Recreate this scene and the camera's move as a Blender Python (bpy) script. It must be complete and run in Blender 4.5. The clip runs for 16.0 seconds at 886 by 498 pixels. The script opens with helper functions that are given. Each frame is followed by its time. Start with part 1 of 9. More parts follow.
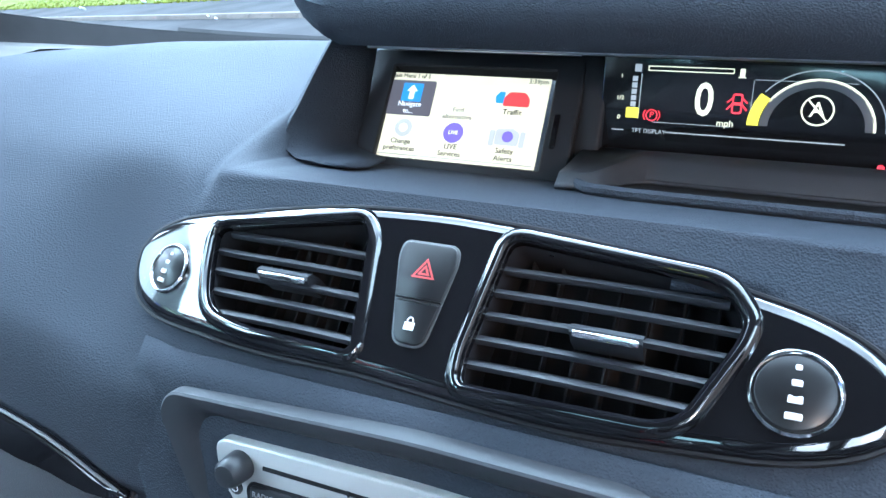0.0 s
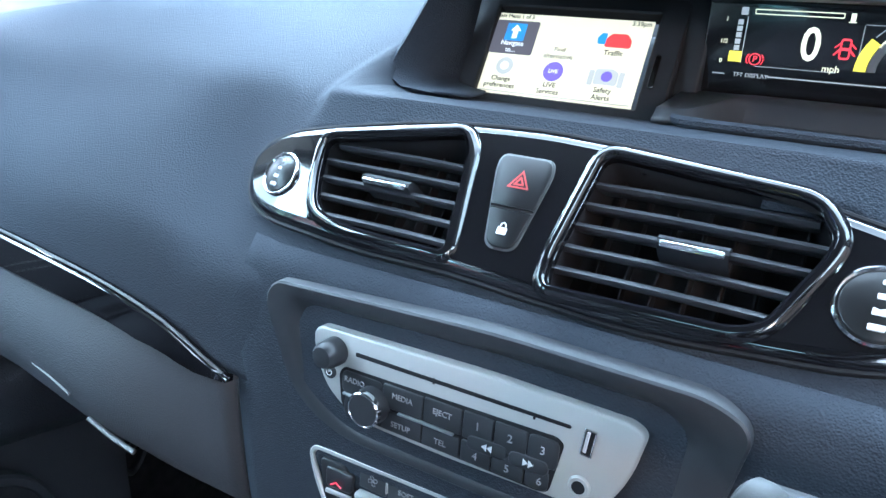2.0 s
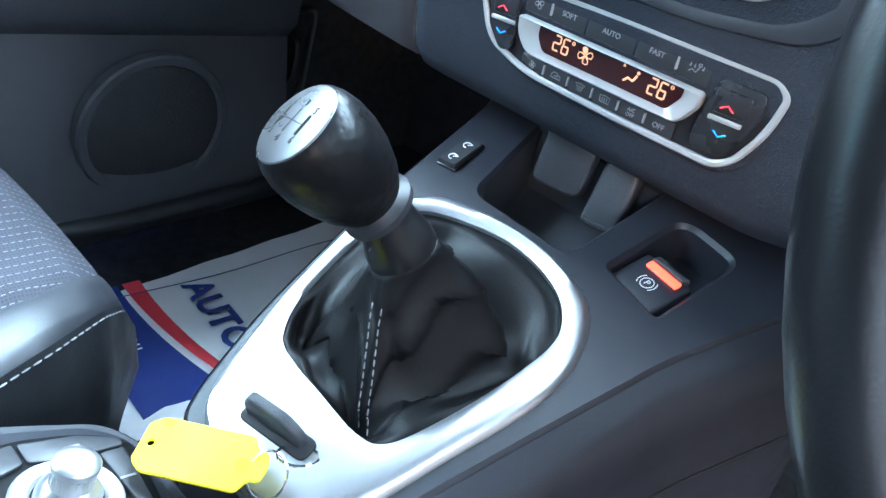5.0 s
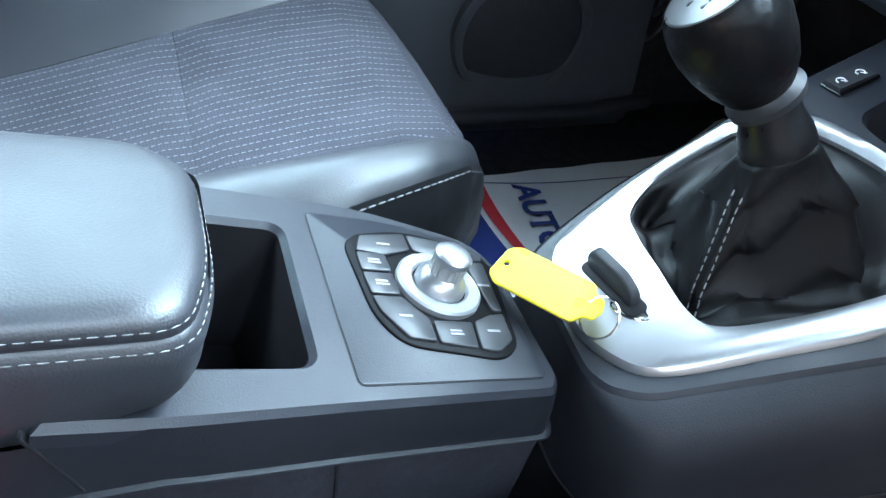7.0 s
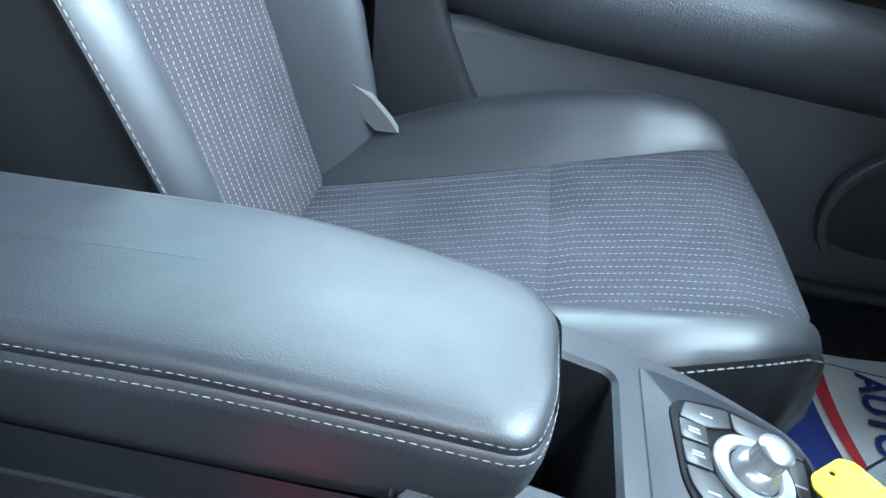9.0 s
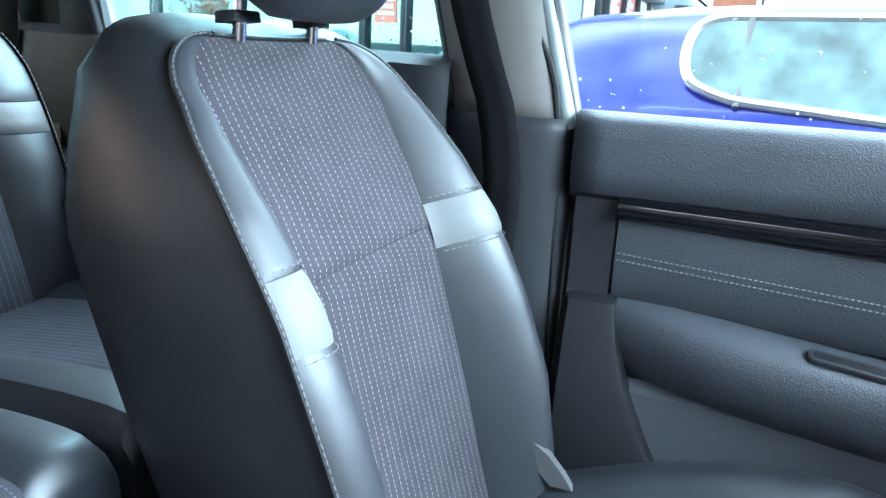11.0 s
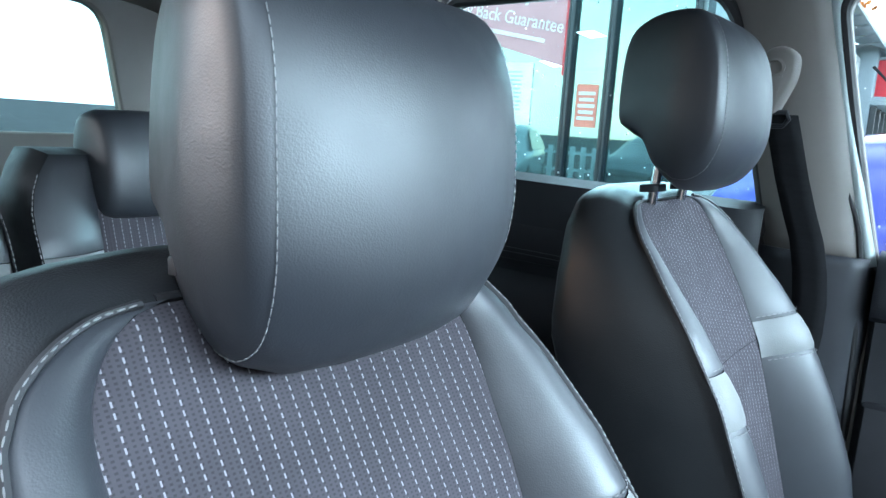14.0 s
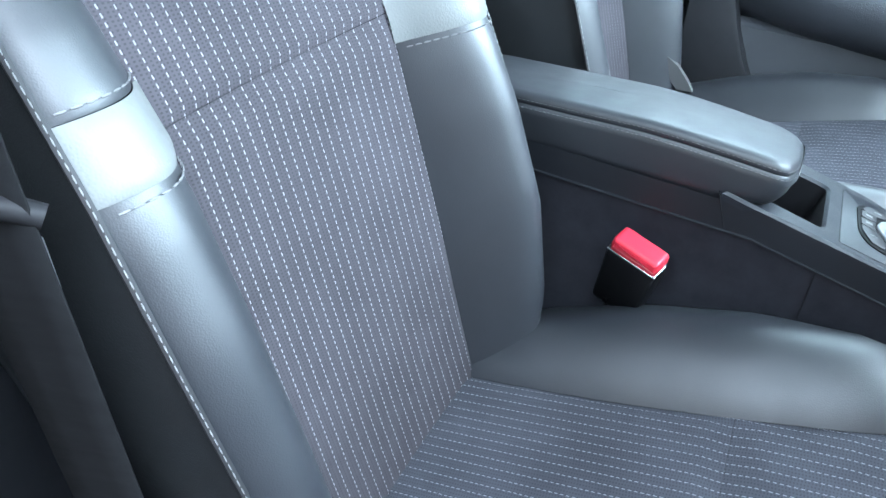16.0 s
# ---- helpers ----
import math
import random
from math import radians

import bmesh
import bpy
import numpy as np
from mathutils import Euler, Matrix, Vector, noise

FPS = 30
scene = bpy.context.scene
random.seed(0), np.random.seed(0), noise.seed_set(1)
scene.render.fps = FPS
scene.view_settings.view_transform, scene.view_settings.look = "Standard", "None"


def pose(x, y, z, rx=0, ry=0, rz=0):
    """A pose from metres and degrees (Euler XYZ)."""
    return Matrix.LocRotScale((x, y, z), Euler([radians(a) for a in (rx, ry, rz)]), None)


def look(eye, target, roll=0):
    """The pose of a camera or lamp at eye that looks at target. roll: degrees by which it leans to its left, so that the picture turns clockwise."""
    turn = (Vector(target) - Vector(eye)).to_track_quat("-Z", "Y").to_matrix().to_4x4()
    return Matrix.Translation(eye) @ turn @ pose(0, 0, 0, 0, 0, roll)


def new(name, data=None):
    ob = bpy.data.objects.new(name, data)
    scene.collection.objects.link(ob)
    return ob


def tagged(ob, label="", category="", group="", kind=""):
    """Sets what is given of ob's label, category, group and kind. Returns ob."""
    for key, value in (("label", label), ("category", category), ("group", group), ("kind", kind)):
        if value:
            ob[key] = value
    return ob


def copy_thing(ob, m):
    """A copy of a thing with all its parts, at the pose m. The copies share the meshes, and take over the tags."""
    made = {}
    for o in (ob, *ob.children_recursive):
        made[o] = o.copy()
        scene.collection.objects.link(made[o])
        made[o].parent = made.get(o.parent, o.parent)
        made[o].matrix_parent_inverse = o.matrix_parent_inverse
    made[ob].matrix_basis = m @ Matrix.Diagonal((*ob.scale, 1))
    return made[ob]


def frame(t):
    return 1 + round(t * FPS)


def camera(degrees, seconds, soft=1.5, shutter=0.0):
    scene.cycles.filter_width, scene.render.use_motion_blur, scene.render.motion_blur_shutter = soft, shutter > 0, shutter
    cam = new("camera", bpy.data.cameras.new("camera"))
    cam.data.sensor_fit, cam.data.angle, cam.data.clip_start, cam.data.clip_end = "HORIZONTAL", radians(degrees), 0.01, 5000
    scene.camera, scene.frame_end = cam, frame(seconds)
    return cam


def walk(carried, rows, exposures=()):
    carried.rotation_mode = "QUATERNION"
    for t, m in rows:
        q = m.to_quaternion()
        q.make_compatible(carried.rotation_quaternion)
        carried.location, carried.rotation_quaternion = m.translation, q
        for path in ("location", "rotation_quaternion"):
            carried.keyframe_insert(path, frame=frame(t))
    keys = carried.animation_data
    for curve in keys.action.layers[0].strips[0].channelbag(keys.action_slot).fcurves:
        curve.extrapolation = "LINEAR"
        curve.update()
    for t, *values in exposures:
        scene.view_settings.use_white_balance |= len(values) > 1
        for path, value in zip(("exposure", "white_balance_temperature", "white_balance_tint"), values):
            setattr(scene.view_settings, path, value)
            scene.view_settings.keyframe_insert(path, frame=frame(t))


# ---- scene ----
# ---- camera and its walk ----
cam = camera(61.60, 16.0)
PATH = [
    (0.0, (0.1568, 0.4560, 0.8996), (-0.2335, 1.3416, 0.6477), 2.05),
    (0.5, (0.1526, 0.4774, 0.9212), (-0.2595, 1.3589, 0.6909), 1.58),
    (1.0, (0.1545, 0.4654, 0.9124), (-0.2844, 1.3352, 0.6869), 2.14),
    (1.5, (0.1595, 0.4458, 0.8985), (-0.3056, 1.2970, 0.6553), 3.11),
    (2.0, (0.1663, 0.4247, 0.8650), (-0.3151, 1.2565, 0.5887), 4.65),
    (2.5, (0.1765, 0.4137, 0.8361), (-0.3198, 1.2151, 0.5024), 5.61),
    (3.0, (0.1828, 0.4033, 0.8071), (-0.3138, 1.1839, 0.4276), 7.19),
    (3.5, (0.1947, 0.4000, 0.7842), (-0.2986, 1.1583, 0.3580), 8.49),
    (4.0, (0.2023, 0.3824, 0.7604), (-0.2806, 1.1204, 0.2891), 10.14),
    (4.2, (0.2054, 0.3740, 0.7536), (-0.2770, 1.1005, 0.2643), 10.74),
    (6.3, (0.2403, 0.3225, 0.6904), (-0.3818, 0.7935, 0.0650), 11.92),
    (6.5, (0.2420, 0.3159, 0.6938), (-0.3983, 0.7439, 0.0559), 11.18),
    (7.0, (0.2465, 0.2984, 0.6949), (-0.4393, 0.6262, 0.0451), 9.77),
    (7.5, (0.2556, 0.2796, 0.7033), (-0.4681, 0.4902, 0.0461), 7.83),
    (8.0, (0.2609, 0.2682, 0.7020), (-0.4916, 0.3699, 0.0513), 6.59),
    (8.2, (0.2621, 0.2665, 0.7068), (-0.4994, 0.3264, 0.0613), 5.98),
    (10.3, (0.2843, 0.2878, 0.8117), (-0.5817, -0.0017, 0.4038), 2.88),
    (10.5, (0.2865, 0.2803, 0.8250), (-0.5915, -0.0253, 0.4565), 3.10),
    (11.0, (0.2954, 0.2599, 0.8621), (-0.6036, -0.0879, 0.5962), 3.06),
    (11.5, (0.3193, 0.2404, 0.8789), (-0.5834, -0.1508, 0.6994), 3.35),
    (12.0, (0.3629, 0.2171, 0.8852), (-0.5325, -0.2143, 0.7746), 3.66),
    (12.5, (0.4442, 0.1796, 0.9082), (-0.4344, -0.2929, 0.8379), 3.95),
    (13.0, (0.5326, 0.1510, 0.9558), (-0.3254, -0.3585, 0.8896), 4.27),
    (13.5, (0.6081, 0.1529, 0.9534), (-0.2301, -0.3851, 0.8639), 4.37),
    (14.0, (0.6672, 0.1440, 0.9373), (-0.1512, -0.4068, 0.7735), 3.97),
    (14.5, (0.7087, 0.1753, 0.9175), (-0.0846, -0.3703, 0.6472), 3.20),
    (15.0, (0.7230, 0.1961, 0.8770), (-0.0565, -0.2914, 0.4834), 4.07),
    (15.4, (0.7450, 0.2261, 0.8674), (-0.0172, -0.2123, 0.3913), 3.71),
    (15.5, (0.7512, 0.2318, 0.8564), (-0.0112, -0.1940, 0.3692), 2.88),
    (16.0, (0.7803, 0.2637, 0.8402), (0.0331, -0.0789, 0.2706), 2.68),
]
walk(cam, [(t, look(e, g, r)) for t, e, g, r in PATH], [(0.0, 2.65, 5250, 4), (1.0, 2.3, 5300, 4), (2.0, 2.6, 5250, 4), (3.0, 3.0, 5300, 4), (4.0, 3.05, 5350, 4), (6.5, 2.55, 5500, 4), (8.0, 2.4, 5800, 4), (10.5, 2.25, 5650, 4), (12.0, 1.65, 5600, 4), (13.5, 1.68, 5750, 4), (14.5, 1.65, 5650, 4), (16.0, 2.2, 5750, 4)])


# ---- world, sun and exposure ----
world = bpy.data.worlds.new("world")
scene.world = world
world.use_nodes = True
wn, wl = world.node_tree.nodes, world.node_tree.links
sky = wn.new("ShaderNodeTexSky")
sky.sky_type, sky.sun_disc = "NISHITA", False
sky.sun_elevation, sky.sun_rotation = radians(16), radians(115)
sky.dust_density, sky.ozone_density = 2.0, 1.0
cloud_at = wn.new("ShaderNodeTexCoord")
cloud = wn.new("ShaderNodeTexNoise")
cloud.inputs["Scale"].default_value, cloud.inputs["Detail"].default_value = 2.2, 6.0
cloud_ramp = wn.new("ShaderNodeValToRGB")
cloud_ramp.color_ramp.elements[0].position, cloud_ramp.color_ramp.elements[1].position = 0.30, 0.62
cloud_mix = wn.new("ShaderNodeMix")
cloud_mix.data_type = "RGBA"
cloud_mix.inputs[7].default_value = (20.0, 21.2, 23.2, 1)
wl.new(cloud_at.outputs["Generated"], cloud.inputs["Vector"])
wl.new(cloud.outputs["Fac"], cloud_ramp.inputs["Fac"])
wl.new(cloud_ramp.outputs["Color"], cloud_mix.inputs["Factor"])
wl.new(sky.outputs["Color"], cloud_mix.inputs[6])
wl.new(cloud_mix.outputs[2], wn["Background"].inputs["Color"])
wn["Background"].inputs["Strength"].default_value = 0.145
sun_data = bpy.data.lights.new("sun", "SUN")
sun_data.energy, sun_data.angle, sun_data.color = 0.22, radians(8), (1.0, 0.52, 0.22)
sun = new("sun", sun_data)
sun.matrix_world = look((2.6, -3.0, 1.9), (0, 0, 0.9))


def opening(name, at, target, wide, high, power, spread=180, col=(0.78, 0.905, 1.0)):
    """The sky's light through one of the car's openings."""
    d = bpy.data.lights.new(name, "AREA")
    d.shape, d.size, d.size_y, d.energy, d.color = "RECTANGLE", wide, high, power, col
    d.spread = radians(spread)
    new(name, d).matrix_world = look(at, target)


opening("light_windscreen", (0.0, 1.22, 1.34), (0.05, -0.50, 0.86), 1.3, 0.45, 13.0, 110)
opening("light_passenger_window", (-1.25, 0.30, 1.72), (-0.1, 0.25, 0.70), 1.5, 0.60, 19.0)
opening("light_driver_door", (1.12, 0.55, 1.52), (0.0, 0.10, 0.70), 1.4, 0.50, 5.8)
opening("light_rear_door_window", (-0.95, -0.42, 1.22), (0.3, -0.20, 0.72), 0.60, 0.36, 5.0)


# ---- materials ----
def surf(name, col, rough=0.5, metal=0.0, var=0.12, vscale=6.0, bump=0.0, bscale=400.0, kind="noise", coat=0.0, rvar=0.08, spec=0.5, stretch=(1, 1, 1)):
    m = bpy.data.materials.new(name)
    m.use_nodes = True
    n, l = m.node_tree.nodes, m.node_tree.links
    b = n["Principled BSDF"]
    b.inputs["Metallic"].default_value = metal
    b.inputs["Coat Weight"].default_value = coat
    b.inputs["Coat Roughness"].default_value = 0.04
    b.inputs["Specular IOR Level"].default_value = spec
    at = n.new("ShaderNodeTexCoord")
    mapping = n.new("ShaderNodeMapping")
    mapping.inputs["Scale"].default_value = stretch
    l.new(at.outputs["Object"], mapping.inputs["Vector"])
    big = n.new("ShaderNodeTexNoise")
    big.inputs["Scale"].default_value, big.inputs["Detail"].default_value = vscale, 5.0
    l.new(mapping.outputs["Vector"], big.inputs["Vector"])
    ramp = n.new("ShaderNodeMapRange")
    ramp.inputs[1].default_value, ramp.inputs[2].default_value = 0.3, 0.7
    ramp.inputs[3].default_value, ramp.inputs[4].default_value = 1 - var, 1 + var
    l.new(big.outputs["Fac"], ramp.inputs[0])
    mul = n.new("ShaderNodeVectorMath")
    mul.operation = "SCALE"
    mul.inputs[0].default_value = col
    l.new(ramp.outputs[0], mul.inputs["Scale"])
    l.new(mul.outputs[0], b.inputs["Base Color"])
    rr = n.new("ShaderNodeMapRange")
    rr.inputs[1].default_value, rr.inputs[2].default_value = 0.3, 0.7
    rr.inputs[3].default_value, rr.inputs[4].default_value = max(0.02, rough - rvar), min(1, rough + rvar)
    fine = n.new("ShaderNodeTexNoise")
    fine.inputs["Scale"].default_value, fine.inputs["Detail"].default_value = vscale * 5, 4.0
    l.new(mapping.outputs["Vector"], fine.inputs["Vector"])
    l.new(fine.outputs["Fac"], rr.inputs[0])
    l.new(rr.outputs[0], b.inputs["Roughness"])
    if bump:
        if kind == "cells":
            tex = n.new("ShaderNodeTexVoronoi")
            tex.feature = "SMOOTH_F1"
            height = tex.outputs["Distance"]
        else:
            tex = n.new("ShaderNodeTexNoise")
            tex.inputs["Detail"].default_value = 3.0
            height = tex.outputs["Fac"]
        tex.inputs["Scale"].default_value = bscale
        l.new(mapping.outputs["Vector"], tex.inputs["Vector"])
        bp = n.new("ShaderNodeBump")
        bp.inputs["Strength"].default_value, bp.inputs["Distance"].default_value = bump, 0.001
        l.new(height, bp.inputs["Height"])
        l.new(bp.outputs["Normal"], b.inputs["Normal"])
    return m


def glow(name, col, strength):
    m = bpy.data.materials.new(name)
    m.use_nodes = True
    b = m.node_tree.nodes["Principled BSDF"]
    b.inputs["Base Color"].default_value = (*[c * 0.5 for c in col], 1)
    b.inputs["Roughness"].default_value = 0.4
    b.inputs["Emission Color"].default_value = (*col, 1)
    b.inputs["Emission Strength"].default_value = strength
    return m


def glass(name, tint, rough=0.0):
    m = bpy.data.materials.new(name)
    m.use_nodes = True
    n, l = m.node_tree.nodes, m.node_tree.links
    n.remove(n["Principled BSDF"])
    clear, shine, mix, fresnel = n.new("ShaderNodeBsdfTransparent"), n.new("ShaderNodeBsdfGlossy"), n.new("ShaderNodeMixShader"), n.new("ShaderNodeLayerWeight")
    clear.inputs["Color"].default_value = (*tint, 1)
    shine.inputs["Roughness"].default_value = 0.02
    power, scale = n.new("ShaderNodeMath"), n.new("ShaderNodeMath")
    power.operation, scale.operation = "POWER", "MULTIPLY_ADD"
    power.inputs[1].default_value, scale.inputs[1].default_value, scale.inputs[2].default_value = 5.0, 0.75, 0.03
    l.new(fresnel.outputs["Facing"], power.inputs[0])
    l.new(power.outputs[0], scale.inputs[0])
    l.new(scale.outputs[0], mix.inputs[0])
    l.new(clear.outputs[0], mix.inputs[1])
    l.new(shine.outputs[0], mix.inputs[2])
    l.new(mix.outputs[0], n["Material Output"].inputs["Surface"])
    return m


def dashed(name, col, thread, pu, pv, du, dv, shift=0.5, weave=1.0):
    """Woven cloth with rows of short pale stitches, by the metric UV of the panel."""
    m = surf(name, col, 0.9, var=0.15, vscale=14, spec=0.2)
    n, l = m.node_tree.nodes, m.node_tree.links
    b = n["Principled BSDF"]
    uv = n.new("ShaderNodeUVMap")
    sep = n.new("ShaderNodeSeparateXYZ")
    l.new(uv.outputs[0], sep.inputs[0])

    def op(kind, a, c=None):
        node = n.new("ShaderNodeMath")
        node.operation = kind
        for i, v in enumerate((a, c)):
            if v is None:
                continue
            if isinstance(v, (int, float)):
                node.inputs[i].default_value = v
            else:
                l.new(v, node.inputs[i])
        return node.outputs[0]

    cu = op("DIVIDE", sep.outputs[0], pu)
    col_no = op("FLOOR", cu)
    fu = op("FRACT", cu)
    odd = op("MODULO", op("ABSOLUTE", col_no), 2.0)
    cv = op("ADD", op("DIVIDE", sep.outputs[1], pv), op("MULTIPLY", odd, shift))
    fv = op("FRACT", cv)
    mask = op("MULTIPLY", op("LESS_THAN", op("ABSOLUTE", op("SUBTRACT", fu, 0.5)), du / pu / 2), op("LESS_THAN", op("ABSOLUTE", op("SUBTRACT", fv, 0.5)), dv / pv / 2))
    mix = n.new("ShaderNodeMix")
    mix.data_type = "RGBA"
    old = b.inputs["Base Color"].links[0].from_socket
    waffle = op("MULTIPLY", op("GREATER_THAN", op("SINE", op("MULTIPLY", sep.outputs[0], 6.28318 * 3 / pu)), 0.1), op("GREATER_THAN", op("SINE", op("MULTIPLY", cv, 6.28318 * 2)), 0.1))
    shade = n.new("ShaderNodeVectorMath")
    shade.operation = "SCALE"
    l.new(old, shade.inputs[0])
    l.new(op("SUBTRACT", 1.08, op("MULTIPLY", waffle, 0.38)), shade.inputs["Scale"])
    l.new(mask, mix.inputs["Factor"])
    l.new(shade.outputs[0], mix.inputs[6])
    mix.inputs[7].default_value = (*thread, 1)
    l.new(mix.outputs[2], b.inputs["Base Color"])
    ribs = op("MULTIPLY", waffle, -1.0)
    height = op("ADD", op("MULTIPLY", ribs, 0.25 * weave), mask)
    bp = n.new("ShaderNodeBump")
    bp.inputs["Strength"].default_value, bp.inputs["Distance"].default_value = 0.6, 0.0012
    l.new(height, bp.inputs["Height"])
    l.new(bp.outputs["Normal"], b.inputs["Normal"])
    return m


DASH = surf("grained_dash_skin", (0.034, 0.039, 0.049), 0.78, var=0.06, vscale=3, bump=0.55, bscale=950, kind="cells", spec=0.07, rvar=0.02)
DASH_LOW = surf("grained_lower_dash", (0.042, 0.045, 0.052), 0.6, var=0.08, vscale=4, bump=0.4, bscale=900, kind="cells", rvar=0.03)
SATIN = surf("satin_charcoal_plastic", (0.022, 0.0235, 0.028), 0.55, var=0.06, bump=0.12, bscale=1500)
PLASTIC = surf("dark_grey_plastic", (0.027, 0.0285, 0.033), 0.48, var=0.10, bump=0.25, bscale=900)
CONSOLE = surf("blue_black_console_plastic", (0.015, 0.0165, 0.022), 0.38, var=0.08, bump=0.15, bscale=1300, spec=0.42)
BLACK = surf("matt_black_plastic", (0.012, 0.012, 0.014), 0.6, var=0.2, spec=0.25)
RUBBER = surf("black_rubber", (0.012, 0.012, 0.013), 0.7, var=0.2, bump=0.1, bscale=700)
PIANO = surf("gloss_black_lacquer", (0.004, 0.004, 0.005), 0.06, var=0.1, coat=0.6, rvar=0.02)
BUTTON = surf("charcoal_button_plastic", (0.024, 0.025, 0.028), 0.40, var=0.08, rvar=0.05)
SILVER = surf("silver_painted_plastic", (0.45, 0.45, 0.435), 0.36, metal=0.3, var=0.03, bump=0.03, bscale=3000)
CHROME = surf("chrome", (0.80, 0.80, 0.80), 0.10, metal=1.0, var=0.03, rvar=0.03)
BRUSHED = surf("brushed_aluminium_trim", (0.47, 0.48, 0.49), 0.30, metal=0.9, var=0.02, vscale=3, rvar=0.01)
LEATHER = surf("black_leather", (0.016, 0.018, 0.023), 0.48, var=0.12, vscale=7, bump=0.12, bscale=1000, kind="cells", spec=0.95, rvar=0.04)
LEATHER_SIDE = surf("black_vinyl_side", (0.013, 0.014, 0.0155), 0.45, var=0.12, vscale=6, bump=0.22, bscale=900, kind="cells", spec=0.4)
BAND = surf("pale_grey_leather", (0.142, 0.147, 0.144), 0.5, var=0.05, bump=0.2, bscale=600, kind="cells")
THREAD = surf("pale_thread", (0.21, 0.21, 0.21), 0.8, var=0.2)
THREAD_DARK = surf("grey_thread", (0.16, 0.16, 0.165), 0.8, var=0.2)
PIPING = surf("dark_piping", (0.02, 0.02, 0.022), 0.5)
CLOTH = dashed("dashed_seat_cloth", (0.044, 0.040, 0.046), (0.22, 0.21, 0.23), 0.0118, 0.0054, 0.0011, 0.0030, 0.4)
CLOTH_FINE = dashed("fine_dashed_seat_cloth", (0.052, 0.053, 0.064), (0.20, 0.20, 0.22), 0.0108, 0.0054, 0.0010, 0.0032, 0.4)
CARPET = surf("black_carpet", (0.030, 0.031, 0.034), 0.95, spec=0.1, var=0.3, vscale=60, bump=0.8, bscale=900)
LINER = surf("grey_headlining", (0.20, 0.185, 0.17), 0.9, var=0.05, bump=0.3, bscale=900)
PILLAR = surf("beige_grey_pillar_trim", (0.155, 0.142, 0.127), 0.6, var=0.05, bump=0.15, bscale=900)
DOORSKIN = surf("charcoal_door_trim", (0.050, 0.054, 0.064), 0.5, var=0.12, bump=0.75, bscale=620, kind="cells")
WEBBING = surf("black_seat_belt_webbing", (0.007, 0.007, 0.008), 0.85, spec=0.15, var=0.15, bump=0.5, bscale=700, stretch=(1, 1, 6))
RED = surf("red_buckle_plastic", (0.75, 0.03, 0.06), 0.4, var=0.06)
PAPER = surf("white_paper_mat", (0.84, 0.85, 0.86), 0.8, var=0.05, bump=0.2, bscale=60)
INK_BLUE = surf("blue_print", (0.015, 0.035, 0.22), 0.7, var=0.1)
INK_RED = surf("red_print", (0.65, 0.04, 0.06), 0.7, var=0.1)
YELLOW = surf("yellow_plastic_tag", (0.85, 0.72, 0.01), 0.35, var=0.04)
MARK = surf("white_marking", (0.70, 0.70, 0.70), 0.6, var=0.1)
MARK_DIM = surf("grey_marking", (0.28, 0.28, 0.28), 0.6, var=0.1)
# LOWER also darkens the charcoal rear door trim, which lies in shade
LOWER = surf("black_door_trim_and_shade", (0.020, 0.021, 0.024), 0.5, spec=0.3, var=0.12, bump=0.5, bscale=700, kind="cells")
DOOR_LOW = surf("charcoal_lower_door_plastic", (0.064, 0.067, 0.076), 0.5, var=0.1, bump=0.5, bscale=700, kind="cells")
GLASS = glass("window_glass", (0.74, 0.79, 0.78))
GLASS_TINT = glass("tinted_window_glass", (0.62, 0.76, 0.755))


# ---- building helpers ----
span = lambda a, b, n: [a + (b - a) * i / n for i in range(n + 1)]  # noqa: E731


def part(name, bm, material, parent=None, label="", smooth=True, sharp=0.7):
    bmesh.ops.recalc_face_normals(bm, faces=bm.faces)
    me = bpy.data.meshes.new(name)
    bm.to_mesh(me)
    bm.free()
    me.materials.append(material)
    if smooth:
        me.polygons.foreach_set("use_smooth", [True] * len(me.polygons))
        me.set_sharp_from_angle(angle=sharp)
    ob = new(name, me)
    if parent is not None:
        ob.parent = parent
        ob.matrix_parent_inverse = Matrix.Translation(-parent.location)
    if label:
        ob["label"] = label
    return ob


def thing(name, label, category, at=(0, 0, 0), group="", kind=""):
    ob = new(name)
    ob.location = at
    ob.empty_display_size = 0.02
    bpy.context.view_layer.update()
    return tagged(ob, label, category, group, kind)


def fr(o, u, v):
    """A flat frame at o: u and v along the surface, the third axis out of it."""
    u = Vector(u).normalized()
    w = u.cross(Vector(v)).normalized()
    v = w.cross(u)
    return Matrix(((u.x, v.x, w.x, o[0]), (u.y, v.y, w.y, o[1]), (u.z, v.z, w.z, o[2]), (0, 0, 0, 1)))


def rnd(pts, r, n=5):
    """A polygon with rounded corners; r is one radius or one for each corner."""
    out, k = [], len(pts)
    for i in range(k):
        p, a, c = Vector(pts[i]).to_2d(), Vector(pts[i - 1]).to_2d(), Vector(pts[(i + 1) % k]).to_2d()
        q = r[i] if isinstance(r, (list, tuple)) else r
        if q <= 0:
            out.append(p)
            continue
        da, dc = a - p, c - p
        q = min(q, da.length * 0.48, dc.length * 0.48)
        s, e = p + da.normalized() * q, p + dc.normalized() * q
        for j in range(n + 1):
            t = j / n
            out.append(s * (1 - t) ** 2 + p * 2 * t * (1 - t) + e * t * t)
    return out


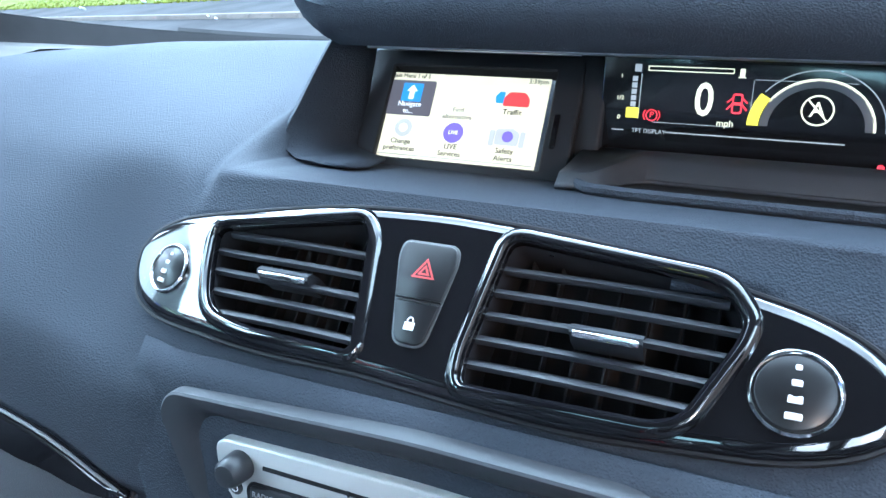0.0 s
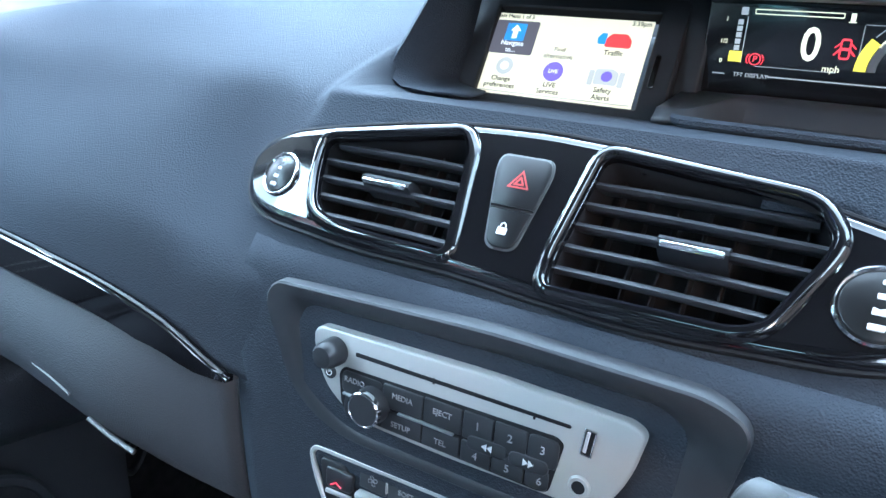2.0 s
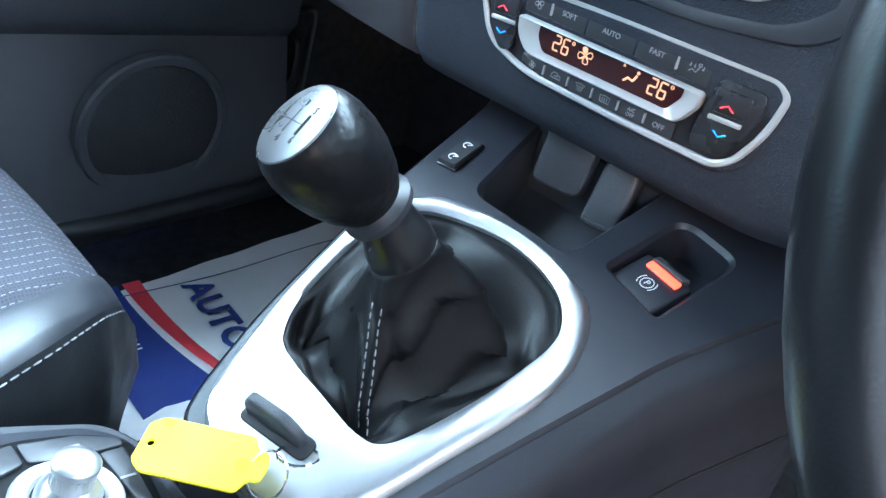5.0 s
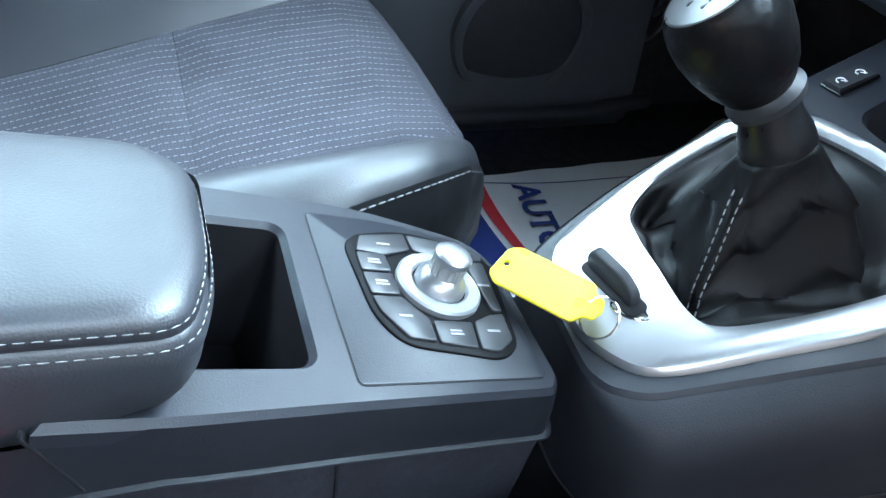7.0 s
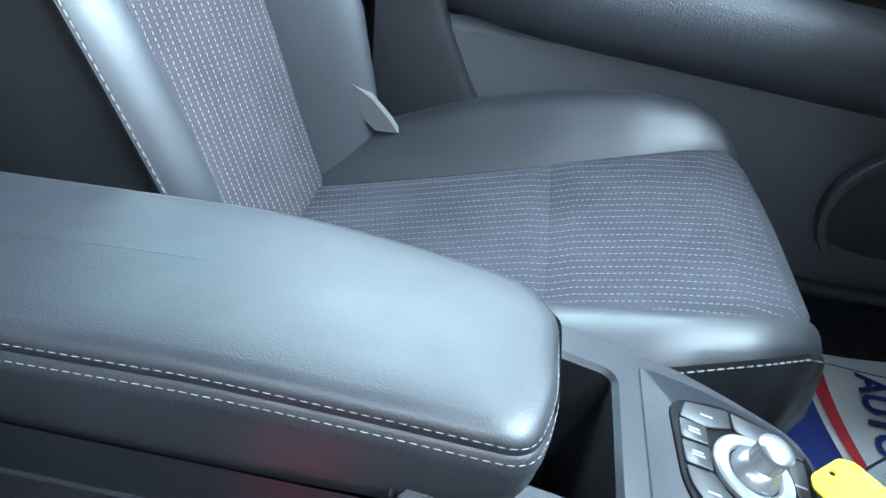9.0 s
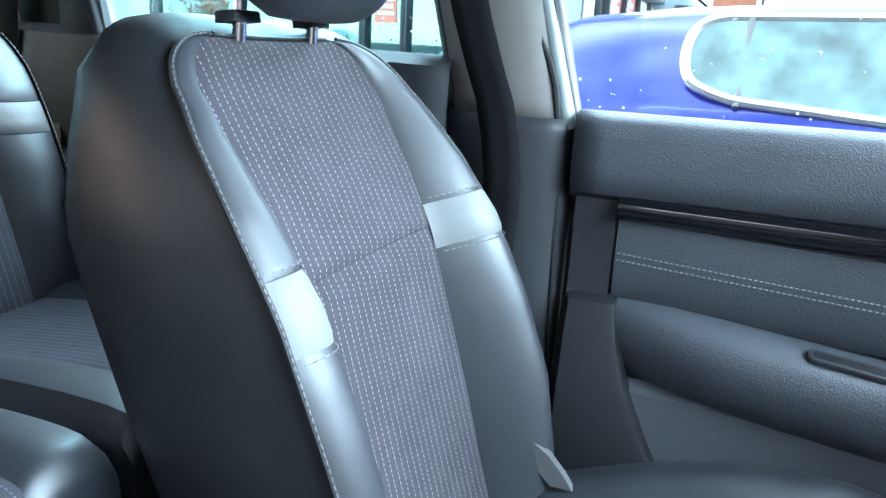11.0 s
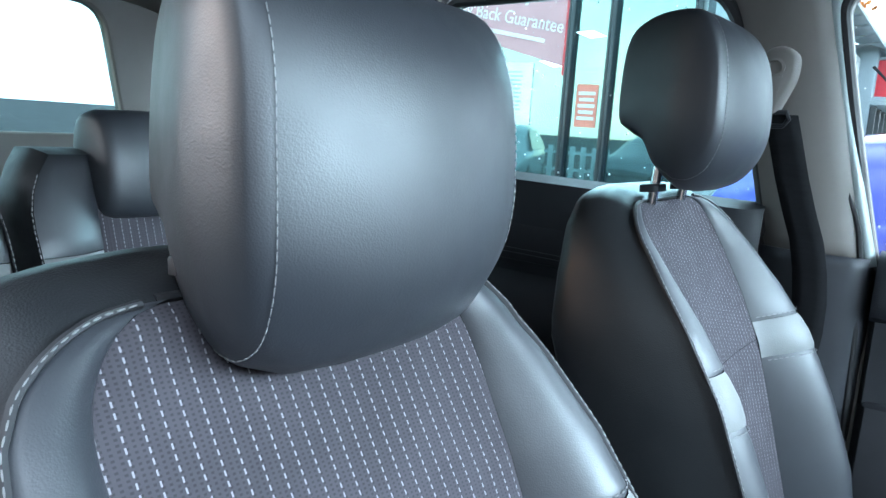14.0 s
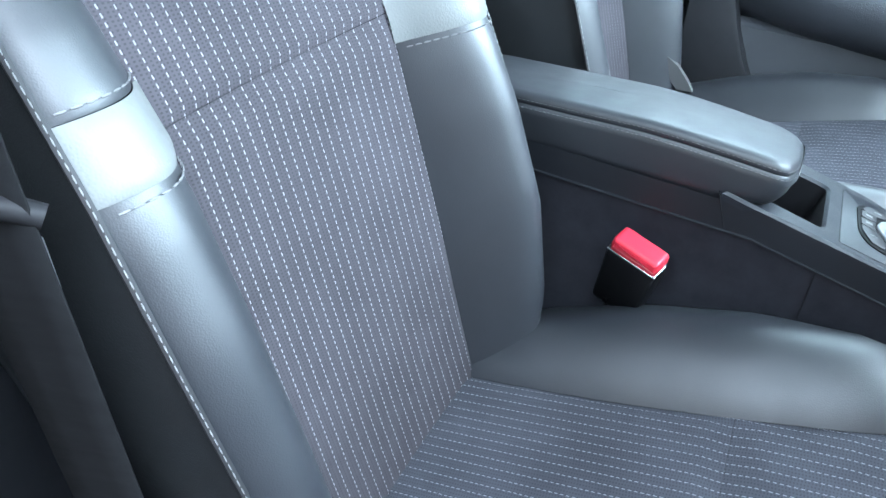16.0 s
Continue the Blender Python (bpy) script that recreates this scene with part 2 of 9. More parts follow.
def rect(w, h, r=0.0, cx=0.0, cy=0.0, n=5):
    return rnd([(cx - w / 2, cy - h / 2), (cx + w / 2, cy - h / 2), (cx + w / 2, cy + h / 2), (cx - w / 2, cy + h / 2)], r, n)


def disc(r, cx=0.0, cy=0.0, n=28, ry=None):
    return [Vector((cx + r * math.cos(2 * math.pi * i / n), cy + (ry or r) * math.sin(2 * math.pi * i / n))) for i in range(n)]


def inset(pts, d):
    k, out = len(pts), []
    area = sum(pts[i - 1].x * pts[i].y - pts[i].x * pts[i - 1].y for i in range(k))
    side = 1 if area > 0 else -1
    for i in range(k):
        a, c = pts[i] - pts[i - 1], pts[(i + 1) % k] - pts[i]
        if a.length < 1e-9 or c.length < 1e-9:
            a = c = pts[(i + 1) % k] - pts[i - 1]
        na, nc = Vector((-a.y, a.x)).normalized(), Vector((-c.y, c.x)).normalized()
        nm = na + nc
        nm = nm.normalized() / max(0.5, nm.normalized().dot(na)) if nm.length > 1e-6 else na
        out.append(pts[i] + nm * d * side)
    return out


def rings(bm, loops, close=True, cap0=False, cap1=False):
    """Joins loops of equal length, of Vectors, with faces."""
    vs = [[bm.verts.new(p) for p in loop] for loop in loops]
    k = len(vs[0])
    for a, b in zip(vs, vs[1:]):
        for i in range(k if close else k - 1):
            j = (i + 1) % k
            try:
                bm.faces.new((a[i], a[j], b[j], b[i]))
            except ValueError:
                pass
    if cap0:
        bm.faces.new(vs[0])
    if cap1:
        bm.faces.new(vs[-1])
    return vs


def slab(bm, pts, m, w0, w1, bev=0.0005, dome=0.0):
    """A plate of that outline from depth w0 to w1 of the frame m, its front edge rounded."""
    pts = [Vector(p).to_2d() for p in pts]
    up = lambda loop, w: [m @ Vector((p.x, p.y, w)) for p in loop]  # noqa: E731
    loops = [up(pts, w0)]
    if bev > 0:
        loops += [up(pts, w1 - bev), up(inset(pts, bev * 0.35), w1 - bev * 0.3), up(inset(pts, bev), w1)]
    else:
        loops += [up(pts, w1)]
    vs = rings(bm, loops, cap0=True, cap1=not dome)
    if dome:
        c = sum(pts, Vector((0, 0))) / len(pts)
        inner = inset(pts, bev)
        rows = [[(c + (p - c) * s) for p in inner] for s in (0.7, 0.4, 0.15)]
        last = vs[-1]
        for s, row in zip((0.7, 0.4, 0.15), rows):
            now = [bm.verts.new(m @ Vector((p.x, p.y, w1 + dome * (1 - s * s)))) for p in row]
            for i in range(len(now)):
                j = (i + 1) % len(now)
                bm.faces.new((last[i], last[j], now[j], now[i]))
            last = now
        bm.faces.new(last)
    return bm


def plate(bm, outer, holes, m, w0, w1, bev=0.001):
    """A plate with holes through it."""
    edges = []
    for k, pts in enumerate([outer] + list(holes)):
        pts = [Vector(p).to_2d() for p in pts]
        ins = inset(pts, bev if k == 0 else -bev)
        loops = [[m @ Vector((p.x, p.y, w)) for p in q] for q, w in ((pts, w0), (pts, w1 - bev), (ins, w1))]
        vs = rings(bm, loops)[-1]
        for i in range(len(vs)):
            e = bm.edges.get((vs[i], vs[(i + 1) % len(vs)]))
            edges.append(e)
    bmesh.ops.triangle_fill(bm, use_beauty=True, use_dissolve=False, edges=edges)
    return bm


def band_ring(bm, outer, inner, m, w0, w1, bev=0.0006):
    """A flat ring between two outlines of the same number of points."""
    outer, inner = [Vector(p).to_2d() for p in outer], [Vector(p).to_2d() for p in inner]
    up = lambda loop, w: [m @ Vector((p.x, p.y, w)) for p in loop]  # noqa: E731
    loops = [up(outer, w0), up(outer, w1 - bev), up(inset(outer, bev), w1), up(inset(inner, -bev), w1), up(inner, w1 - bev), up(inner, w0)]
    rings(bm, loops)
    return bm


def spline(pts, n):
    """A smooth line through the points, n steps a span."""
    pts = [Vector(p) for p in pts]
    out = []
    for i in range(len(pts) - 1):
        p0, p1, p2, p3 = pts[max(i - 1, 0)], pts[i], pts[i + 1], pts[min(i + 2, len(pts) - 1)]
        for j in range(n):
            t = j / n
            out.append(0.5 * ((2 * p1) + (p2 - p0) * t + (2 * p0 - 5 * p1 + 4 * p2 - p3) * t * t + (3 * p1 - p0 - 3 * p2 + p3) * t ** 3))
    out.append(pts[-1])
    return out


def tube(bm, pts, r, n=8, close=False, flat=1.0):
    pts = [Vector(p) for p in pts]
    k, loops = len(pts), []
    side = None
    for i in range(k):
        a, b = pts[i - 1] if (i or close) else pts[i], pts[(i + 1) % k] if (i < k - 1 or close) else pts[i]
        d = (b - a).normalized()
        if side is None:
            side = d.cross(Vector((0.3, 0.2, 0.93))).normalized()
        side = (side - d * side.dot(d)).normalized()
        up = d.cross(side)
        rr = r[i] if isinstance(r, (list, tuple)) else r
        loops.append([pts[i] + side * rr * math.cos(2 * math.pi * j / n) + up * rr * flat * math.sin(2 * math.pi * j / n) for j in range(n)])
    if close:
        loops.append(loops[0])
    rings(bm, loops, cap0=not close, cap1=not close)
    return bm


def lathe(bm, prof, m, n=28):
    """Turns (radius, height) pairs round the third axis of the frame m."""
    loops = [[m @ Vector((r * math.cos(2 * math.pi * i / n), r * math.sin(2 * math.pi * i / n), h)) for i in range(n)] for r, h in prof]
    rings(bm, loops, cap0=True, cap1=True)
    return bm


def sheet(bm, rows, uv=None):
    """A surface through rows of points; uv gives the metric coordinates of each point."""
    vs = [[bm.verts.new(p) for p in row] for row in rows]
    layer = bm.loops.layers.uv.verify()
    for i in range(len(vs) - 1):
        for j in range(len(vs[0]) - 1):
            f = bm.faces.new((vs[i][j], vs[i][j + 1], vs[i + 1][j + 1], vs[i + 1][j]))
            for loop, (a, b) in zip(f.loops, ((i, j), (i, j + 1), (i + 1, j + 1), (i + 1, j))):
                loop[layer].uv = uv[a][b] if uv else (a, b)
    return bm


def metric(rows):
    """Coordinates in metres along a sheet: across from its middle column, and up from its first row."""
    out, up, mid = [], 0.0, len(rows[0]) // 2
    for i, row in enumerate(rows):
        if i:
            up += (Vector(row[mid]) - Vector(rows[i - 1][mid])).length
        us = [0.0]
        for a, b in zip(row, row[1:]):
            us.append(us[-1] + (Vector(b) - Vector(a)).length)
        out.append([(u - us[mid], up) for u in us])
    return out


def thick(ob, t, offset=-1.0):
    mod = ob.modifiers.new("thickness", "SOLIDIFY")
    mod.thickness, mod.offset = t, offset
    return ob


def stitches(bm, pts, long=0.005, gap=0.002, r=0.0006, lift=None):
    """Short raised threads along a line."""
    pts = [Vector(p) for p in pts]
    run, here, made = 0.0, 0, 0
    total = [0.0]
    for a, b in zip(pts, pts[1:]):
        total.append(total[-1] + (b - a).length)

    def at(s):
        i = max(0, min(len(pts) - 2, int(np.searchsorted(total, s)) - 1))
        t = (s - total[i]) / max(1e-9, total[i + 1] - total[i])
        return pts[i].lerp(pts[i + 1], t)

    s = 0.0
    while s + long < total[-1]:
        a, b = at(s), at(s + long)
        d = (b - a).normalized()
        e = d.cross(Vector((0.31, 0.52, 0.79))).normalized()
        f = d.cross(e)
        rows = [[p + (e * math.cos(q) + f * math.sin(q)) * k for q in (0.6, 2.17, 3.74, 5.31)] for p, k in ((a, r * 0.6), (a.lerp(b, 0.5), r), (b, r * 0.6))]
        rings(bm, rows, cap0=True, cap1=True)
        s += long + gap
    return bm


def words(text, m, size, material, parent, name="lettering", align="CENTER", depth=0.0002, stretch=1.0, bold=0.0, label=""):
    cu = bpy.data.curves.new(name, "FONT")
    cu.body, cu.size, cu.align_x, cu.align_y, cu.extrude, cu.offset = text, size, align, "CENTER", depth, bold
    cu.resolution_u = 3
    tmp = bpy.data.objects.new(name, cu)
    scene.collection.objects.link(tmp)
    me = bpy.data.meshes.new_from_object(tmp.evaluated_get(bpy.context.evaluated_depsgraph_get()))
    bpy.data.objects.remove(tmp)
    me.transform(m @ Matrix.Diagonal((stretch, 1, 1, 1)))
    me.materials.clear()
    me.materials.append(material)
    ob = new(name, me)
    ob.parent = parent
    ob.matrix_parent_inverse = Matrix.Translation(-parent.location)
    if label:
        ob["label"] = label
    return ob


def bars(bm, m, w, h, n=1, gap=0.3, depth=0.0003):
    """Plain bars in place of writing that cannot be read."""
    for i in range(n):
        y = (i - (n - 1) / 2) * h * (1 + gap)
        slab(bm, rect(w * (1 - 0.12 * (i % 2)), h, 0, 0, y), m, 0, depth, 0)
    return bm


# ---- cabin shell ----
def wall(name, pts, m, w0, w1, material, label, category, holes=(), kind="structure", bev=0.002):
    bm = bmesh.new()
    plate(bm, pts, holes, m, w0, w1, bev)
    return tagged(part(name, bm, material), label, category, kind=kind)


XD = -0.645  # inner face of the passenger side
bm = bmesh.new()
slab(bm, rect(1.42, 3.2, 0.02), fr((0, -0.25, 0.06), (1, 0, 0), (0, 1, 0)), 0, 0.04, 0.002)
tagged(part("floor", bm, CARPET), "black carpeted car floor", "floor", kind="structure")
bm = bmesh.new()
rows = []
for i in range(13):
    y = 0.75 - 2.4 * i / 12
    rows.append([Vector((x, y, 1.278 - 0.012 * (y + 0.2) ** 2 * 4 - 0.05 * (x / 0.6) ** 4)) for x in (-0.62, -0.56, -0.45, -0.3, -0.1, 0.1, 0.3, 0.45, 0.56, 0.62)])
sheet(bm, rows)
tagged(thick(part("ceiling", bm, LINER), 0.02, 1.0), "grey woven car headlining", "headlining", kind="structure")


# ---- dashboard ----
dash = thing("dashboard", "charcoal grained dashboard with gloss black vent panel and central displays", "dashboard", (0.0, 1.0, 0.1), kind="structure")
DX = [-0.74, -0.60, -0.45, -0.32, -0.178, -0.160, -0.140, -0.10, 0.0, 0.10, 0.20, 0.30, 0.45, 0.74]
EDGE = [(1.40, 0.80), (1.22, 0.845), (1.06, 0.865), (0.93, 0.850), (0.835, 0.810), (0.775, 0.765), (0.735, 0.735), (0.715, 0.715), (0.70, 0.695)]
SIDE = [(1.45, 0.84), (1.28, 0.885), (1.12, 0.905), (0.98, 0.885), (0.885, 0.840), (0.825, 0.790), (0.775, 0.745), (0.752, 0.715), (0.740, 0.685)]
NEAR = [(1.45, 0.86), (1.28, 0.895), (1.12, 0.912), (0.98, 0.872), (0.865, 0.832), (0.822, 0.803), (0.764, 0.742), (0.747, 0.710), (0.7405, 0.645)]
MID = [(1.45, 0.86), (1.28, 0.880), (1.10, 0.830), (0.99, 0.818), (0.838, 0.824), (0.814, 0.814), (0.757, 0.736), (0.742, 0.722), (0.742, 0.640)]
blend = lambda a, b, t: [(p[0] * (1 - t) + q[0] * t, p[1] * (1 - t) + q[1] * t) for p, q in zip(a, b)]  # noqa: E731
DP = [EDGE, blend(EDGE, SIDE, 0.65), SIDE, blend(SIDE, NEAR, 0.6), NEAR, blend(NEAR, MID, 0.85), MID, MID, MID, MID, MID, MID, blend(MID, SIDE, 0.5), EDGE]


def dash_profile(x, steps=6):
    i = max(0, min(len(DX) - 2, int(np.searchsorted(DX, x)) - 1))
    t = (x - DX[i]) / (DX[i + 1] - DX[i])
    t = t * t * (3 - 2 * t) if i in (4, 5) else t
    return [Vector((x, p[0], p[1])) for p in spline([Vector((a, b, 0)) for a, b in blend(DP[i], DP[i + 1], t)], steps)]


VP = fr((0, 0.785, 0.775), (1, 0, 0), (0, 0.6, 0.8))
HOLE_L = rnd([(-0.141, 0.022), (-0.046, 0.040), (-0.039, 0.030), (-0.029, -0.032), (-0.096, -0.031), (-0.124, -0.025), (-0.134, -0.004)], [0.008, 0.004, 0.005, 0.004, 0.012, 0.010, 0.014])
HOLE_R = rnd([(0.041, 0.041), (0.144, 0.0325), (0.1545, 0.0175), (0.1525, 0.0075), (0.135, -0.029), (0.124, -0.034), (0.034, -0.036), (0.033, -0.022)], [0.008, 0.010, 0.004, 0.006, 0.008, 0.008, 0.004, 0.006])
HAZARD = rnd([(-0.0165, 0.032), (0.0145, 0.032), (0.0165, 0.023), (0.0105, -0.024), (-0.0065, -0.024), (-0.0175, 0.024)][::-1], [0.006, 0.006, 0.006, 0.006, 0.006, 0.006])
PANEL = [Vector(p) for p in ((-0.207, -0.004), (-0.200, 0.009), (-0.180, 0.022), (-0.160, 0.0285), (-0.129, 0.036), (-0.090, 0.044), (-0.052, 0.0495), (-0.002, 0.052), (0.030, 0.051), (0.062, 0.049), (0.090, 0.0455), (0.118, 0.041), (0.156, 0.0325), (0.183, 0.0255), (0.206, 0.014), (0.221, -0.002), (0.222, -0.016), (0.206, -0.030), (0.177, -0.039), (0.134, -0.0435), (0.085, -0.047), (0.032, -0.0455), (-0.023, -0.0425), (-0.080, -0.043), (-0.125, -0.0405), (-0.166, -0.039), (-0.190, -0.032), (-0.203, -0.018))]
PANEL = [p.to_2d() for p in spline([p.to_3d() for p in PANEL] + [PANEL[0].to_3d()], 3)[:-1]]


def swept(x):
    return 1.65 * max(0, -x - 0.10) ** 2 + max(0, x - 0.15) ** 2


def inside(p, poly):
    hit = False
    for a, b in zip(poly, poly[1:] + poly[:1]):
        if (a.y > p.y) != (b.y > p.y) and p.x < a.x + (b.x - a.x) * (p.y - a.y) / (b.y - a.y):
            hit = not hit
    return hit


def bend(ob):
    """Lets the panel sweep back towards its ends."""
    for v in ob.data.vertices:
        x = v.co.x
        v.co.y += swept(x)
    return ob




xs = sorted(set([-0.74 + 1.48 * i / 74 for i in range(75)] + [-0.24 + 0.006 * i for i in range(82)]))
bm = bmesh.new()
sheet(bm, [dash_profile(x, 9) for x in xs])
vp_inv = VP.inverted()
at_panel = lambda p: vp_inv @ (p - Vector((0, swept(p.x), 0)))  # noqa: E731
for v in bm.verts:
    back = Vector((0, swept(v.co.x), 0))
    q = vp_inv @ (v.co - back)
    if -0.003 < q.z < 0.05 and -0.34 < q.x < 0.26:
        far = 0.0 if inside(q, PANEL) else min((q.to_2d() - p).length for p in PANEL)
        near = max(0.0, 1 - max(0.0, far - 0.006) / 0.09)
        q.z += (-0.003 - q.z) * near * near * (3 - 2 * near)
        v.co = VP @ q + back
bed = inset(PANEL, 0.005)
bmesh.ops.delete(bm, geom=[f for f in bm.faces if abs(at_panel(f.calc_center_median()).z) < 0.03 and inside(at_panel(f.calc_center_median()), bed)], context="FACES")
thick(part("top_pad", bm, DASH, dash, "soft charcoal grained upper dashboard"), 0.004)

# gloss strip across the passenger side, glovebox below it
strip_z = lambda x: float(np.mean(np.interp(x + np.linspace(-0.035, 0.035, 9), [-0.74, -0.55, -0.40, -0.28, -0.20, -0.165], [0.722, 0.700, 0.690, 0.678, 0.660, 0.636])))  # noqa: E731
strip_h = lambda x: float(np.interp(x, [-0.74, -0.40, -0.25, -0.20, -0.163], [0.034, 0.034, 0.030, 0.020, 0.002]))  # noqa: E731
face_y = lambda x: float(np.interp(x, [-0.74, -0.60, -0.45, -0.20, 0.2], [0.695, 0.725, 0.738, 0.739, 0.741]))  # noqa: E731
low_z = lambda x: float(np.interp(x, [-0.74, -0.40, -0.28, -0.165, -0.08], [0.585, 0.562, 0.541, 0.528, 0.520]))  # noqa: E731
bm = bmesh.new()
rows = []
for i in range(41):
    x = -0.74 + (0.74 - 0.164) * i / 40
    z, h, y = strip_z(x), strip_h(x), face_y(x)
    rows.append([Vector((x, y - 0.001, z)), Vector((x, y - 0.007, z - 0.15 * h)), Vector((x, y - 0.008, z - 0.85 * h)), Vector((x, y - 0.001, z - h))])
sheet(bm, rows)
thick(part("trim_strip", bm, PIANO, dash, "gloss black trim strip"), 0.004, 1.0)
bm = bmesh.new()
rows = []
for i in range(41):
    x = -0.74 + (0.74 - 0.168) * i / 40
    y, top, low = face_y(x), strip_z(x) - strip_h(x), low_z(x)
    e = -0.002 if i == 40 else 0
    near = max(0.0, min(1.0, (x + 0.31) / 0.14))
    near = near * near * (3 - 2 * near)
    lid = [Vector((x, y + 0.02 - e, top + 0.004)), Vector((x, y - 0.002 - e, top - 0.001)), Vector((x, y - 0.010 - e, top - 0.02)), Vector((x, y - 0.016 - e, (top + low) / 2)), Vector((x, y - 0.008 - e, low + 0.018)), Vector((x, y + 0.010 - e, low + 0.002)), Vector((x, y + 0.045, low - 0.006)), Vector((x, y + 0.16, low - 0.01))]
    for p in lid[1:6]:
        p.y += (float(np.interp(p.z, [0.524, 0.540, 0.57, 0.62, 0.66, 0.705], [0.765, 0.753, 0.748, 0.742, 0.737, 0.7395])) - e - p.y) * near
    rows.append(lid)
sheet(bm, rows)
thick(part("glovebox_lid", bm, DASH_LOW, dash, "charcoal grained glovebox lid"), 0.004, 1.0)
bm = bmesh.new()
rows = []
for i in range(31):
    x = -0.1655 + 0.3755 * i / 30
    e = (0.004, 0.0008, 0.0)[i] if i < 3 else 0
    k = max(0.0, 1 - (x + 0.1655) / 0.034)
    u = max(e, 0.0075 * k * k * (3 - 2 * k))
    lift = 0.03 * max(0, (x - 0.10) / 0.1) ** 2
    rows.append([Vector((x, 0.752 + u, 0.735)), Vector((x, 0.7425 + u, 0.720)), Vector((x, 0.7395 + u, 0.705)), Vector((x, 0.737 + (e + u) / 2, 0.66)), Vector((x, 0.742 + e, 0.62)), Vector((x, 0.748 + e, 0.57 + lift * 0.3)), Vector((x, 0.753 + e, 0.540 + lift)), Vector((x, 0.765 + e, 0.524 + lift)), Vector((x, 0.79, 0.516 + lift)), Vector((x, 0.90, 0.512 + lift))])
sheet(bm, rows)
thick(part("centre_stack", bm, DASH, dash, "charcoal grained centre stack"), 0.004, 1.0)
bm = bmesh.new()
slab(bm, rect(1.46, 0.60), fr((0, 1.32, 0.40), (1, 0, 0), (0, 0, 1)), -0.02, 0.02, 0)
part("footwell_bulkhead", bm, surf("grey_felt_bulkhead", (0.034, 0.034, 0.038), 0.95, spec=0.1, var=0.3, vscale=30, bump=0.6, bscale=500), dash, "grey felt footwell bulkhead")

STRIP_SHINE = surf("grey_edge_shine", (0.09, 0.09, 0.09), 0.45)
# strip edge reflection made as a grey tube, glovebox latch edges with their highlights
bm = bmesh.new()
tube(bm, [Vector((x, face_y(x) - 0.0045, strip_z(x) - 0.0005)) for x in [-0.74 + 0.57 * i / 30 for i in range(31)]], 0.0011, 6)
part("strip_edge_shine", bm, STRIP_SHINE, dash, "thin grey line drawn for the reflection on the strip's edge")
# grey tubes for the glovebox latch edge and the highlights on it
for pts, r in (([(-0.372, 0.7265, 0.592), (-0.350, 0.7260, 0.588), (-0.326, 0.7265, 0.580)], 0.0013), ([(-0.306, 0.728, 0.566), (-0.280, 0.728, 0.560), (-0.255, 0.729, 0.556)], 0.0020)):
    bm = bmesh.new()
    tube(bm, pts, r, 6)
    part("latch_edge_shine", bm, surf("dark_latch_shine", (0.09, 0.09, 0.09), 0.45), dash, "grey glovebox latch edge with its highlight drawn in")
# side air vent
SV = fr((-0.560, 0.782, 0.757), (1, 0.20, 0), (0, 0.72, 0.70))
vent_o = rnd([(0.076, -0.041), (0.026, 0.036), (-0.060, 0.032), (-0.066, -0.034)], [0.010, 0.012, 0.012, 0.012])
bm = bmesh.new()
slab(bm, vent_o, SV, -0.02, 0.004, 0.002)
sv = part("side_vent", bm, BLACK, dash, "dark side air vent with a chrome edge")
bm = bmesh.new()
tube(bm, [SV @ Vector((p.x, p.y, 0.004)) for p in vent_o], 0.0018, 8, True)
part("vent_ring", bm, CHROME, sv, "chrome vent ring")
for k, y in enumerate((-0.026, -0.012, 0.002, 0.016, 0.028)):
    bm = bmesh.new()
    x1 = 0.070 - 0.65 * (y + 0.036)
    rings(bm, [[SV @ Vector((x, y + b, a)) for a, b in ((0.002, 0.003), (0.008, 0.0015), (0.009, -0.001), (0.003, -0.003))] for x in (-0.058, x1)], cap0=True, cap1=True)
    part("slat", bm, PLASTIC, sv)

# hood over the displays
bm = bmesh.new()
rows = []
for i in range(47):
    x = -0.172 + 0.56 * i / 46
    q = min(1.0, (x + 0.172) / 0.046)
    r = min(1.0, (x + 0.172) / 0.05)
    r = math.sqrt(max(0.0, 1 - (1 - r) ** 2))
    y0 = 0.900 + 0.035 * (1 - r)
    zb, zt = 0.909 + 0.024 * (1 - q), 0.940 + 0.006 * r
    rows.append([Vector((x, 1.02, zb + 0.002)), Vector((x, 0.95, zb)), Vector((x, y0 + 0.008, zb - 0.001)), Vector((x, y0, zb + 0.006)), Vector((x, y0 - 0.003, (zb + zt) / 2)), Vector((x, y0 + 0.004, zt - 0.004)), Vector((x, y0 + 0.022, zt + 0.003)), Vector((x, y0 + 0.08, zt + 0.010 * r)), Vector((x, 1.10, zt + 0.012 * r)), Vector((x, 1.28, zt - 0.02))])
sheet(bm, rows)
hood = thick(part("display_hood", bm, DASH, dash, "grained overhanging display hood"), 0.004, 1.0)
bm = bmesh.new()
slab(bm, rect(0.50, 0.020, 0.003), fr((0.12, 0.962, 0.907), (1, 0, 0), (0, 1, 0)) @ pose(0, 0, 0, 180), 0, 0.004, 0.001)
part("hood_underside_trim", bm, BRUSHED, dash, "satin silver trim below the hood")
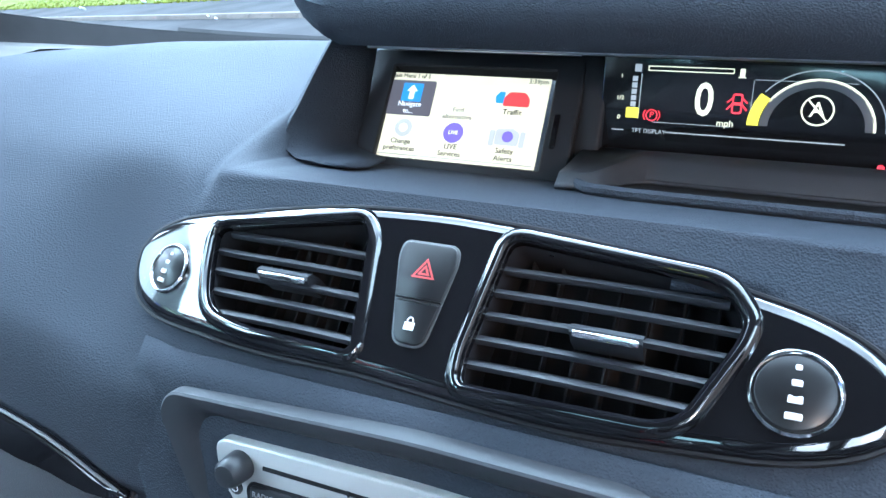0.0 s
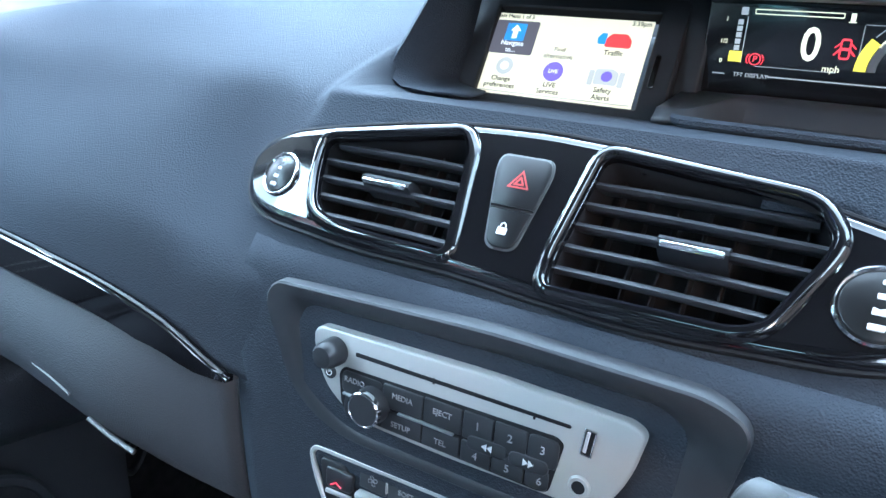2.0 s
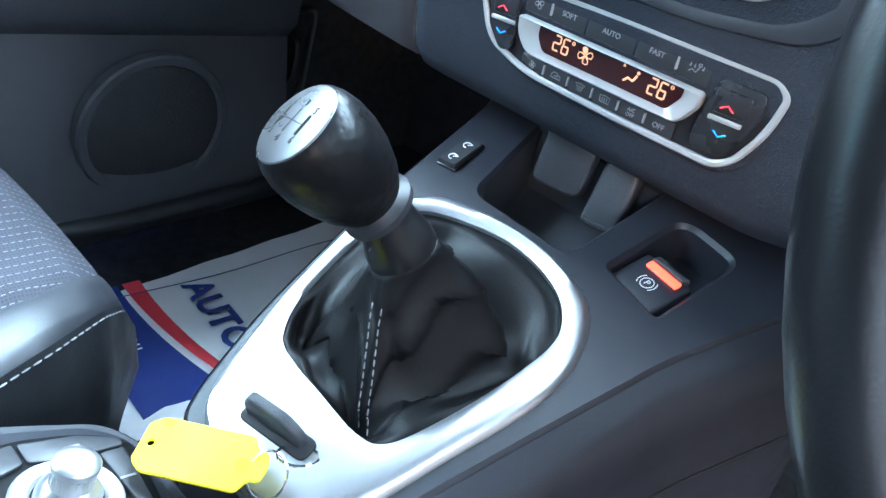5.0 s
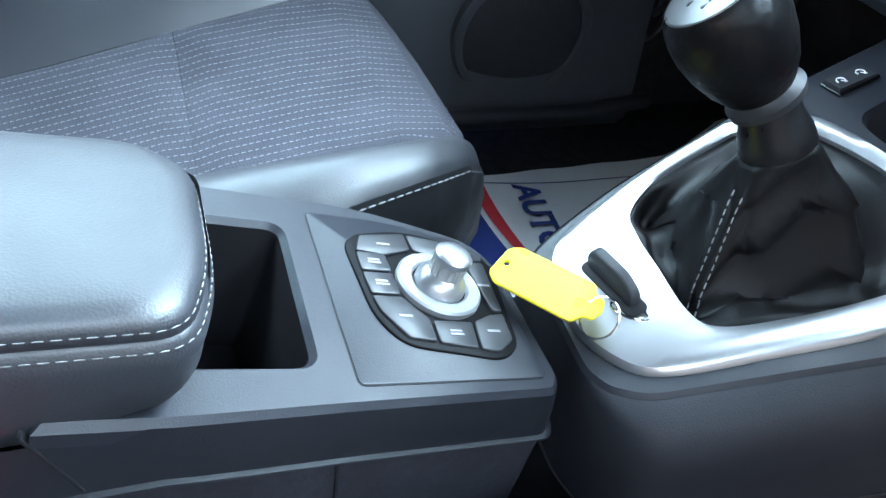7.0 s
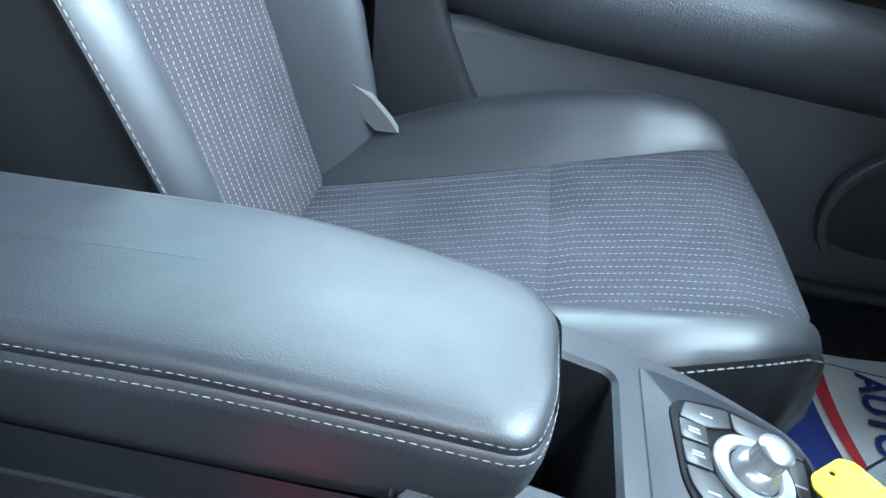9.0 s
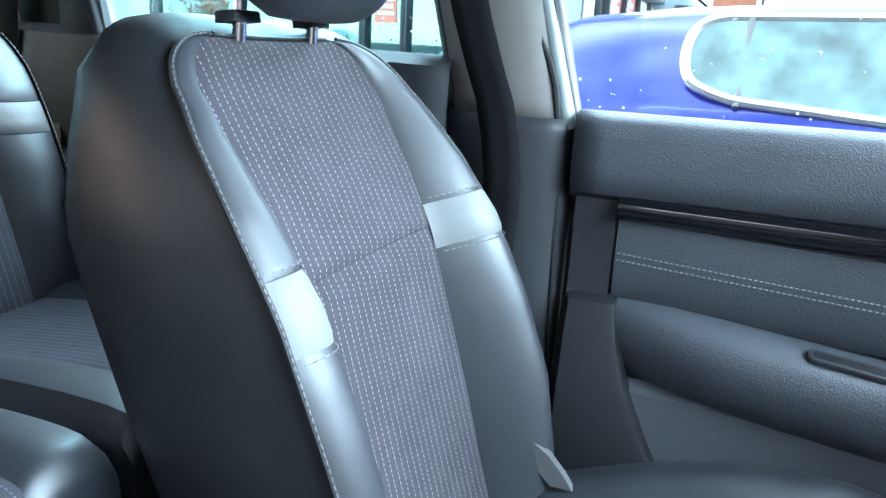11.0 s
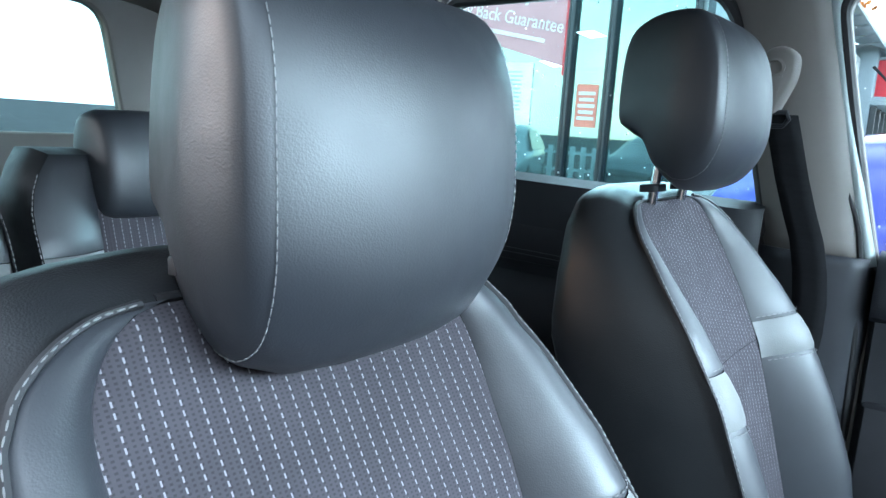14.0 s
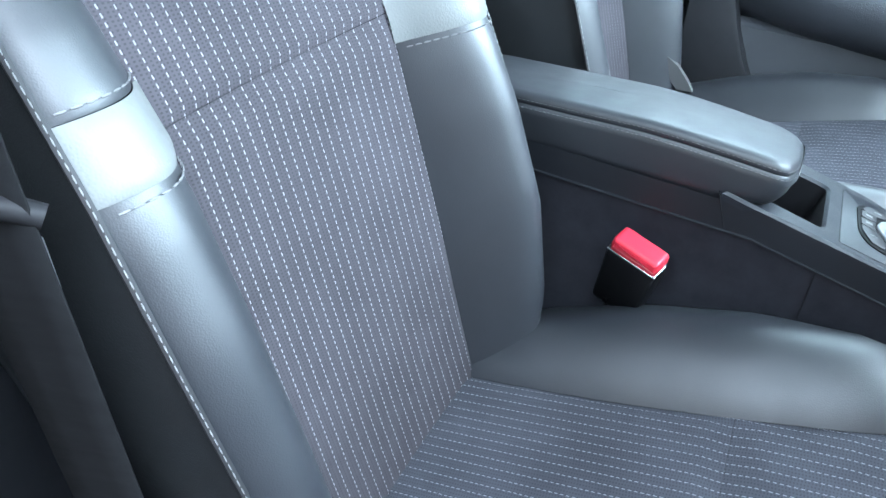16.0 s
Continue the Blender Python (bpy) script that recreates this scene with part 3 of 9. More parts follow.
# cheek beside the screen
bm = bmesh.new()
rows = []
for i in range(11):
    t = i / 10
    a = spline([(-0.148, 0.940, 0.912), (-0.156, 0.928, 0.888), (-0.165, 0.918, 0.862), (-0.172, 0.908, 0.838), (-0.152, 0.893, 0.826), (-0.10, 0.880, 0.8255)], 2)[i]
    b = spline([(-0.138, 0.985, 0.912), (-0.138, 0.976, 0.885), (-0.138, 0.964, 0.850), (-0.138, 0.956, 0.836), (-0.132, 0.945, 0.829), (-0.10, 0.93, 0.826)], 2)[i]
    mid = a.lerp(b, 0.45) + Vector((0.003, 0, -0.002))
    out = a + Vector((-0.030, 0.034, -0.010)) if i < 8 else a + Vector((-0.010, 0.010, -0.004))
    rows.append([out, a + Vector((-0.004, 0.004, 0.0)), a, a.lerp(mid, 0.4) + Vector((0.001, 0, 0)), mid, b])
sheet(bm, rows)
thick(part("screen_cheek", bm, DASH, dash, "charcoal grained surround"), 0.002, 0)


# ---- vent panel ----
bm = bmesh.new()
rings(bm, [[VP @ Vector((p.x, p.y, w)) for p in inset(PANEL, d)] for d, w in ((0, -0.008), (0, -0.001), (0.0006, 0.0008), (0.0020, 0.0024), (0.0042, 0.0036), (0.0070, 0.0043))])
plate(bm, inset(PANEL, 0.0070), [HOLE_L, HOLE_R], VP, 0.0040, 0.0045, 0.0002)
vent_panel = bend(part("vent_panel", bm, PIANO, dash, "gloss black lacquered vent panel"))
bm = bmesh.new()
band_ring(bm, inset(PANEL, -0.0015), inset(PANEL, 0.0006), VP, -0.006, 0.0012, 0.0004)
bend(part("panel_seal", bm, BLACK, vent_panel))


def vent(hole, slats, tab, label):
    bm = bmesh.new()
    c = sum(hole, Vector((0, 0))) / len(hole)
    lip = ((-0.0085, 0.0040), (-0.0078, 0.0052), (-0.0062, 0.0070), (-0.0042, 0.0082), (-0.0024, 0.0082), (-0.0010, 0.0070), (-0.0003, 0.0045), (0.0002, 0.0))
    rings(bm, [[VP @ Vector((p.x, p.y, w)) for p in inset(hole, d)] for d, w in lip])
    v = bend(part("air_vent", bm, PIANO, dash, label))
    bm = bmesh.new()
    deep = inset(hole, -0.002)
    rings(bm, [[VP @ Vector((p.x, p.y, w)) for p in q] for q, w in ((deep, 0.001), (hole, -0.002), (hole, -0.032))], cap1=True)
    bend(part("vent_duct", bm, BLACK, v))
    us = [p.x for p in hole]
    for y in slats:
        xs_in = []
        for a, b in zip(hole, hole[1:] + hole[:1]):
            if (a.y - y) * (b.y - y) <= 0 and abs(a.y - b.y) > 1e-9:
                xs_in.append(a.x + (b.x - a.x) * (y - a.y) / (b.y - a.y))
        x0, x1 = min(xs_in), max(xs_in)
        bm = bmesh.new()
        sec = [(-0.020, 0.0040), (-0.012, 0.0036), (-0.003, 0.0012), (-0.0004, -0.0004), (0.0006, -0.0022), (-0.0012, -0.0036), (-0.0035, -0.0036), (-0.020, 0.0022)]
        n = 9
        rings(bm, [[VP @ Vector((x0 + (x1 - x0) * i / n, y + b + 0.0006 * math.sin(math.pi * i / n), a)) for a, b in sec] for i in range(n + 1)], cap0=True, cap1=True)
        bend(part("slat", bm, PLASTIC, v))
    for i in range(7):
        x = min(us) + (max(us) - min(us)) * (i + 0.9) / 7.6
        ys_in = []
        for a, b in zip(hole, hole[1:] + hole[:1]):
            if (a.x - x) * (b.x - x) <= 0 and abs(a.x - b.x) > 1e-9:
                ys_in.append(a.y + (b.y - a.y) * (x - a.x) / (b.x - a.x))
        bm = bmesh.new()
        slab(bm, rect(0.0012, max(ys_in) - min(ys_in), 0, x, (max(ys_in) + min(ys_in)) / 2), VP, -0.030, -0.021, 0.0002)
        bend(part("vane", bm, BLACK, v))
    x, y = tab
    bm = bmesh.new()
    sec = [(-0.014, 0.0048), (-0.004, 0.0056), (0.004, 0.0044), (0.0065, 0.0018), (0.0060, -0.0006), (-0.002, -0.0030), (-0.014, -0.0030)]
    rings(bm, [[VP @ Vector((x + s * 0.0175 * (1 if k else 0.93), y + b * (1 if k else 0.75), a - (0 if k else 0.001))) for a, b in sec] for s, k in ((-1, 0), (-0.97, 1), (-0.4, 1), (0.4, 1), (0.97, 1), (1, 0))], cap0=True, cap1=True)
    t = bend(part("vent_tab", bm, SATIN, v))
    bm = bmesh.new()
    slab(bm, rect(0.031, 0.0034, 0.0012), VP @ Matrix.Translation((x, y - 0.0003, 0.0052)) @ pose(0, 0, 0, 32), 0, 0.0022, 0.0006)
    bend(part("chrome_lip", bm, CHROME, t, "chrome lip"))
    return v


vent(HOLE_L, (0.0235, 0.0115, -0.0005, -0.0125, -0.0245), (-0.083, 0.0), "air vent with five dark slats and a chrome-tipped tab")
vent(HOLE_R, (0.0275, 0.0150, 0.0025, -0.0105, -0.0235), (0.097, -0.0015), "large air vent with five dark slats and a chrome-tipped tab")

# hazard and lock switches
SWITCH = surf("dark_satin_switch", (0.010, 0.010, 0.011), 0.34, var=0.06, rvar=0.03, spec=0.35)
bm = bmesh.new()
slab(bm, inset(HAZARD, -0.0007), VP, 0.002, 0.0052, 0.0004)
rim = bend(part("switch_rim", bm, surf("dark_switch_rim", (0.045, 0.045, 0.048), 0.35), dash))
sw_top = rnd([(-0.0160, 0.0315), (0.0140, 0.0315), (0.0160, 0.0225), (0.0137, 0.0000), (-0.0122, 0.0000), (-0.0170, 0.0235)], [0.006, 0.006, 0.004, 0.0005, 0.0005, 0.004])
sw_low = rnd([(-0.0120, -0.0008), (0.0135, -0.0008), (0.0100, -0.0235), (-0.0060, -0.0235)], [0.0005, 0.0005, 0.006, 0.006])
for nm, o, lb in (("hazard_switch", sw_top, "dark hazard light switch with a red triangle"), ("lock_switch", sw_low, "dark door lock switch with a white padlock")):
    bm = bmesh.new()
    slab(bm, o, VP, 0.003, 0.0064, 0.0008)
    sw = part(nm, bm, SWITCH, dash, lb)
    bm = bmesh.new()
    if nm == "hazard_switch":
        tri = [(-0.0066, 0.0), (0.0066, 0.0), (0.0, 0.0112)]
        tm = VP @ Matrix.Translation((0, 0.0118, 0.0066))
        for s0, s1 in ((1.0, 0.74), (0.52, 0.24)):
            cy = 0.0037
            o = [Vector((a * s0, (b - cy) * s0 + cy)) for a, b in tri]
            q = [Vector((a * s1, (b - cy) * s1 + cy)) for a, b in tri]
            band_ring(bm, o, q, tm, 0, 0.0002, 0)
        part("warning_triangle", bm, surf("dim_red_marking", (0.42, 0.05, 0.05), 0.5), sw)
    else:
        slab(bm, rect(0.0056, 0.0042, 0.0004, 0.0006, -0.0142), VP, 0.0064, 0.0067, 0)
        tube(bm, [VP @ Vector((0.0006 + 0.0016 * math.cos(a), -0.0118 + 0.0022 * math.sin(a), 0.0066)) for a in [math.pi * i / 8 for i in range(9)]], 0.0004, 5)
        part("padlock_symbol", bm, MARK, sw)

# vent thumbwheels
for x, y, r in ((-0.167, -0.010, 0.0135), (0.1775, -0.0105, 0.0165)):
    m = VP @ Matrix.Translation((x, y, 0.0035))
    bm = bmesh.new()
    band_ring(bm, disc(r + 0.0022, n=32), disc(r, n=32), m, 0, 0.0032, 0.001)
    k = bend(part("thumbwheel_rim", bm, CHROME, dash, "chrome ring"))
    bm = bmesh.new()
    slab(bm, disc(r, n=32), m, -0.002, 0.0028, 0.0012, 0.0022)
    k = bend(part("vent_thumbwheel", bm, SWITCH, dash, "dark vent control with four white marks"))
    for i, (w, h) in enumerate(((0.0022, 0.0020), (0.0036, 0.0024), (0.0048, 0.0028), (0.0056, 0.0024))):
        bm = bmesh.new()
        slab(bm, rect(w * r / 0.0135, h * r / 0.0135, 0.0008, 0.0002, (0.62 - 0.42 * i) * r), m @ Matrix.Translation((0, 0, 0.0030 + 0.0012 * (1 - abs(0.62 - 0.42 * i)))), 0, 0.0010, 0.0002)
        bend(part("mark", bm, MARK, k))

# ---- radio recess frame and radio ----
RF = fr((0, 0.733, 0.67), (1, 0, 0), (0, 0, 1))
outer = rnd([(-0.134, 0.036), (-0.126, 0.049), (0.02, 0.056), (0.125, 0.055), (0.145, 0.046), (0.134, -0.010), (0.112, -0.032), (0.05, -0.040), (-0.080, -0.040), (-0.112, -0.022)], [0.012, 0.012, 0.02, 0.012, 0.012, 0.03, 0.02, 0.02, 0.03, 0.03], 6)
inner = rnd([(-0.104, 0.024), (-0.098, 0.036), (0.02, 0.041), (0.102, 0.040), (0.112, 0.030), (0.106, 0.002), (0.090, -0.022), (0.05, -0.029), (-0.066, -0.029), (-0.092, -0.012)], [0.012, 0.012, 0.02, 0.012, 0.012, 0.02, 0.02, 0.02, 0.02, 0.02], 6)
bm = bmesh.new()
fall = lambda y: -0.0052 * min(1.0, max(0.0, (0.030 - y) / 0.072)) ** 1.5  # noqa: E731
up = lambda q, w, k=1.0: [RF @ Vector((p.x, p.y, w + k * fall(p.y))) for p in q]  # noqa: E731
mid = lambda k: [a.lerp(b, k) for a, b in zip(outer, inner)]  # noqa: E731
rings(bm, [up(inset(outer, -0.0008), -0.016), up(outer, -0.0022), up(inset(outer, 0.0012), -0.0010), up(mid(0.22), -0.0010), up(mid(0.45), -0.0016, 0.9), up(mid(0.62), -0.0032, 0.75), up(mid(0.76), -0.0056, 0.5), up(mid(0.88), -0.0080, 0.3), up(inner, -0.0104, 0.1), up(inset(inner, 0.004), -0.0112, 0.0)], cap1=True)
part("radio_surround", bm, SATIN, dash, "satin charcoal radio surround")

radio = thing("car_radio", "silver car radio with dark buttons, rotary dial and USB socket", "car radio", (0, 0.733, 0.64))
FACE = rnd([(-0.0935, 0.026), (-0.0885, 0.0305), (0.02, 0.0335), (0.094, 0.0325), (0.1015, 0.0285), (0.0965, 0.003), (0.0865, -0.015), (0.0765, -0.0195), (0.0, -0.0215), (-0.0615, -0.0205), (-0.0835, -0.006), (-0.0925, 0.014)], [0.004, 0.006, 0.01, 0.006, 0.005, 0.01, 0.008, 0.01, 0.01, 0.014, 0.01, 0.01])
bm = bmesh.new()
slab(bm, FACE, RF, -0.013, 0.0, 0.0016)
fascia = part("fascia", bm, SILVER, radio, "satin silver fascia")
BLOCK = rnd([(-0.0735, 0.006), (-0.0700, 0.0108), (0.06, 0.0138), (0.0640, 0.0110), (0.0590, -0.0170), (0.0540, -0.0188), (-0.0650, -0.0178), (-0.0710, -0.0130)], [0.004, 0.004, 0.003, 0.004, 0.003, 0.004, 0.006, 0.005])
bm = bmesh.new()
slab(bm, BLOCK, RF, -0.004, 0.0006, 0.0004)
part("button_bed", bm, BLACK, radio)
cols = [-0.0725, -0.0422, -0.0155, 0.0085, 0.0268, 0.0455, 0.0625]


def key(parent, o, m, mt=None, h=0.0018, nm="button", label=""):
    bm = bmesh.new()
    slab(bm, o, m, -0.001, h, 0.0006)
    return part(nm, bm, mt or BUTTON, parent, label)


def cell(x0, x1, y0, y1, r=0.0014, g=0.0004):
    return rnd([(x0 + g, y0 + g), (x1 - g, y0 + g), (x1 - g, y1 - g), (x0 + g, y1 - g)], r, 3)


top_y = lambda x: 0.0104 + 0.0026 * (x + 0.07) / 0.13  # noqa: E731
RT = RF @ Matrix.Translation((0, 0, 0.0020))
for i, (a, b) in enumerate(zip(cols, cols[1:])):
    left = i < 3
    k = key(radio, cell(a + (0.002 if i == 0 else 0), b, -0.0045, top_y((a + b) / 2) - 0.0008, 0.0034 if i in (0, 5) else 0.0012), RF)
    words(("RADIO", "MEDIA", "EJECT", "1", "2", "3")[i], RT @ Matrix.Translation(((a + b) / 2 - (0.004 if i == 0 else 0), 0.0045, 0)), 0.0046 if left else 0.0062, MARK_DIM, k)
    k = key(radio, cell(a + (0.004 if i == 0 else 0), b - (0.0035 if i == 5 else 0), -0.0178, -0.0052, 0.0034 if i in (0, 5) else 0.0012), RF)
    if i:
        words(("", "SETUP", "TEL", "4", "5", "6")[i], RT @ Matrix.Translation(((a + b) / 2, -0.0125, 0)), 0.0046 if left else 0.0060, MARK_DIM, k)
for x0, x1, s in ((0.0125, 0.0355, -1), (0.0365, 0.0580, 1)):
    k = key(radio, rnd([(x0, -0.0090), (x1, -0.0085), (x1, -0.0005), (x0, -0.0010)], 0.004, 4), RF, h=0.0026)
    bm = bmesh.new()
    for d in (-0.0012, 0.0018):
        c = (x0 + x1) / 2 + d
        slab(bm, [(c - s * 0.0014, -0.0026), (c + s * 0.0014, -0.0046), (c - s * 0.0014, -0.0066)], RF, 0.0026, 0.0029, 0)
    part("seek_symbol", bm, MARK, k)
for x0, x1 in ((-0.069, -0.058), (-0.031, 0.004)):
    bm = bmesh.new()
    slab(bm, rect(x1 - x0, 0.0014, 0.0003, (x0 + x1) / 2, -0.0049), RF, 0, 0.0026, 0.0003)
    part("chrome_bar", bm, BRUSHED, radio)
bm = bmesh.new()
lathe(bm, [(0.0108, -0.001), (0.0108, 0.003), (0.0100, 0.005), (0.0097, 0.0105), (0.0088, 0.0120), (0.0040, 0.0123)], RF @ Matrix.Translation((-0.0478, -0.0048, 0)))
dial = part("dial", bm, BUTTON, radio, "dark rotary dial with chrome rim")
bm = bmesh.new()
band_ring(bm, disc(0.0104, n=32), disc(0.0088, n=32), RF @ Matrix.Translation((-0.0478, -0.0048, 0)), 0.0085, 0.0120, 0.0006)
part("dial_rim", bm, CHROME, dial)
bm = bmesh.new()
lathe(bm, [(0.0085, -0.001), (0.0085, 0.004), (0.0078, 0.011), (0.0060, 0.0135), (0.003, 0.0142)], RF @ Matrix.Translation((-0.0765, 0.0185, 0)))
part("volume_knob", bm, BUTTON, radio, "dark volume knob")
bm = bmesh.new()
lathe(bm, [(0.0042, -0.001), (0.0042, 0.0008), (0.0034, 0.0014)], RF @ Matrix.Translation((-0.0800, 0.0045, 0)), 20)
pw = part("power_button", bm, BUTTON, radio)
bm = bmesh.new()
tube(bm, [RF @ Vector((-0.08 + 0.0019 * math.sin(a), 0.0045 + 0.0019 * math.cos(a), 0.0015)) for a in [0.6 + 5.1 * i / 12 for i in range(13)]], 0.0003, 5)
slab(bm, rect(0.0006, 0.0022, 0, -0.08, 0.0058), RF, 0.0012, 0.0017, 0)
part("power_symbol", bm, MARK, pw)
bm = bmesh.new()
slab(bm, rnd([(-0.0625, 0.0190), (0.0655, 0.0202), (0.0665, 0.0212), (0.0655, 0.0222), (-0.0625, 0.0216)], 0.0008, 2), RF, -0.004, 0.0003, 0.0001)
part("disc_slot", bm, BLACK, radio, "black disc slot")
for x in (-0.011, 0.047):
    bm = bmesh.new()
    slab(bm, rect(0.0012, 0.0034, 0.0002, x, 0.0205), RF, 0, 0.0006, 0.0001)
    part("slot_notch", bm, BLACK, radio)
bm = bmesh.new()
um = RF @ Matrix.Translation((0.0755, 0.0165, 0)) @ Matrix.Rotation(radians(-6), 4, "Z")
band_ring(bm, rect(0.0062, 0.0142, 0.0006, n=2), rect(0.0046, 0.0126, 0.0004, n=2), um, -0.001, 0.0016, 0.0003)
usb = part("usb_socket", bm, CHROME, radio, "chrome USB socket")
bm = bmesh.new()
slab(bm, rect(0.0046, 0.0126), um, -0.002, 0.0004, 0)
part("socket_hole", bm, BLACK, usb)
bm = bmesh.new()
slab(bm, rect(0.0016, 0.0110, 0.0002, -0.001), um, 0, 0.0011, 0.0001)
part("contact_tongue", bm, MARK, usb)
bm = bmesh.new()
am = RF @ Matrix.Translation((0.0738, -0.0078, 0))
lathe(bm, [(0.0058, -0.001), (0.0058, 0.0006), (0.0050, 0.0014), (0.0034, 0.0014), (0.0030, 0.0004)], am)
aux = part("aux_socket", bm, SILVER, radio, "silver ringed audio socket")
bm = bmesh.new()
lathe(bm, [(0.0034, 0.0004), (0.0034, 0.0017), (0.0018, 0.0018)], am)
part("socket_hole", bm, BLACK, aux)

# ---- climate panel ----
climate = thing("climate_control", "dark climate control panel with silver rim and amber display", "climate control", (0, 0.75, 0.56))
CF = fr((0, 0.749, 0.59), (1, 0, 0), (0, 0, 1))
C_OUT = rnd([(-0.1025, 0.020), (-0.0975, 0.0268), (0.0, 0.0295), (0.104, 0.0300), (0.1125, 0.0225), (0.109, 0.000), (0.098, -0.0220), (0.087, -0.0295), (0.01, -0.0300), (-0.055, -0.0285), (-0.088, -0.017), (-0.099, 0.006)], [0.004, 0.005, 0.02, 0.006, 0.006, 0.012, 0.01, 0.01, 0.02, 0.016, 0.012, 0.012])
bm = bmesh.new()
slab(bm, inset(C_OUT, -0.004), CF, -0.006, 0.0035, 0.003)
part("panel_collar", bm, DASH, climate)
bm = bmesh.new()
band_ring(bm, C_OUT, inset(C_OUT, 0.0040), CF, 0.001, 0.0070, 0.0010)
part("silver_rim", bm, SILVER, climate, "satin silver rim")
bm = bmesh.new()
slab(bm, inset(C_OUT, 0.0038), CF, -0.002, 0.0042, 0.0003)
part("panel", bm, BLACK, climate)
CT = CF @ Matrix.Translation((0, 0, 0.0058))
DM = surf("dark_rocker", (0.018, 0.018, 0.020), 0.3, coat=0.2)
for o, lab in ((rnd([(-0.0925, 0.0200), (-0.0725, 0.0200), (-0.0665, 0.0040), (-0.0655, -0.0165), (-0.0755, -0.0200), (-0.0885, -0.0060)], 0.0045), "L"), (rnd([(0.0740, 0.0190), (0.1010, 0.0200), (0.1020, 0.0080), (0.0915, -0.0205), (0.0700, -0.0225), (0.0685, -0.0100)], 0.0045), "R")):
    k = key(climate, o, CF @ Matrix.Translation((0, 0, 0.004)), DM, 0.0034, "temperature_rocker", "dark temperature rocker with red and blue arrows")
    c = sum(o, Vector((0, 0))) / len(o)
    bm = bmesh.new()
    slab(bm, rnd([(c.x - 0.0095, c.y + 0.0022), (c.x + 0.0100, c.y + 0.0032), (c.x + 0.0110, c.y + 0.0165), (c.x - 0.0100, c.y + 0.0160)], 0.003), CF @ Matrix.Translation((0, 0, 0.0060)), 0, 0.0026, 0.0010, 0.0008)
    part("rocker_top", bm, DM, k)
    bm = bmesh.new()
    slab(bm, rnd([(c.x - 0.0095, c.y - 0.0022), (c.x + 0.0098, c.y - 0.0012), (c.x + 0.0098, c.y + 0.0014), (c.x - 0.0095, c.y + 0.0004)], 0.0006), CF @ Matrix.Translation((0, 0, 0.0066)), 0, 0.0024, 0.0004)
    part("silver_bar", bm, SILVER, k)
    for s, mt, nm in ((1, glow("red_arrow_glow", (0.9, 0.05, 0.08), 0.25), "red_arrow"), (-1, glow("blue_arrow_glow", (0.05, 0.3, 0.9), 0.25), "blue_arrow")):
        bm = bmesh.new()
        y = c.y + (0.0075 if s > 0 else -0.0085)
        tube(bm, [CF @ Vector((c.x + a, y + s * b, 0.0106 if s > 0 else 0.0080)) for a, b in ((-0.0038, -0.0012), (0, 0.0012), (0.0038, -0.0012))], 0.0005, 5)
        part(nm, bm, mt, k)
CK = CF @ Matrix.Translation((0, 0, 0.004))


def stroke(bm, m, pts, r=0.00026):
    tube(bm, [m @ Vector((x, y, 0.0001)) for x, y in pts], r, 4)


def fan(bm, m, cx, cy, r, filled=(), w=0.00026):
    """Fan sign of four leaf-shaped blades, each an outline or filled."""
    for q in range(4):
        a = q * math.pi / 2 + 0.35
        c, s_ = math.cos(a), math.sin(a)
        leaf = [(cx + r * (u * c - v * s_), cy + r * (u * s_ + v * c)) for u, v in ((0.08, 0.0), (0.35, -0.32), (0.78, -0.40), (1.0, -0.10), (0.92, 0.25), (0.60, 0.30), (0.30, 0.15), (0.08, 0.0))]
        if q in filled:
            slab(bm, [Vector(p) for p in leaf[:-1]], m, 0, 0.0003, 0)
        else:
            stroke(bm, m, leaf, w)


tops = [-0.0635, -0.0428, -0.0160, 0.0195, 0.0470, 0.0680]
for i, (a, b) in enumerate(zip(tops, tops[1:])):
    k = key(climate, cell(a, b, 0.0098, 0.0252, 0.0012, 0.0005), CK)
    t = ("", "SOFT", "AUTO", "FAST", "")[i]
    if t:
        words(t, CT @ Matrix.Translation(((a + b) / 2, 0.0175, 0.0002)), 0.0046, MARK_DIM, k)
    else:
        bm = bmesh.new()
        if i == 0:
            fan(bm, CT, (a + b) / 2, 0.0175, 0.0034)
        else:
            stroke(bm, CT, ((0.0540, 0.0155), (0.0560, 0.0172), (0.0585, 0.0160), (0.0600, 0.0192)))
            stroke(bm, CT, [(0.0600 + 0.0009 * math.cos(q), 0.0205 + 0.0009 * math.sin(q)) for q in span(0, 6.28, 8)])
            for q in (0.0545, 0.0572, 0.0625):
                stroke(bm, CT, ((q, 0.0205), (q, 0.0182), (q - 0.0008, 0.0190)))
        part("fan_symbol" if i == 0 else "airflow_symbol", bm, MARK_DIM, k)
lows = [-0.0570, -0.0375, -0.0180, 0.0008, 0.0200, 0.0390, 0.0590]
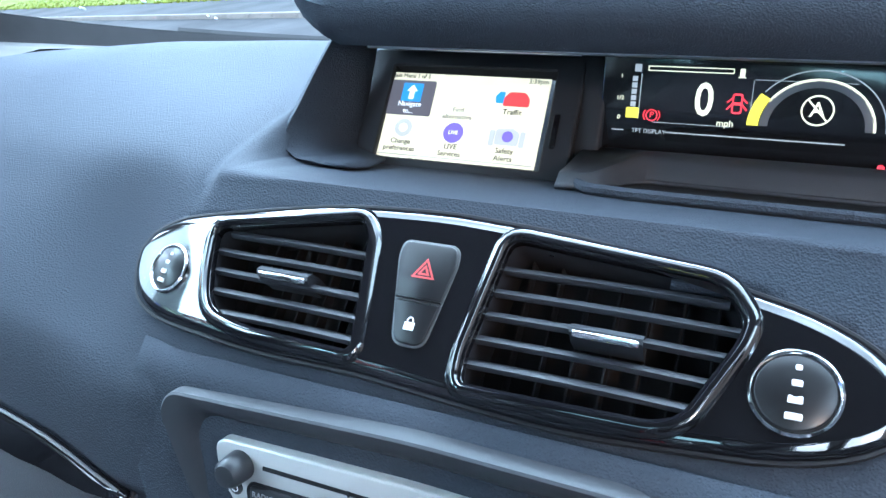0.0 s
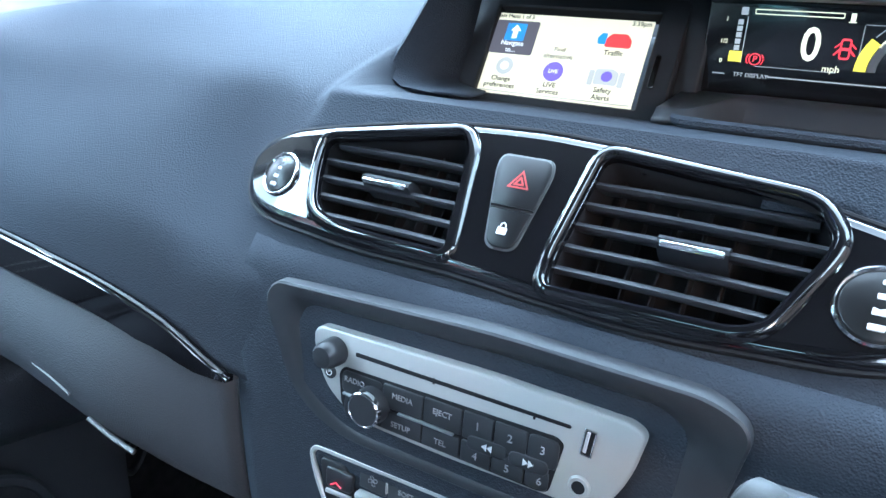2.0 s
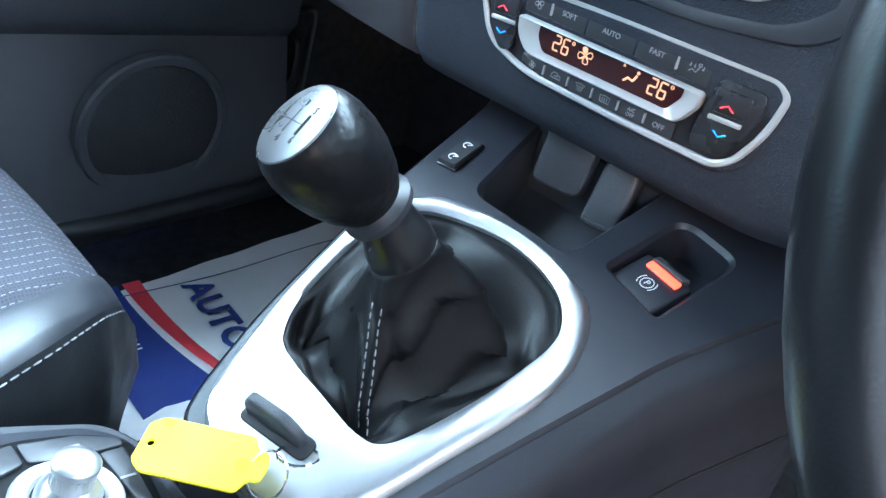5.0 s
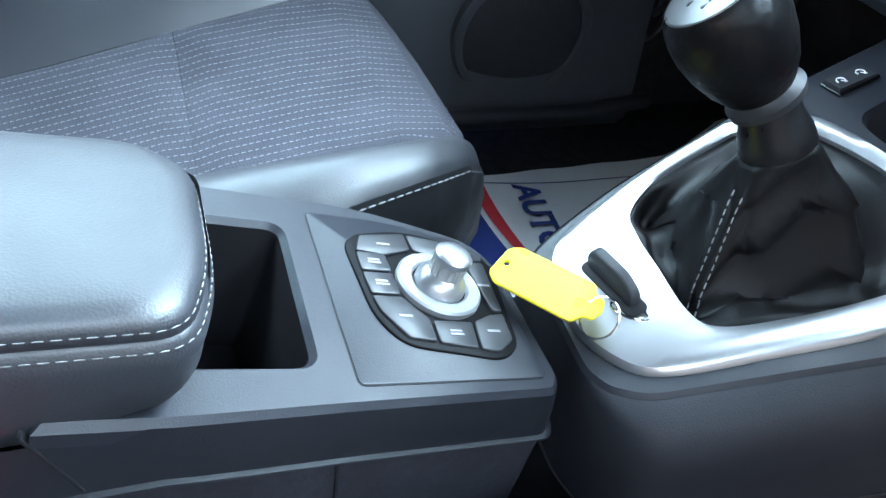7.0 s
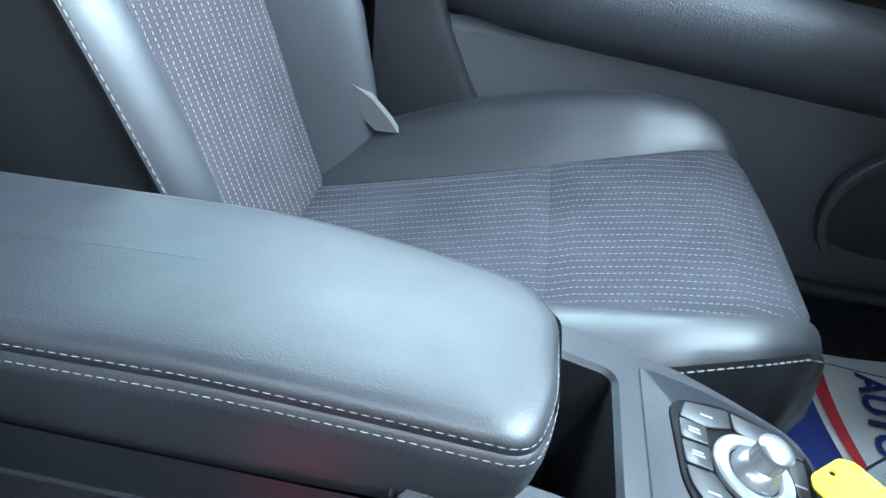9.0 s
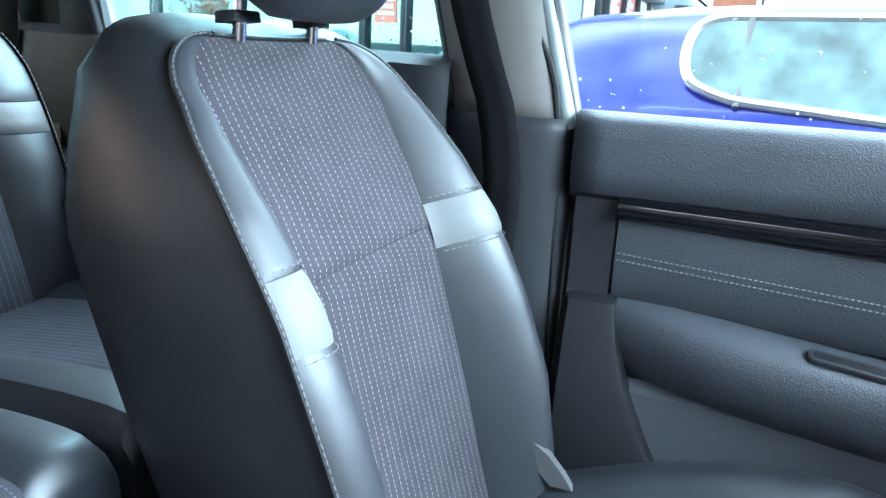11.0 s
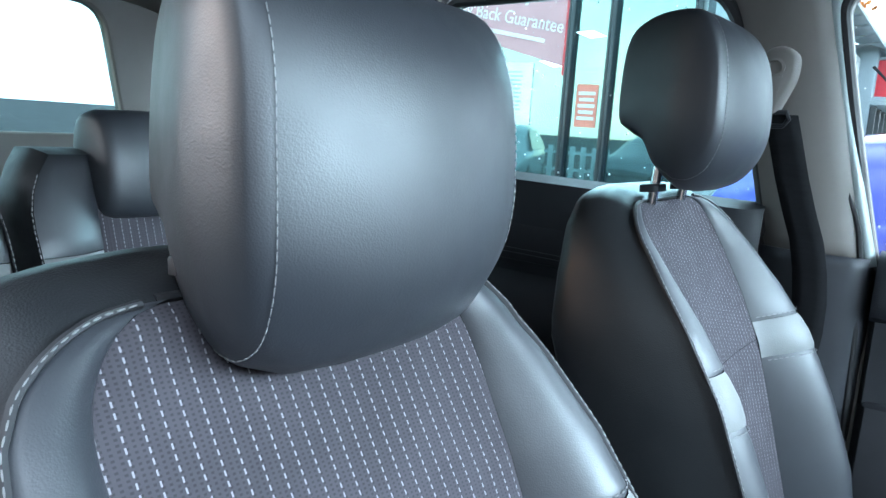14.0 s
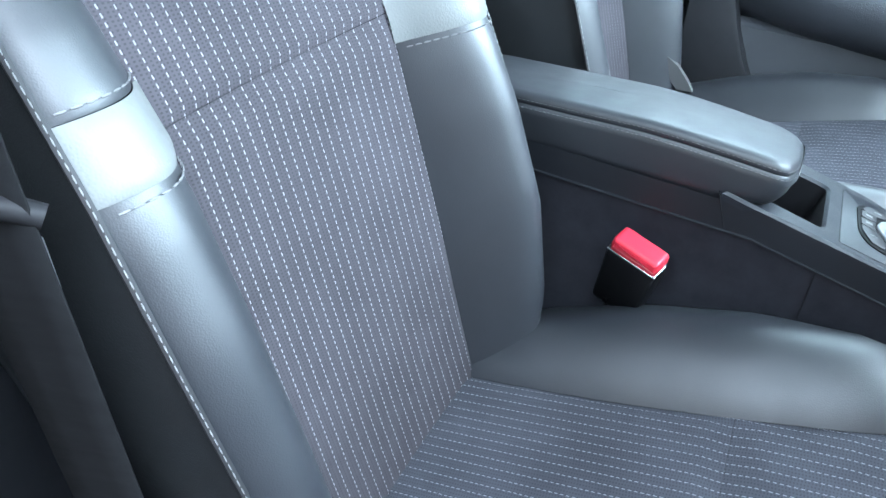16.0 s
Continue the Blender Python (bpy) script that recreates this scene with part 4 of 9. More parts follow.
for i, (a, b) in enumerate(zip(lows, lows[1:])):
    k = key(climate, rnd([(a + 0.0004, -0.0255 + (0.005 if i == 0 else 0)), (b - 0.0004, -0.0255), (b - 0.0004, -0.0150), (a + 0.0004, -0.0150)], 0.001, 3), CK)
    c = (a + b) / 2
    if i == 5:
        words("OFF", CT @ Matrix.Translation((c, -0.0208, 0.0002)), 0.0046, MARK_DIM, k)
    elif i == 4:
        words("A/C\nOFF", CT @ Matrix.Translation((c, -0.0205, 0.0002)), 0.0032, MARK_DIM, k)
    else:
        bm = bmesh.new()
        if i == 0:
            fan(bm, CT, c, -0.0200, 0.0024)
        elif i == 1:
            stroke(bm, CT, ((c - 0.0036, -0.0218), (c + 0.0036, -0.0218), (c + 0.0034, -0.0198), (c + 0.0016, -0.0192), (c + 0.0004, -0.0182), (c - 0.0020, -0.0182), (c - 0.0034, -0.0200), (c - 0.0036, -0.0218)))
            stroke(bm, CT, ((c - 0.0012, -0.0204), (c + 0.0014, -0.0204), (c + 0.0006, -0.0196)))
        else:
            stroke(bm, CT, ((c - 0.0032, -0.0222), (c - 0.0036, -0.0184), (c, -0.0178), (c + 0.0036, -0.0184), (c + 0.0032, -0.0222), (c - 0.0032, -0.0222)) if i == 3 else ((c - 0.0024, -0.0196), (c - 0.0036, -0.0182), (c, -0.0176), (c + 0.0036, -0.0182), (c + 0.0024, -0.0196)))
            for q in (-0.0016, 0.0, 0.0016):
                stroke(bm, CT, ((c + q - 0.0003, -0.0226 if i == 2 else -0.0214), (c + q + 0.0004, -0.0208), (c + q - 0.0003, -0.0200), (c + q + 0.0003, -0.0192)))
        part(("fan_symbol", "recirculation_symbol", "windscreen_symbol", "rear_window_symbol")[i], bm, MARK_DIM, k)
for x, y in [(-0.0428, 0.0170), (0.0468, 0.0170)] + [(v, -0.0200) for v in lows[1:-1]]:
    bm = bmesh.new()
    slab(bm, rect(0.0012, 0.0072 if y > 0 else 0.0062, 0.0003, x, y), CF, 0.004, 0.0068, 0.0003)
    part("silver_tick", bm, SILVER, climate)
bez_o = rnd([(-0.0645, 0.0078), (0.0685, 0.0078), (0.0685, -0.0005), (0.0595, -0.0142), (-0.0530, -0.0142), (-0.0630, -0.0035)][::-1], [0.006, 0.006, 0.006, 0.003, 0.003, 0.003])
bez_i = rnd([(-0.0490, 0.0056), (0.0560, 0.0056), (0.0560, 0.0000), (0.0490, -0.0102), (-0.0430, -0.0102), (-0.0490, -0.0020)][::-1], [0.003, 0.003, 0.003, 0.002, 0.002, 0.002])
bm = bmesh.new()
rings(bm, [[CF @ Vector((p.x, p.y, w)) for p in q] for q, w in ((bez_o, 0.004), (bez_o, 0.0085), (inset(bez_o, 0.0012), 0.0100), ([a.lerp(b, 0.35) for a, b in zip(bez_o, bez_i)], 0.0098), (bez_i, 0.0052), (bez_i, 0.004))])
part("display_bezel", bm, SILVER, climate, "silver display bezel")
bm = bmesh.new()
slab(bm, bez_i, CF, 0.0035, 0.0050, 0)
lcd = part("display", bm, surf("dark_red_lcd", (0.030, 0.008, 0.008), 0.18, var=0.1), climate, "dark display with amber digits")
AMBER = glow("amber_digits", (1.0, 0.46, 0.24), 0.16)
SEG = {"2": "abged", "6": "acdefg", "0": "abcdef"}


def digit(bm, ch, m, x, y, h):
    w, t = h * 0.48, h * 0.11
    spots = {"a": (0, h / 2, 1), "g": (0, 0, 1), "d": (0, -h / 2, 1), "b": (w / 2, h / 4, 0), "c": (w / 2, -h / 4, 0), "f": (-w / 2, h / 4, 0), "e": (-w / 2, -h / 4, 0)}
    for s in SEG[ch]:
        a, b, flat = spots[s]
        slab(bm, rect(w - t * 0.4 if flat else t, t if flat else h / 2 - t * 0.3, 0, x + a + b * 0.10, y + b), m, 0, 0.0003, 0)


CD = CF @ Matrix.Translation((0, 0, 0.0052))
for x in (-0.0300, 0.0405):
    bm = bmesh.new()
    digit(bm, "2", CD, x - 0.0034, -0.0010, 0.0092)
    digit(bm, "6", CD, x + 0.0034, -0.0010, 0.0092)
    band_ring(bm, disc(0.0012, x + 0.0085, 0.0030, 10), disc(0.0006, x + 0.0085, 0.0030, 10), CD, 0, 0.0003, 0)
    part("temperature_digits", bm, AMBER, lcd, "amber 26 degree figures")
bm = bmesh.new()
fan(bm, CD, -0.0115, -0.0008, 0.0054, (1,), 0.00042)
part("fan_symbol", bm, AMBER, lcd)
bm = bmesh.new()
slab(bm, disc(0.0011, 0.0262, 0.0026, 8), CD, 0, 0.0003, 0)
tube(bm, [CD @ Vector(p) for p in ((0.0258, 0.0008, 0.0002), (0.0240, -0.0030, 0.0002), (0.0205, -0.0022, 0.0002), (0.0180, -0.0048, 0.0002))], 0.0008, 5)
slab(bm, [(0.0150, 0.0030), (0.0170, 0.0030), (0.0160, 0.0052)], CD, 0, 0.0003, 0)
part("airflow_symbol", bm, AMBER, lcd)

# ---- navigation screen ----
nav = thing("navigation_screen", "lit navigation screen showing its main menu, set in a dark case", "display screen", (-0.06, 0.975, 0.82))
NS = fr((-0.0605, 0.968, 0.853), (1, 0, 0), (0, 0.447, 0.894))
bm = bmesh.new()
plate(bm, rect(0.170, 0.100, 0.004), [rect(0.1300, 0.0745, 0.001)], NS @ Matrix.Translation((0.004, 0.004, 0)), -0.012, 0.004, 0.0012)
part("screen_case", bm, BLACK, nav, "black screen case")
bm = bmesh.new()
slab(bm, rect(0.1290, 0.0735), NS, -0.002, -0.0004, 0)
lit = part("screen", bm, glow("lit_menu_page", (1.0, 0.89, 0.60), 0.15), nav, "lit cream menu page")
TXT = surf("menu_text", (0.02, 0.02, 0.02), 0.6)
GREY = surf("menu_text_grey", (0.30, 0.30, 0.28), 0.6)
WHITE = glow("menu_white", (1, 1, 1), 0.22)
on = lambda x, y: NS @ Matrix.Translation((x, y, 0.0002))  # noqa: E731


def icon(x, y, shapes):
    for nm, o, mt in shapes:
        bm = bmesh.new()
        slab(bm, [Vector((p[0], p[1])) for p in o], on(x, y), 0, 0.0003, 0)
        part(nm, bm, mt, lit)


NAVY, SKYB, GREYB = glow("menu_dark_tile", (0.09, 0.08, 0.09), 0.256), glow("menu_blue", (0.05, 0.24, 0.55), 0.256), glow("menu_grey", (0.45, 0.44, 0.40), 0.224)
REDC, PURP, PALE = glow("menu_red", (0.65, 0.05, 0.05), 0.256), glow("menu_purple", (0.16, 0.11, 0.42), 0.256), glow("menu_pale", (0.80, 0.76, 0.62), 0.256)
icon(-0.0425, 0.0160, [("menu_tile", rect(0.0375, 0.0285, 0.002), NAVY)])
icon(-0.0425, 0.0205, [("menu_icon", rect(0.0170, 0.0150, 0.001), SKYB)])
bm = bmesh.new()
slab(bm, [(-0.0020, -0.0055), (0.0020, -0.0055), (0.0020, 0.001), (0.0045, 0.001), (0, 0.006), (-0.0045, 0.001), (-0.0020, 0.001)], on(-0.0425, 0.0205) @ Matrix.Translation((0, 0, 0.0004)), 0, 0.0003, 0)
part("menu_arrow", bm, WHITE, lit)
icon(-0.0015, 0.0185, [("menu_icon", rect(0.0170, 0.0140, 0.001), PALE)])
icon(-0.0002, 0.0200, [("menu_icon_road", [(-0.003, -0.008), (0.001, -0.008), (0.001, -0.001), (0.006, -0.001), (0.006, 0.003), (-0.003, 0.003)], WHITE)])
icon(0.0420, 0.0190, [("menu_car", rnd([(-0.010, -0.005), (0.010, -0.005), (0.010, 0.001), (0.006, 0.006), (-0.006, 0.006), (-0.010, 0.001)], 0.002), REDC)])
icon(0.0345, 0.0200, [("menu_car", rnd([(-0.008, -0.004), (-0.002, -0.004), (-0.002, 0.005), (-0.006, 0.005), (-0.009, 0.001)], 0.001), SKYB)])
icon(-0.0430, -0.0085, [("menu_icon", disc(0.0072, n=20), GREYB)])
bm = bmesh.new()
slab(bm, disc(0.0035, n=16), on(-0.043, -0.0085) @ Matrix.Translation((0, 0, 0.0004)), 0, 0.0003, 0)
part("menu_icon", bm, PALE, lit)
icon(-0.0015, -0.0095, [("menu_icon", disc(0.0080, n=20), PURP)])
words("LIVE", on(-0.0015, -0.0095) @ Matrix.Translation((0, 0, 0.0004)), 0.0042, WHITE, lit)
icon(0.0405, -0.0100, [("menu_camera", rnd([(-0.009, -0.006), (0.009, -0.006), (0.009, 0.004), (0.004, 0.007), (-0.009, 0.006)], 0.002), GREYB)])
icon(0.0520, -0.0110, [("menu_camera", rect(0.004, 0.012, 0.001), GREYB)])
icon(0.0290, -0.0110, [("menu_camera", rect(0.004, 0.012, 0.001), GREYB)])
bm = bmesh.new()
slab(bm, disc(0.0042, n=16), on(0.041, -0.0095) @ Matrix.Translation((0, 0, 0.0004)), 0, 0.0003, 0)
part("menu_camera_lens", bm, PURP, lit)
for t, x, y, s, mt, al in (("Main Menu 1 of 3", -0.0635, 0.0340, 0.0047, TXT, "LEFT"), ("3:39pm", 0.0632, 0.0340, 0.0050, TXT, "RIGHT"), ("Find\nalternative", -0.0015, 0.0060, 0.0056, GREY, "CENTER"), ("Traffic", 0.0405, 0.0095, 0.0058, TXT, "CENTER"), ("Change\npreferences", -0.0430, -0.0220, 0.0056, TXT, "CENTER"), ("LIVE\nServices", -0.0015, -0.0232, 0.0056, TXT, "CENTER"), ("Safety\nAlerts", 0.0405, -0.0232, 0.0058, TXT, "CENTER"), ("Current position:", -0.0635, -0.0335, 0.0042, SKYB, "LEFT"), ("Swindon", -0.0330, -0.0335, 0.0048, TXT, "LEFT")):
    words(t, on(x, y), s, mt, lit, align=al)
words("Navigate\nto...", on(-0.0425, 0.0080) @ Matrix.Translation((0, 0, 0.0004)), 0.0056, WHITE, lit)
bm = bmesh.new()
slab(bm, rect(0.126, 0.0006, 0, 0, -0.0298), NS, 0, 0.0002, 0)
part("menu_rule", bm, GREY, lit)
bm = bmesh.new()
slab(bm, rect(0.0045, 0.026, 0.002), NS @ Matrix.Translation((0.0755, -0.004, 0.003)), 0, 0.0022, 0.0008)
part("card_slot", bm, PIANO, nav)
bm = bmesh.new()
slab(bm, rect(0.022, 0.16, 0.004), fr((0.034, 0.975, 0.862), (1, 0, 0), (0, 0.30, 0.95)), -0.01, 0.0, 0.002)
part("pillar_panel", bm, BLACK, nav)

# ---- instrument cluster ----
cluster = thing("instrument_cluster", "dark digital instrument cluster with lit speed figure and warning symbols", "instrument cluster", (0.2, 0.98, 0.82))
IC = fr((0.1, 0.978, 0.875), (1, 0, 0), (0, 0, 1))
bm = bmesh.new()
slab(bm, rect(0.36, 0.082, 0.003, 0.122, -0.004), IC, -0.006, -0.0006, 0.001)
glassy = part("display_glass", bm, surf("black_display_glass", (0.006, 0.006, 0.007), 0.12, coat=0.3, rvar=0.03), cluster, "black display glass")
CREAM, GOLD, REDL, DIMW = glow("cream_figures", (1.0, 0.93, 0.62), 0.22), glow("yellow_gauge", (0.85, 0.70, 0.05), 0.22), glow("red_warning_light", (1.0, 0.04, 0.06), 0.26), glow("grey_gauge_line", (0.42, 0.43, 0.43), 0.16)
words("0", IC @ Matrix.Translation((0.0095, 0.0015, 0)), 0.030, CREAM, cluster, "speed_figure", stretch=0.82, bold=0.0004)
words("mph", IC @ Matrix.Translation((0.0240, -0.0120, 0)), 0.0060, CREAM, cluster, "speed_unit")
words("TFT DISPLAY", IC @ Matrix.Translation((-0.0240, -0.0205, 0)), 0.0040, DIMW, cluster, "display_lettering")
for t, y in (("1", 0.0155), ("1/2", 0.0010), ("0", -0.0120)):
    words(t, IC @ Matrix.Translation((-0.0450, y, 0)), 0.0040, CREAM, cluster, "gauge_lettering")
bm = bmesh.new()
slab(bm, rect(0.108, 0.0008, 0, 0.041, -0.0203), IC, 0, 0.0002, 0)
slab(bm, rect(0.008, 0.0008, 0, -0.0450, -0.0205), IC, 0, 0.0002, 0)
part("display_rule", bm, DIMW, cluster)
bm = bmesh.new()
slab(bm, rect(0.0085, 0.0070, 0.0005, -0.0360, -0.0085), IC, 0, 0.0003, 0)
part("fuel_bar", bm, GOLD, cluster, "yellow low fuel bar")
bm = bmesh.new()
for i in range(5):
    slab(bm, rect(0.0034, 0.0034, 0, -0.0360, -0.0028 + 0.0042 * i), IC, 0, 0.0002, 0)
slab(bm, rect(0.0005, 0.0300, 0, -0.0318, 0.0025), IC, 0, 0.0002, 0)
slab(bm, rect(0.0045, 0.0050, 0.0005, -0.0345, 0.0212), IC, 0, 0.0002, 0)
part("fuel_gauge", bm, DIMW, cluster)
bm = bmesh.new()
band_ring(bm, rect(0.054, 0.0034, 0.0008, -0.0010, 0.0212, 2), rect(0.0528, 0.0022, 0.0004, -0.0010, 0.0212, 2), IC, 0, 0.0002, 0)
slab(bm, rect(0.0030, 0.0050, 0.0004, 0.0310, 0.0205), IC, 0, 0.0002, 0)
slab(bm, rect(0.0048, 0.0006, 0, 0.0310, 0.0175), IC, 0, 0.0002, 0)
part("temperature_gauge", bm, CREAM, cluster)
bm = bmesh.new()
for x, y, w in ((0.0025, -0.0140, 0.050), (0.068, 0.0165, 0.058)):
    slab(bm, rect(w, 0.0004, 0, x, y), IC, 0, 0.0002, 0)
slab(bm, rect(0.0004, 0.024, 0, 0.0385, 0.004), IC, 0, 0.0002, 0)
part("display_frame_lines", bm, DIMW, cluster)
bm = bmesh.new()
band_ring(bm, disc(0.0040, -0.0230, -0.0095, 20), disc(0.0033, -0.0230, -0.0095, 20), IC, 0, 0.0003, 0)
for s in (-1, 1):
    tube(bm, [IC @ Vector((-0.0230 + s * 0.0054 * math.cos(a), -0.0095 + 0.0050 * math.sin(a), 0.0002)) for a in (-0.7, -0.35, 0, 0.35, 0.7)], 0.0004, 4)
brake = part("brake_warning", bm, REDL, cluster, "red brake warning light")
words("P", IC @ Matrix.Translation((-0.0230, -0.0095, 0.0001)), 0.0058, REDL, brake)
bm = bmesh.new()
band_ring(bm, rect(0.0064, 0.0130, 0.002, 0.0300, 0.0010), rect(0.0044, 0.0105, 0.001, 0.0300, 0.0010), IC, 0, 0.0003, 0)
slab(bm, rect(0.0060, 0.0018, 0, 0.0300, 0.0010), IC, 0, 0.0003, 0)
for s in (-1, 1):
    tube(bm, [IC @ Vector((0.0300 + s * 0.0030, 0.0005, 0.0002)), IC @ Vector((0.0300 + s * 0.0062, -0.0030, 0.0002))], 0.0006, 4)
    tube(bm, [IC @ Vector((0.0300 + s * 0.0030, 0.0045, 0.0002)), IC @ Vector((0.0300 + s * 0.0062, 0.0015, 0.0002))], 0.0005, 4)
part("open_door_warning", bm, REDL, cluster, "red open door warning light")


def arc(r0, r1, a0, a1, n=24):
    return [Vector((0.0770 + r1 * math.cos(a0 + (a1 - a0) * i / n), -0.012 + 0.92 * r1 * math.sin(a0 + (a1 - a0) * i / n))) for i in range(n + 1)] + [Vector((0.0770 + r0 * math.cos(a1 - (a1 - a0) * i / n), -0.012 + 0.92 * r0 * math.sin(a1 - (a1 - a0) * i / n))) for i in range(n + 1)]


for nm, r0, r1, a0, a1, mt in (("rev_counter_arc", 0.0275, 0.0325, 0, math.pi, surf("dim_gauge_arc", (0.10, 0.10, 0.11), 0.4)), ("rev_counter_line", 0.0318, 0.0335, 0, 2.6, CREAM), ("rev_counter_needle_zone", 0.0330, 0.0400, 2.55, math.pi, GOLD), ("rev_counter_outer", 0.0385, 0.0392, 0, 2.5, DIMW)):
    bm = bmesh.new()
    slab(bm, arc(r0, r1, a0, a1), IC, 0.0002, 0.0004, 0)
    part(nm, bm, mt, cluster)
bm = bmesh.new()
band_ring(bm, disc(0.0095, 0.0770, -0.0005, 28), disc(0.0085, 0.0770, -0.0005, 28), IC, 0, 0.0003, 0)
slab(bm, rect(0.0010, 0.0185, 0), IC @ Matrix.Translation((0.0770, -0.0005, 0.0001)) @ Matrix.Rotation(0.75, 4, "Z"), 0, 0.0003, 0)
stop = part("stop_start_symbol", bm, CREAM, cluster)
words("A", IC @ Matrix.Translation((0.0770, -0.0005, 0)), 0.0135, CREAM, stop)
bm = bmesh.new()
slab(bm, disc(0.0022, 0.1165, -0.0330, 12), IC, 0, 0.0003, 0)
slab(bm, rnd([(0.1115, -0.0420), (0.1215, -0.0420), (0.1190, -0.0350), (0.1145, -0.0350)], 0.001), IC, 0, 0.0003, 0)
part("seat_belt_warning", bm, REDL, cluster, "red seat belt warning light")
# ledge and open tray below the cluster
bm = bmesh.new()
rows = []
for i in range(41):
    x = 0.034 + 0.366 * i / 40
    k = max(0.0, min(1.0, (0.082 - x) / 0.036))
    k = k * k * (3 - 2 * k)
    y, z = 0.960 - 0.050 * k, 0.8385 - 0.010 * k
    rows.append([Vector((x, 0.978, 0.8385)), Vector((x, y + 0.012, z + 0.0008)), Vector((x, y + 0.003, z)), Vector((x, y, z - 0.003)), Vector((x, y - 0.003, 0.8235)), Vector((x, y - 0.006, 0.8215))])
sheet(bm, rows)
thick(part("cluster_ledge", bm, SATIN, dash, "dark ledge with a curved fin below the instruments"), 0.003, 1.0)
TRAY = fr((0.0, 0.925, 0.8235), (1, 0, 0), (0, 1, -0.04))
tray_o = rnd([(0.046, -0.010), (0.062, -0.034), (0.40, -0.030), (0.40, 0.045), (0.046, 0.045)], [0.02, 0.02, 0.01, 0.01, 0.01])
bm = bmesh.new()
slab(bm, tray_o, TRAY, -0.003, 0.0, 0.0005)
tray = part("tray_floor", bm, BLACK, dash, "black open tray")
bm = bmesh.new()
tube(bm, [TRAY @ Vector(p) for p in ((0.036, 0.040, 0.006), (0.037, 0.018, 0.003), (0.042, -0.008, 0.0012), (0.056, -0.030, 0.0008), (0.080, -0.037, 0.0008), (0.16, -0.037, 0.0008), (0.28, -0.036, 0.0008), (0.40, -0.034, 0.0008))], 0.0036, 8)
part("tray_rim", bm, DASH, tray, "rounded grained rim")


# ---- front console ----
console = thing("centre_console", "charcoal plastic centre console with satin metal gear surround", "car console", (0.02, 0.62, 0.1))
GP = fr((0, 0.51, 0.42), (1, 0, 0), (0, 1, 0.3))
gv = lambda pts: [Vector((x, (y - 0.51) * 1.044)) for x, y in pts]  # noqa: E731
ring_o = [p.to_2d() for p in spline([p.to_3d() for p in gv([(-0.083, 0.640), (-0.077, 0.668), (-0.057, 0.696), (0.006, 0.706), (0.062, 0.694), (0.088, 0.664), (0.094, 0.623), (0.083, 0.566), (0.070, 0.514), (0.050, 0.495), (0.020, 0.488), (-0.012, 0.492), (-0.038, 0.509), (-0.062, 0.566), (-0.083, 0.640)])], 5)[:-1]]
ring_i = [p.to_2d() for p in spline([p.to_3d() for p in gv([(-0.072, 0.642), (-0.066, 0.664), (-0.049, 0.682), (0.004, 0.694), (0.050, 0.684), (0.073, 0.660), (0.074, 0.625), (0.066, 0.580), (0.056, 0.551), (0.040, 0.544), (0.007, 0.546), (-0.018, 0.548), (-0.039, 0.555), (-0.058, 0.586), (-0.072, 0.642)])], 5)[:-1]]
cubby = rnd(gv([(-0.048, 0.716), (0.034, 0.714), (0.044, 0.800), (-0.064, 0.800)]), [0.012, 0.012, 0.002, 0.002])
epb_hole = rnd(gv([(0.060, 0.722), (0.103, 0.710), (0.114, 0.776), (0.070, 0.786)]), [0.003, 0.003, 0.010, 0.014])
body = rnd(gv([(-0.034, 0.486), (0.056, 0.481), (0.100, 0.490), (0.128, 0.600), (0.152, 0.690), (0.186, 0.770), (0.186, 0.83), (-0.125, 0.83), (-0.114, 0.786), (-0.094, 0.662), (-0.066, 0.555), (-0.046, 0.505)]), [0.012, 0.012, 0.03, 0.02, 0.02, 0.01, 0.002, 0.002, 0.01, 0.02, 0.02, 0.02], 5)
bm = bmesh.new()
body_top = [Vector((p.x - 0.024 * max(0.0, min(1.0, (p.x - 0.045) / 0.05)), p.y)) for p in body]
plate(bm, body_top, [cubby, epb_hole, inset(ring_i, -0.004)], GP, -0.012, 0.0, 0.003)
part("console_top", bm, CONSOLE, console, "smooth charcoal console top")
bm = bmesh.new()
low = []
for p in body:
    w = GP @ Vector((p.x, p.y, 0))
    low.append(w)
shoulder = [GP @ Vector((p.x, p.y, -0.002)) for p in body_top]
rings(bm, [shoulder, [a.lerp(b, 0.40) + Vector((0, 0, -0.002)) for a, b in zip(shoulder, low)], [a.lerp(b, 0.75) + Vector((0, 0, -0.007)) for a, b in zip(shoulder, low)], [w + Vector((0, 0, -0.018)) for w in low], [w + Vector((0.002 if w.x > 0.02 else -0.002, -0.001, -0.03)) for w in low], [Vector((w.x * 1.0 + (0.004 if w.x > 0.02 else -0.002), w.y - 0.002, w.z - 0.075)) for w in low], [Vector((w.x + (0.012 if w.x > 0.02 else -0.004), w.y + 0.006, 0.24)) for w in low], [Vector((w.x + (0.016 if w.x > 0.02 else -0.006), w.y + 0.010, 0.10)) for w in low]])
part("console_body", bm, surf("dark_console_side", (0.017, 0.0175, 0.022), 0.5, spec=0.25, var=0.1, bump=0.2, bscale=1200), console, "charcoal plastic console side")
bm = bmesh.new()
tube(bm, [w + Vector((0.0045 if w.x > 0.02 else -0.0025, -0.0025, -0.076)) for w in low if w.y < 0.8], 0.0012, 6)
part("console_seam", bm, BLACK, console)
bm = bmesh.new()
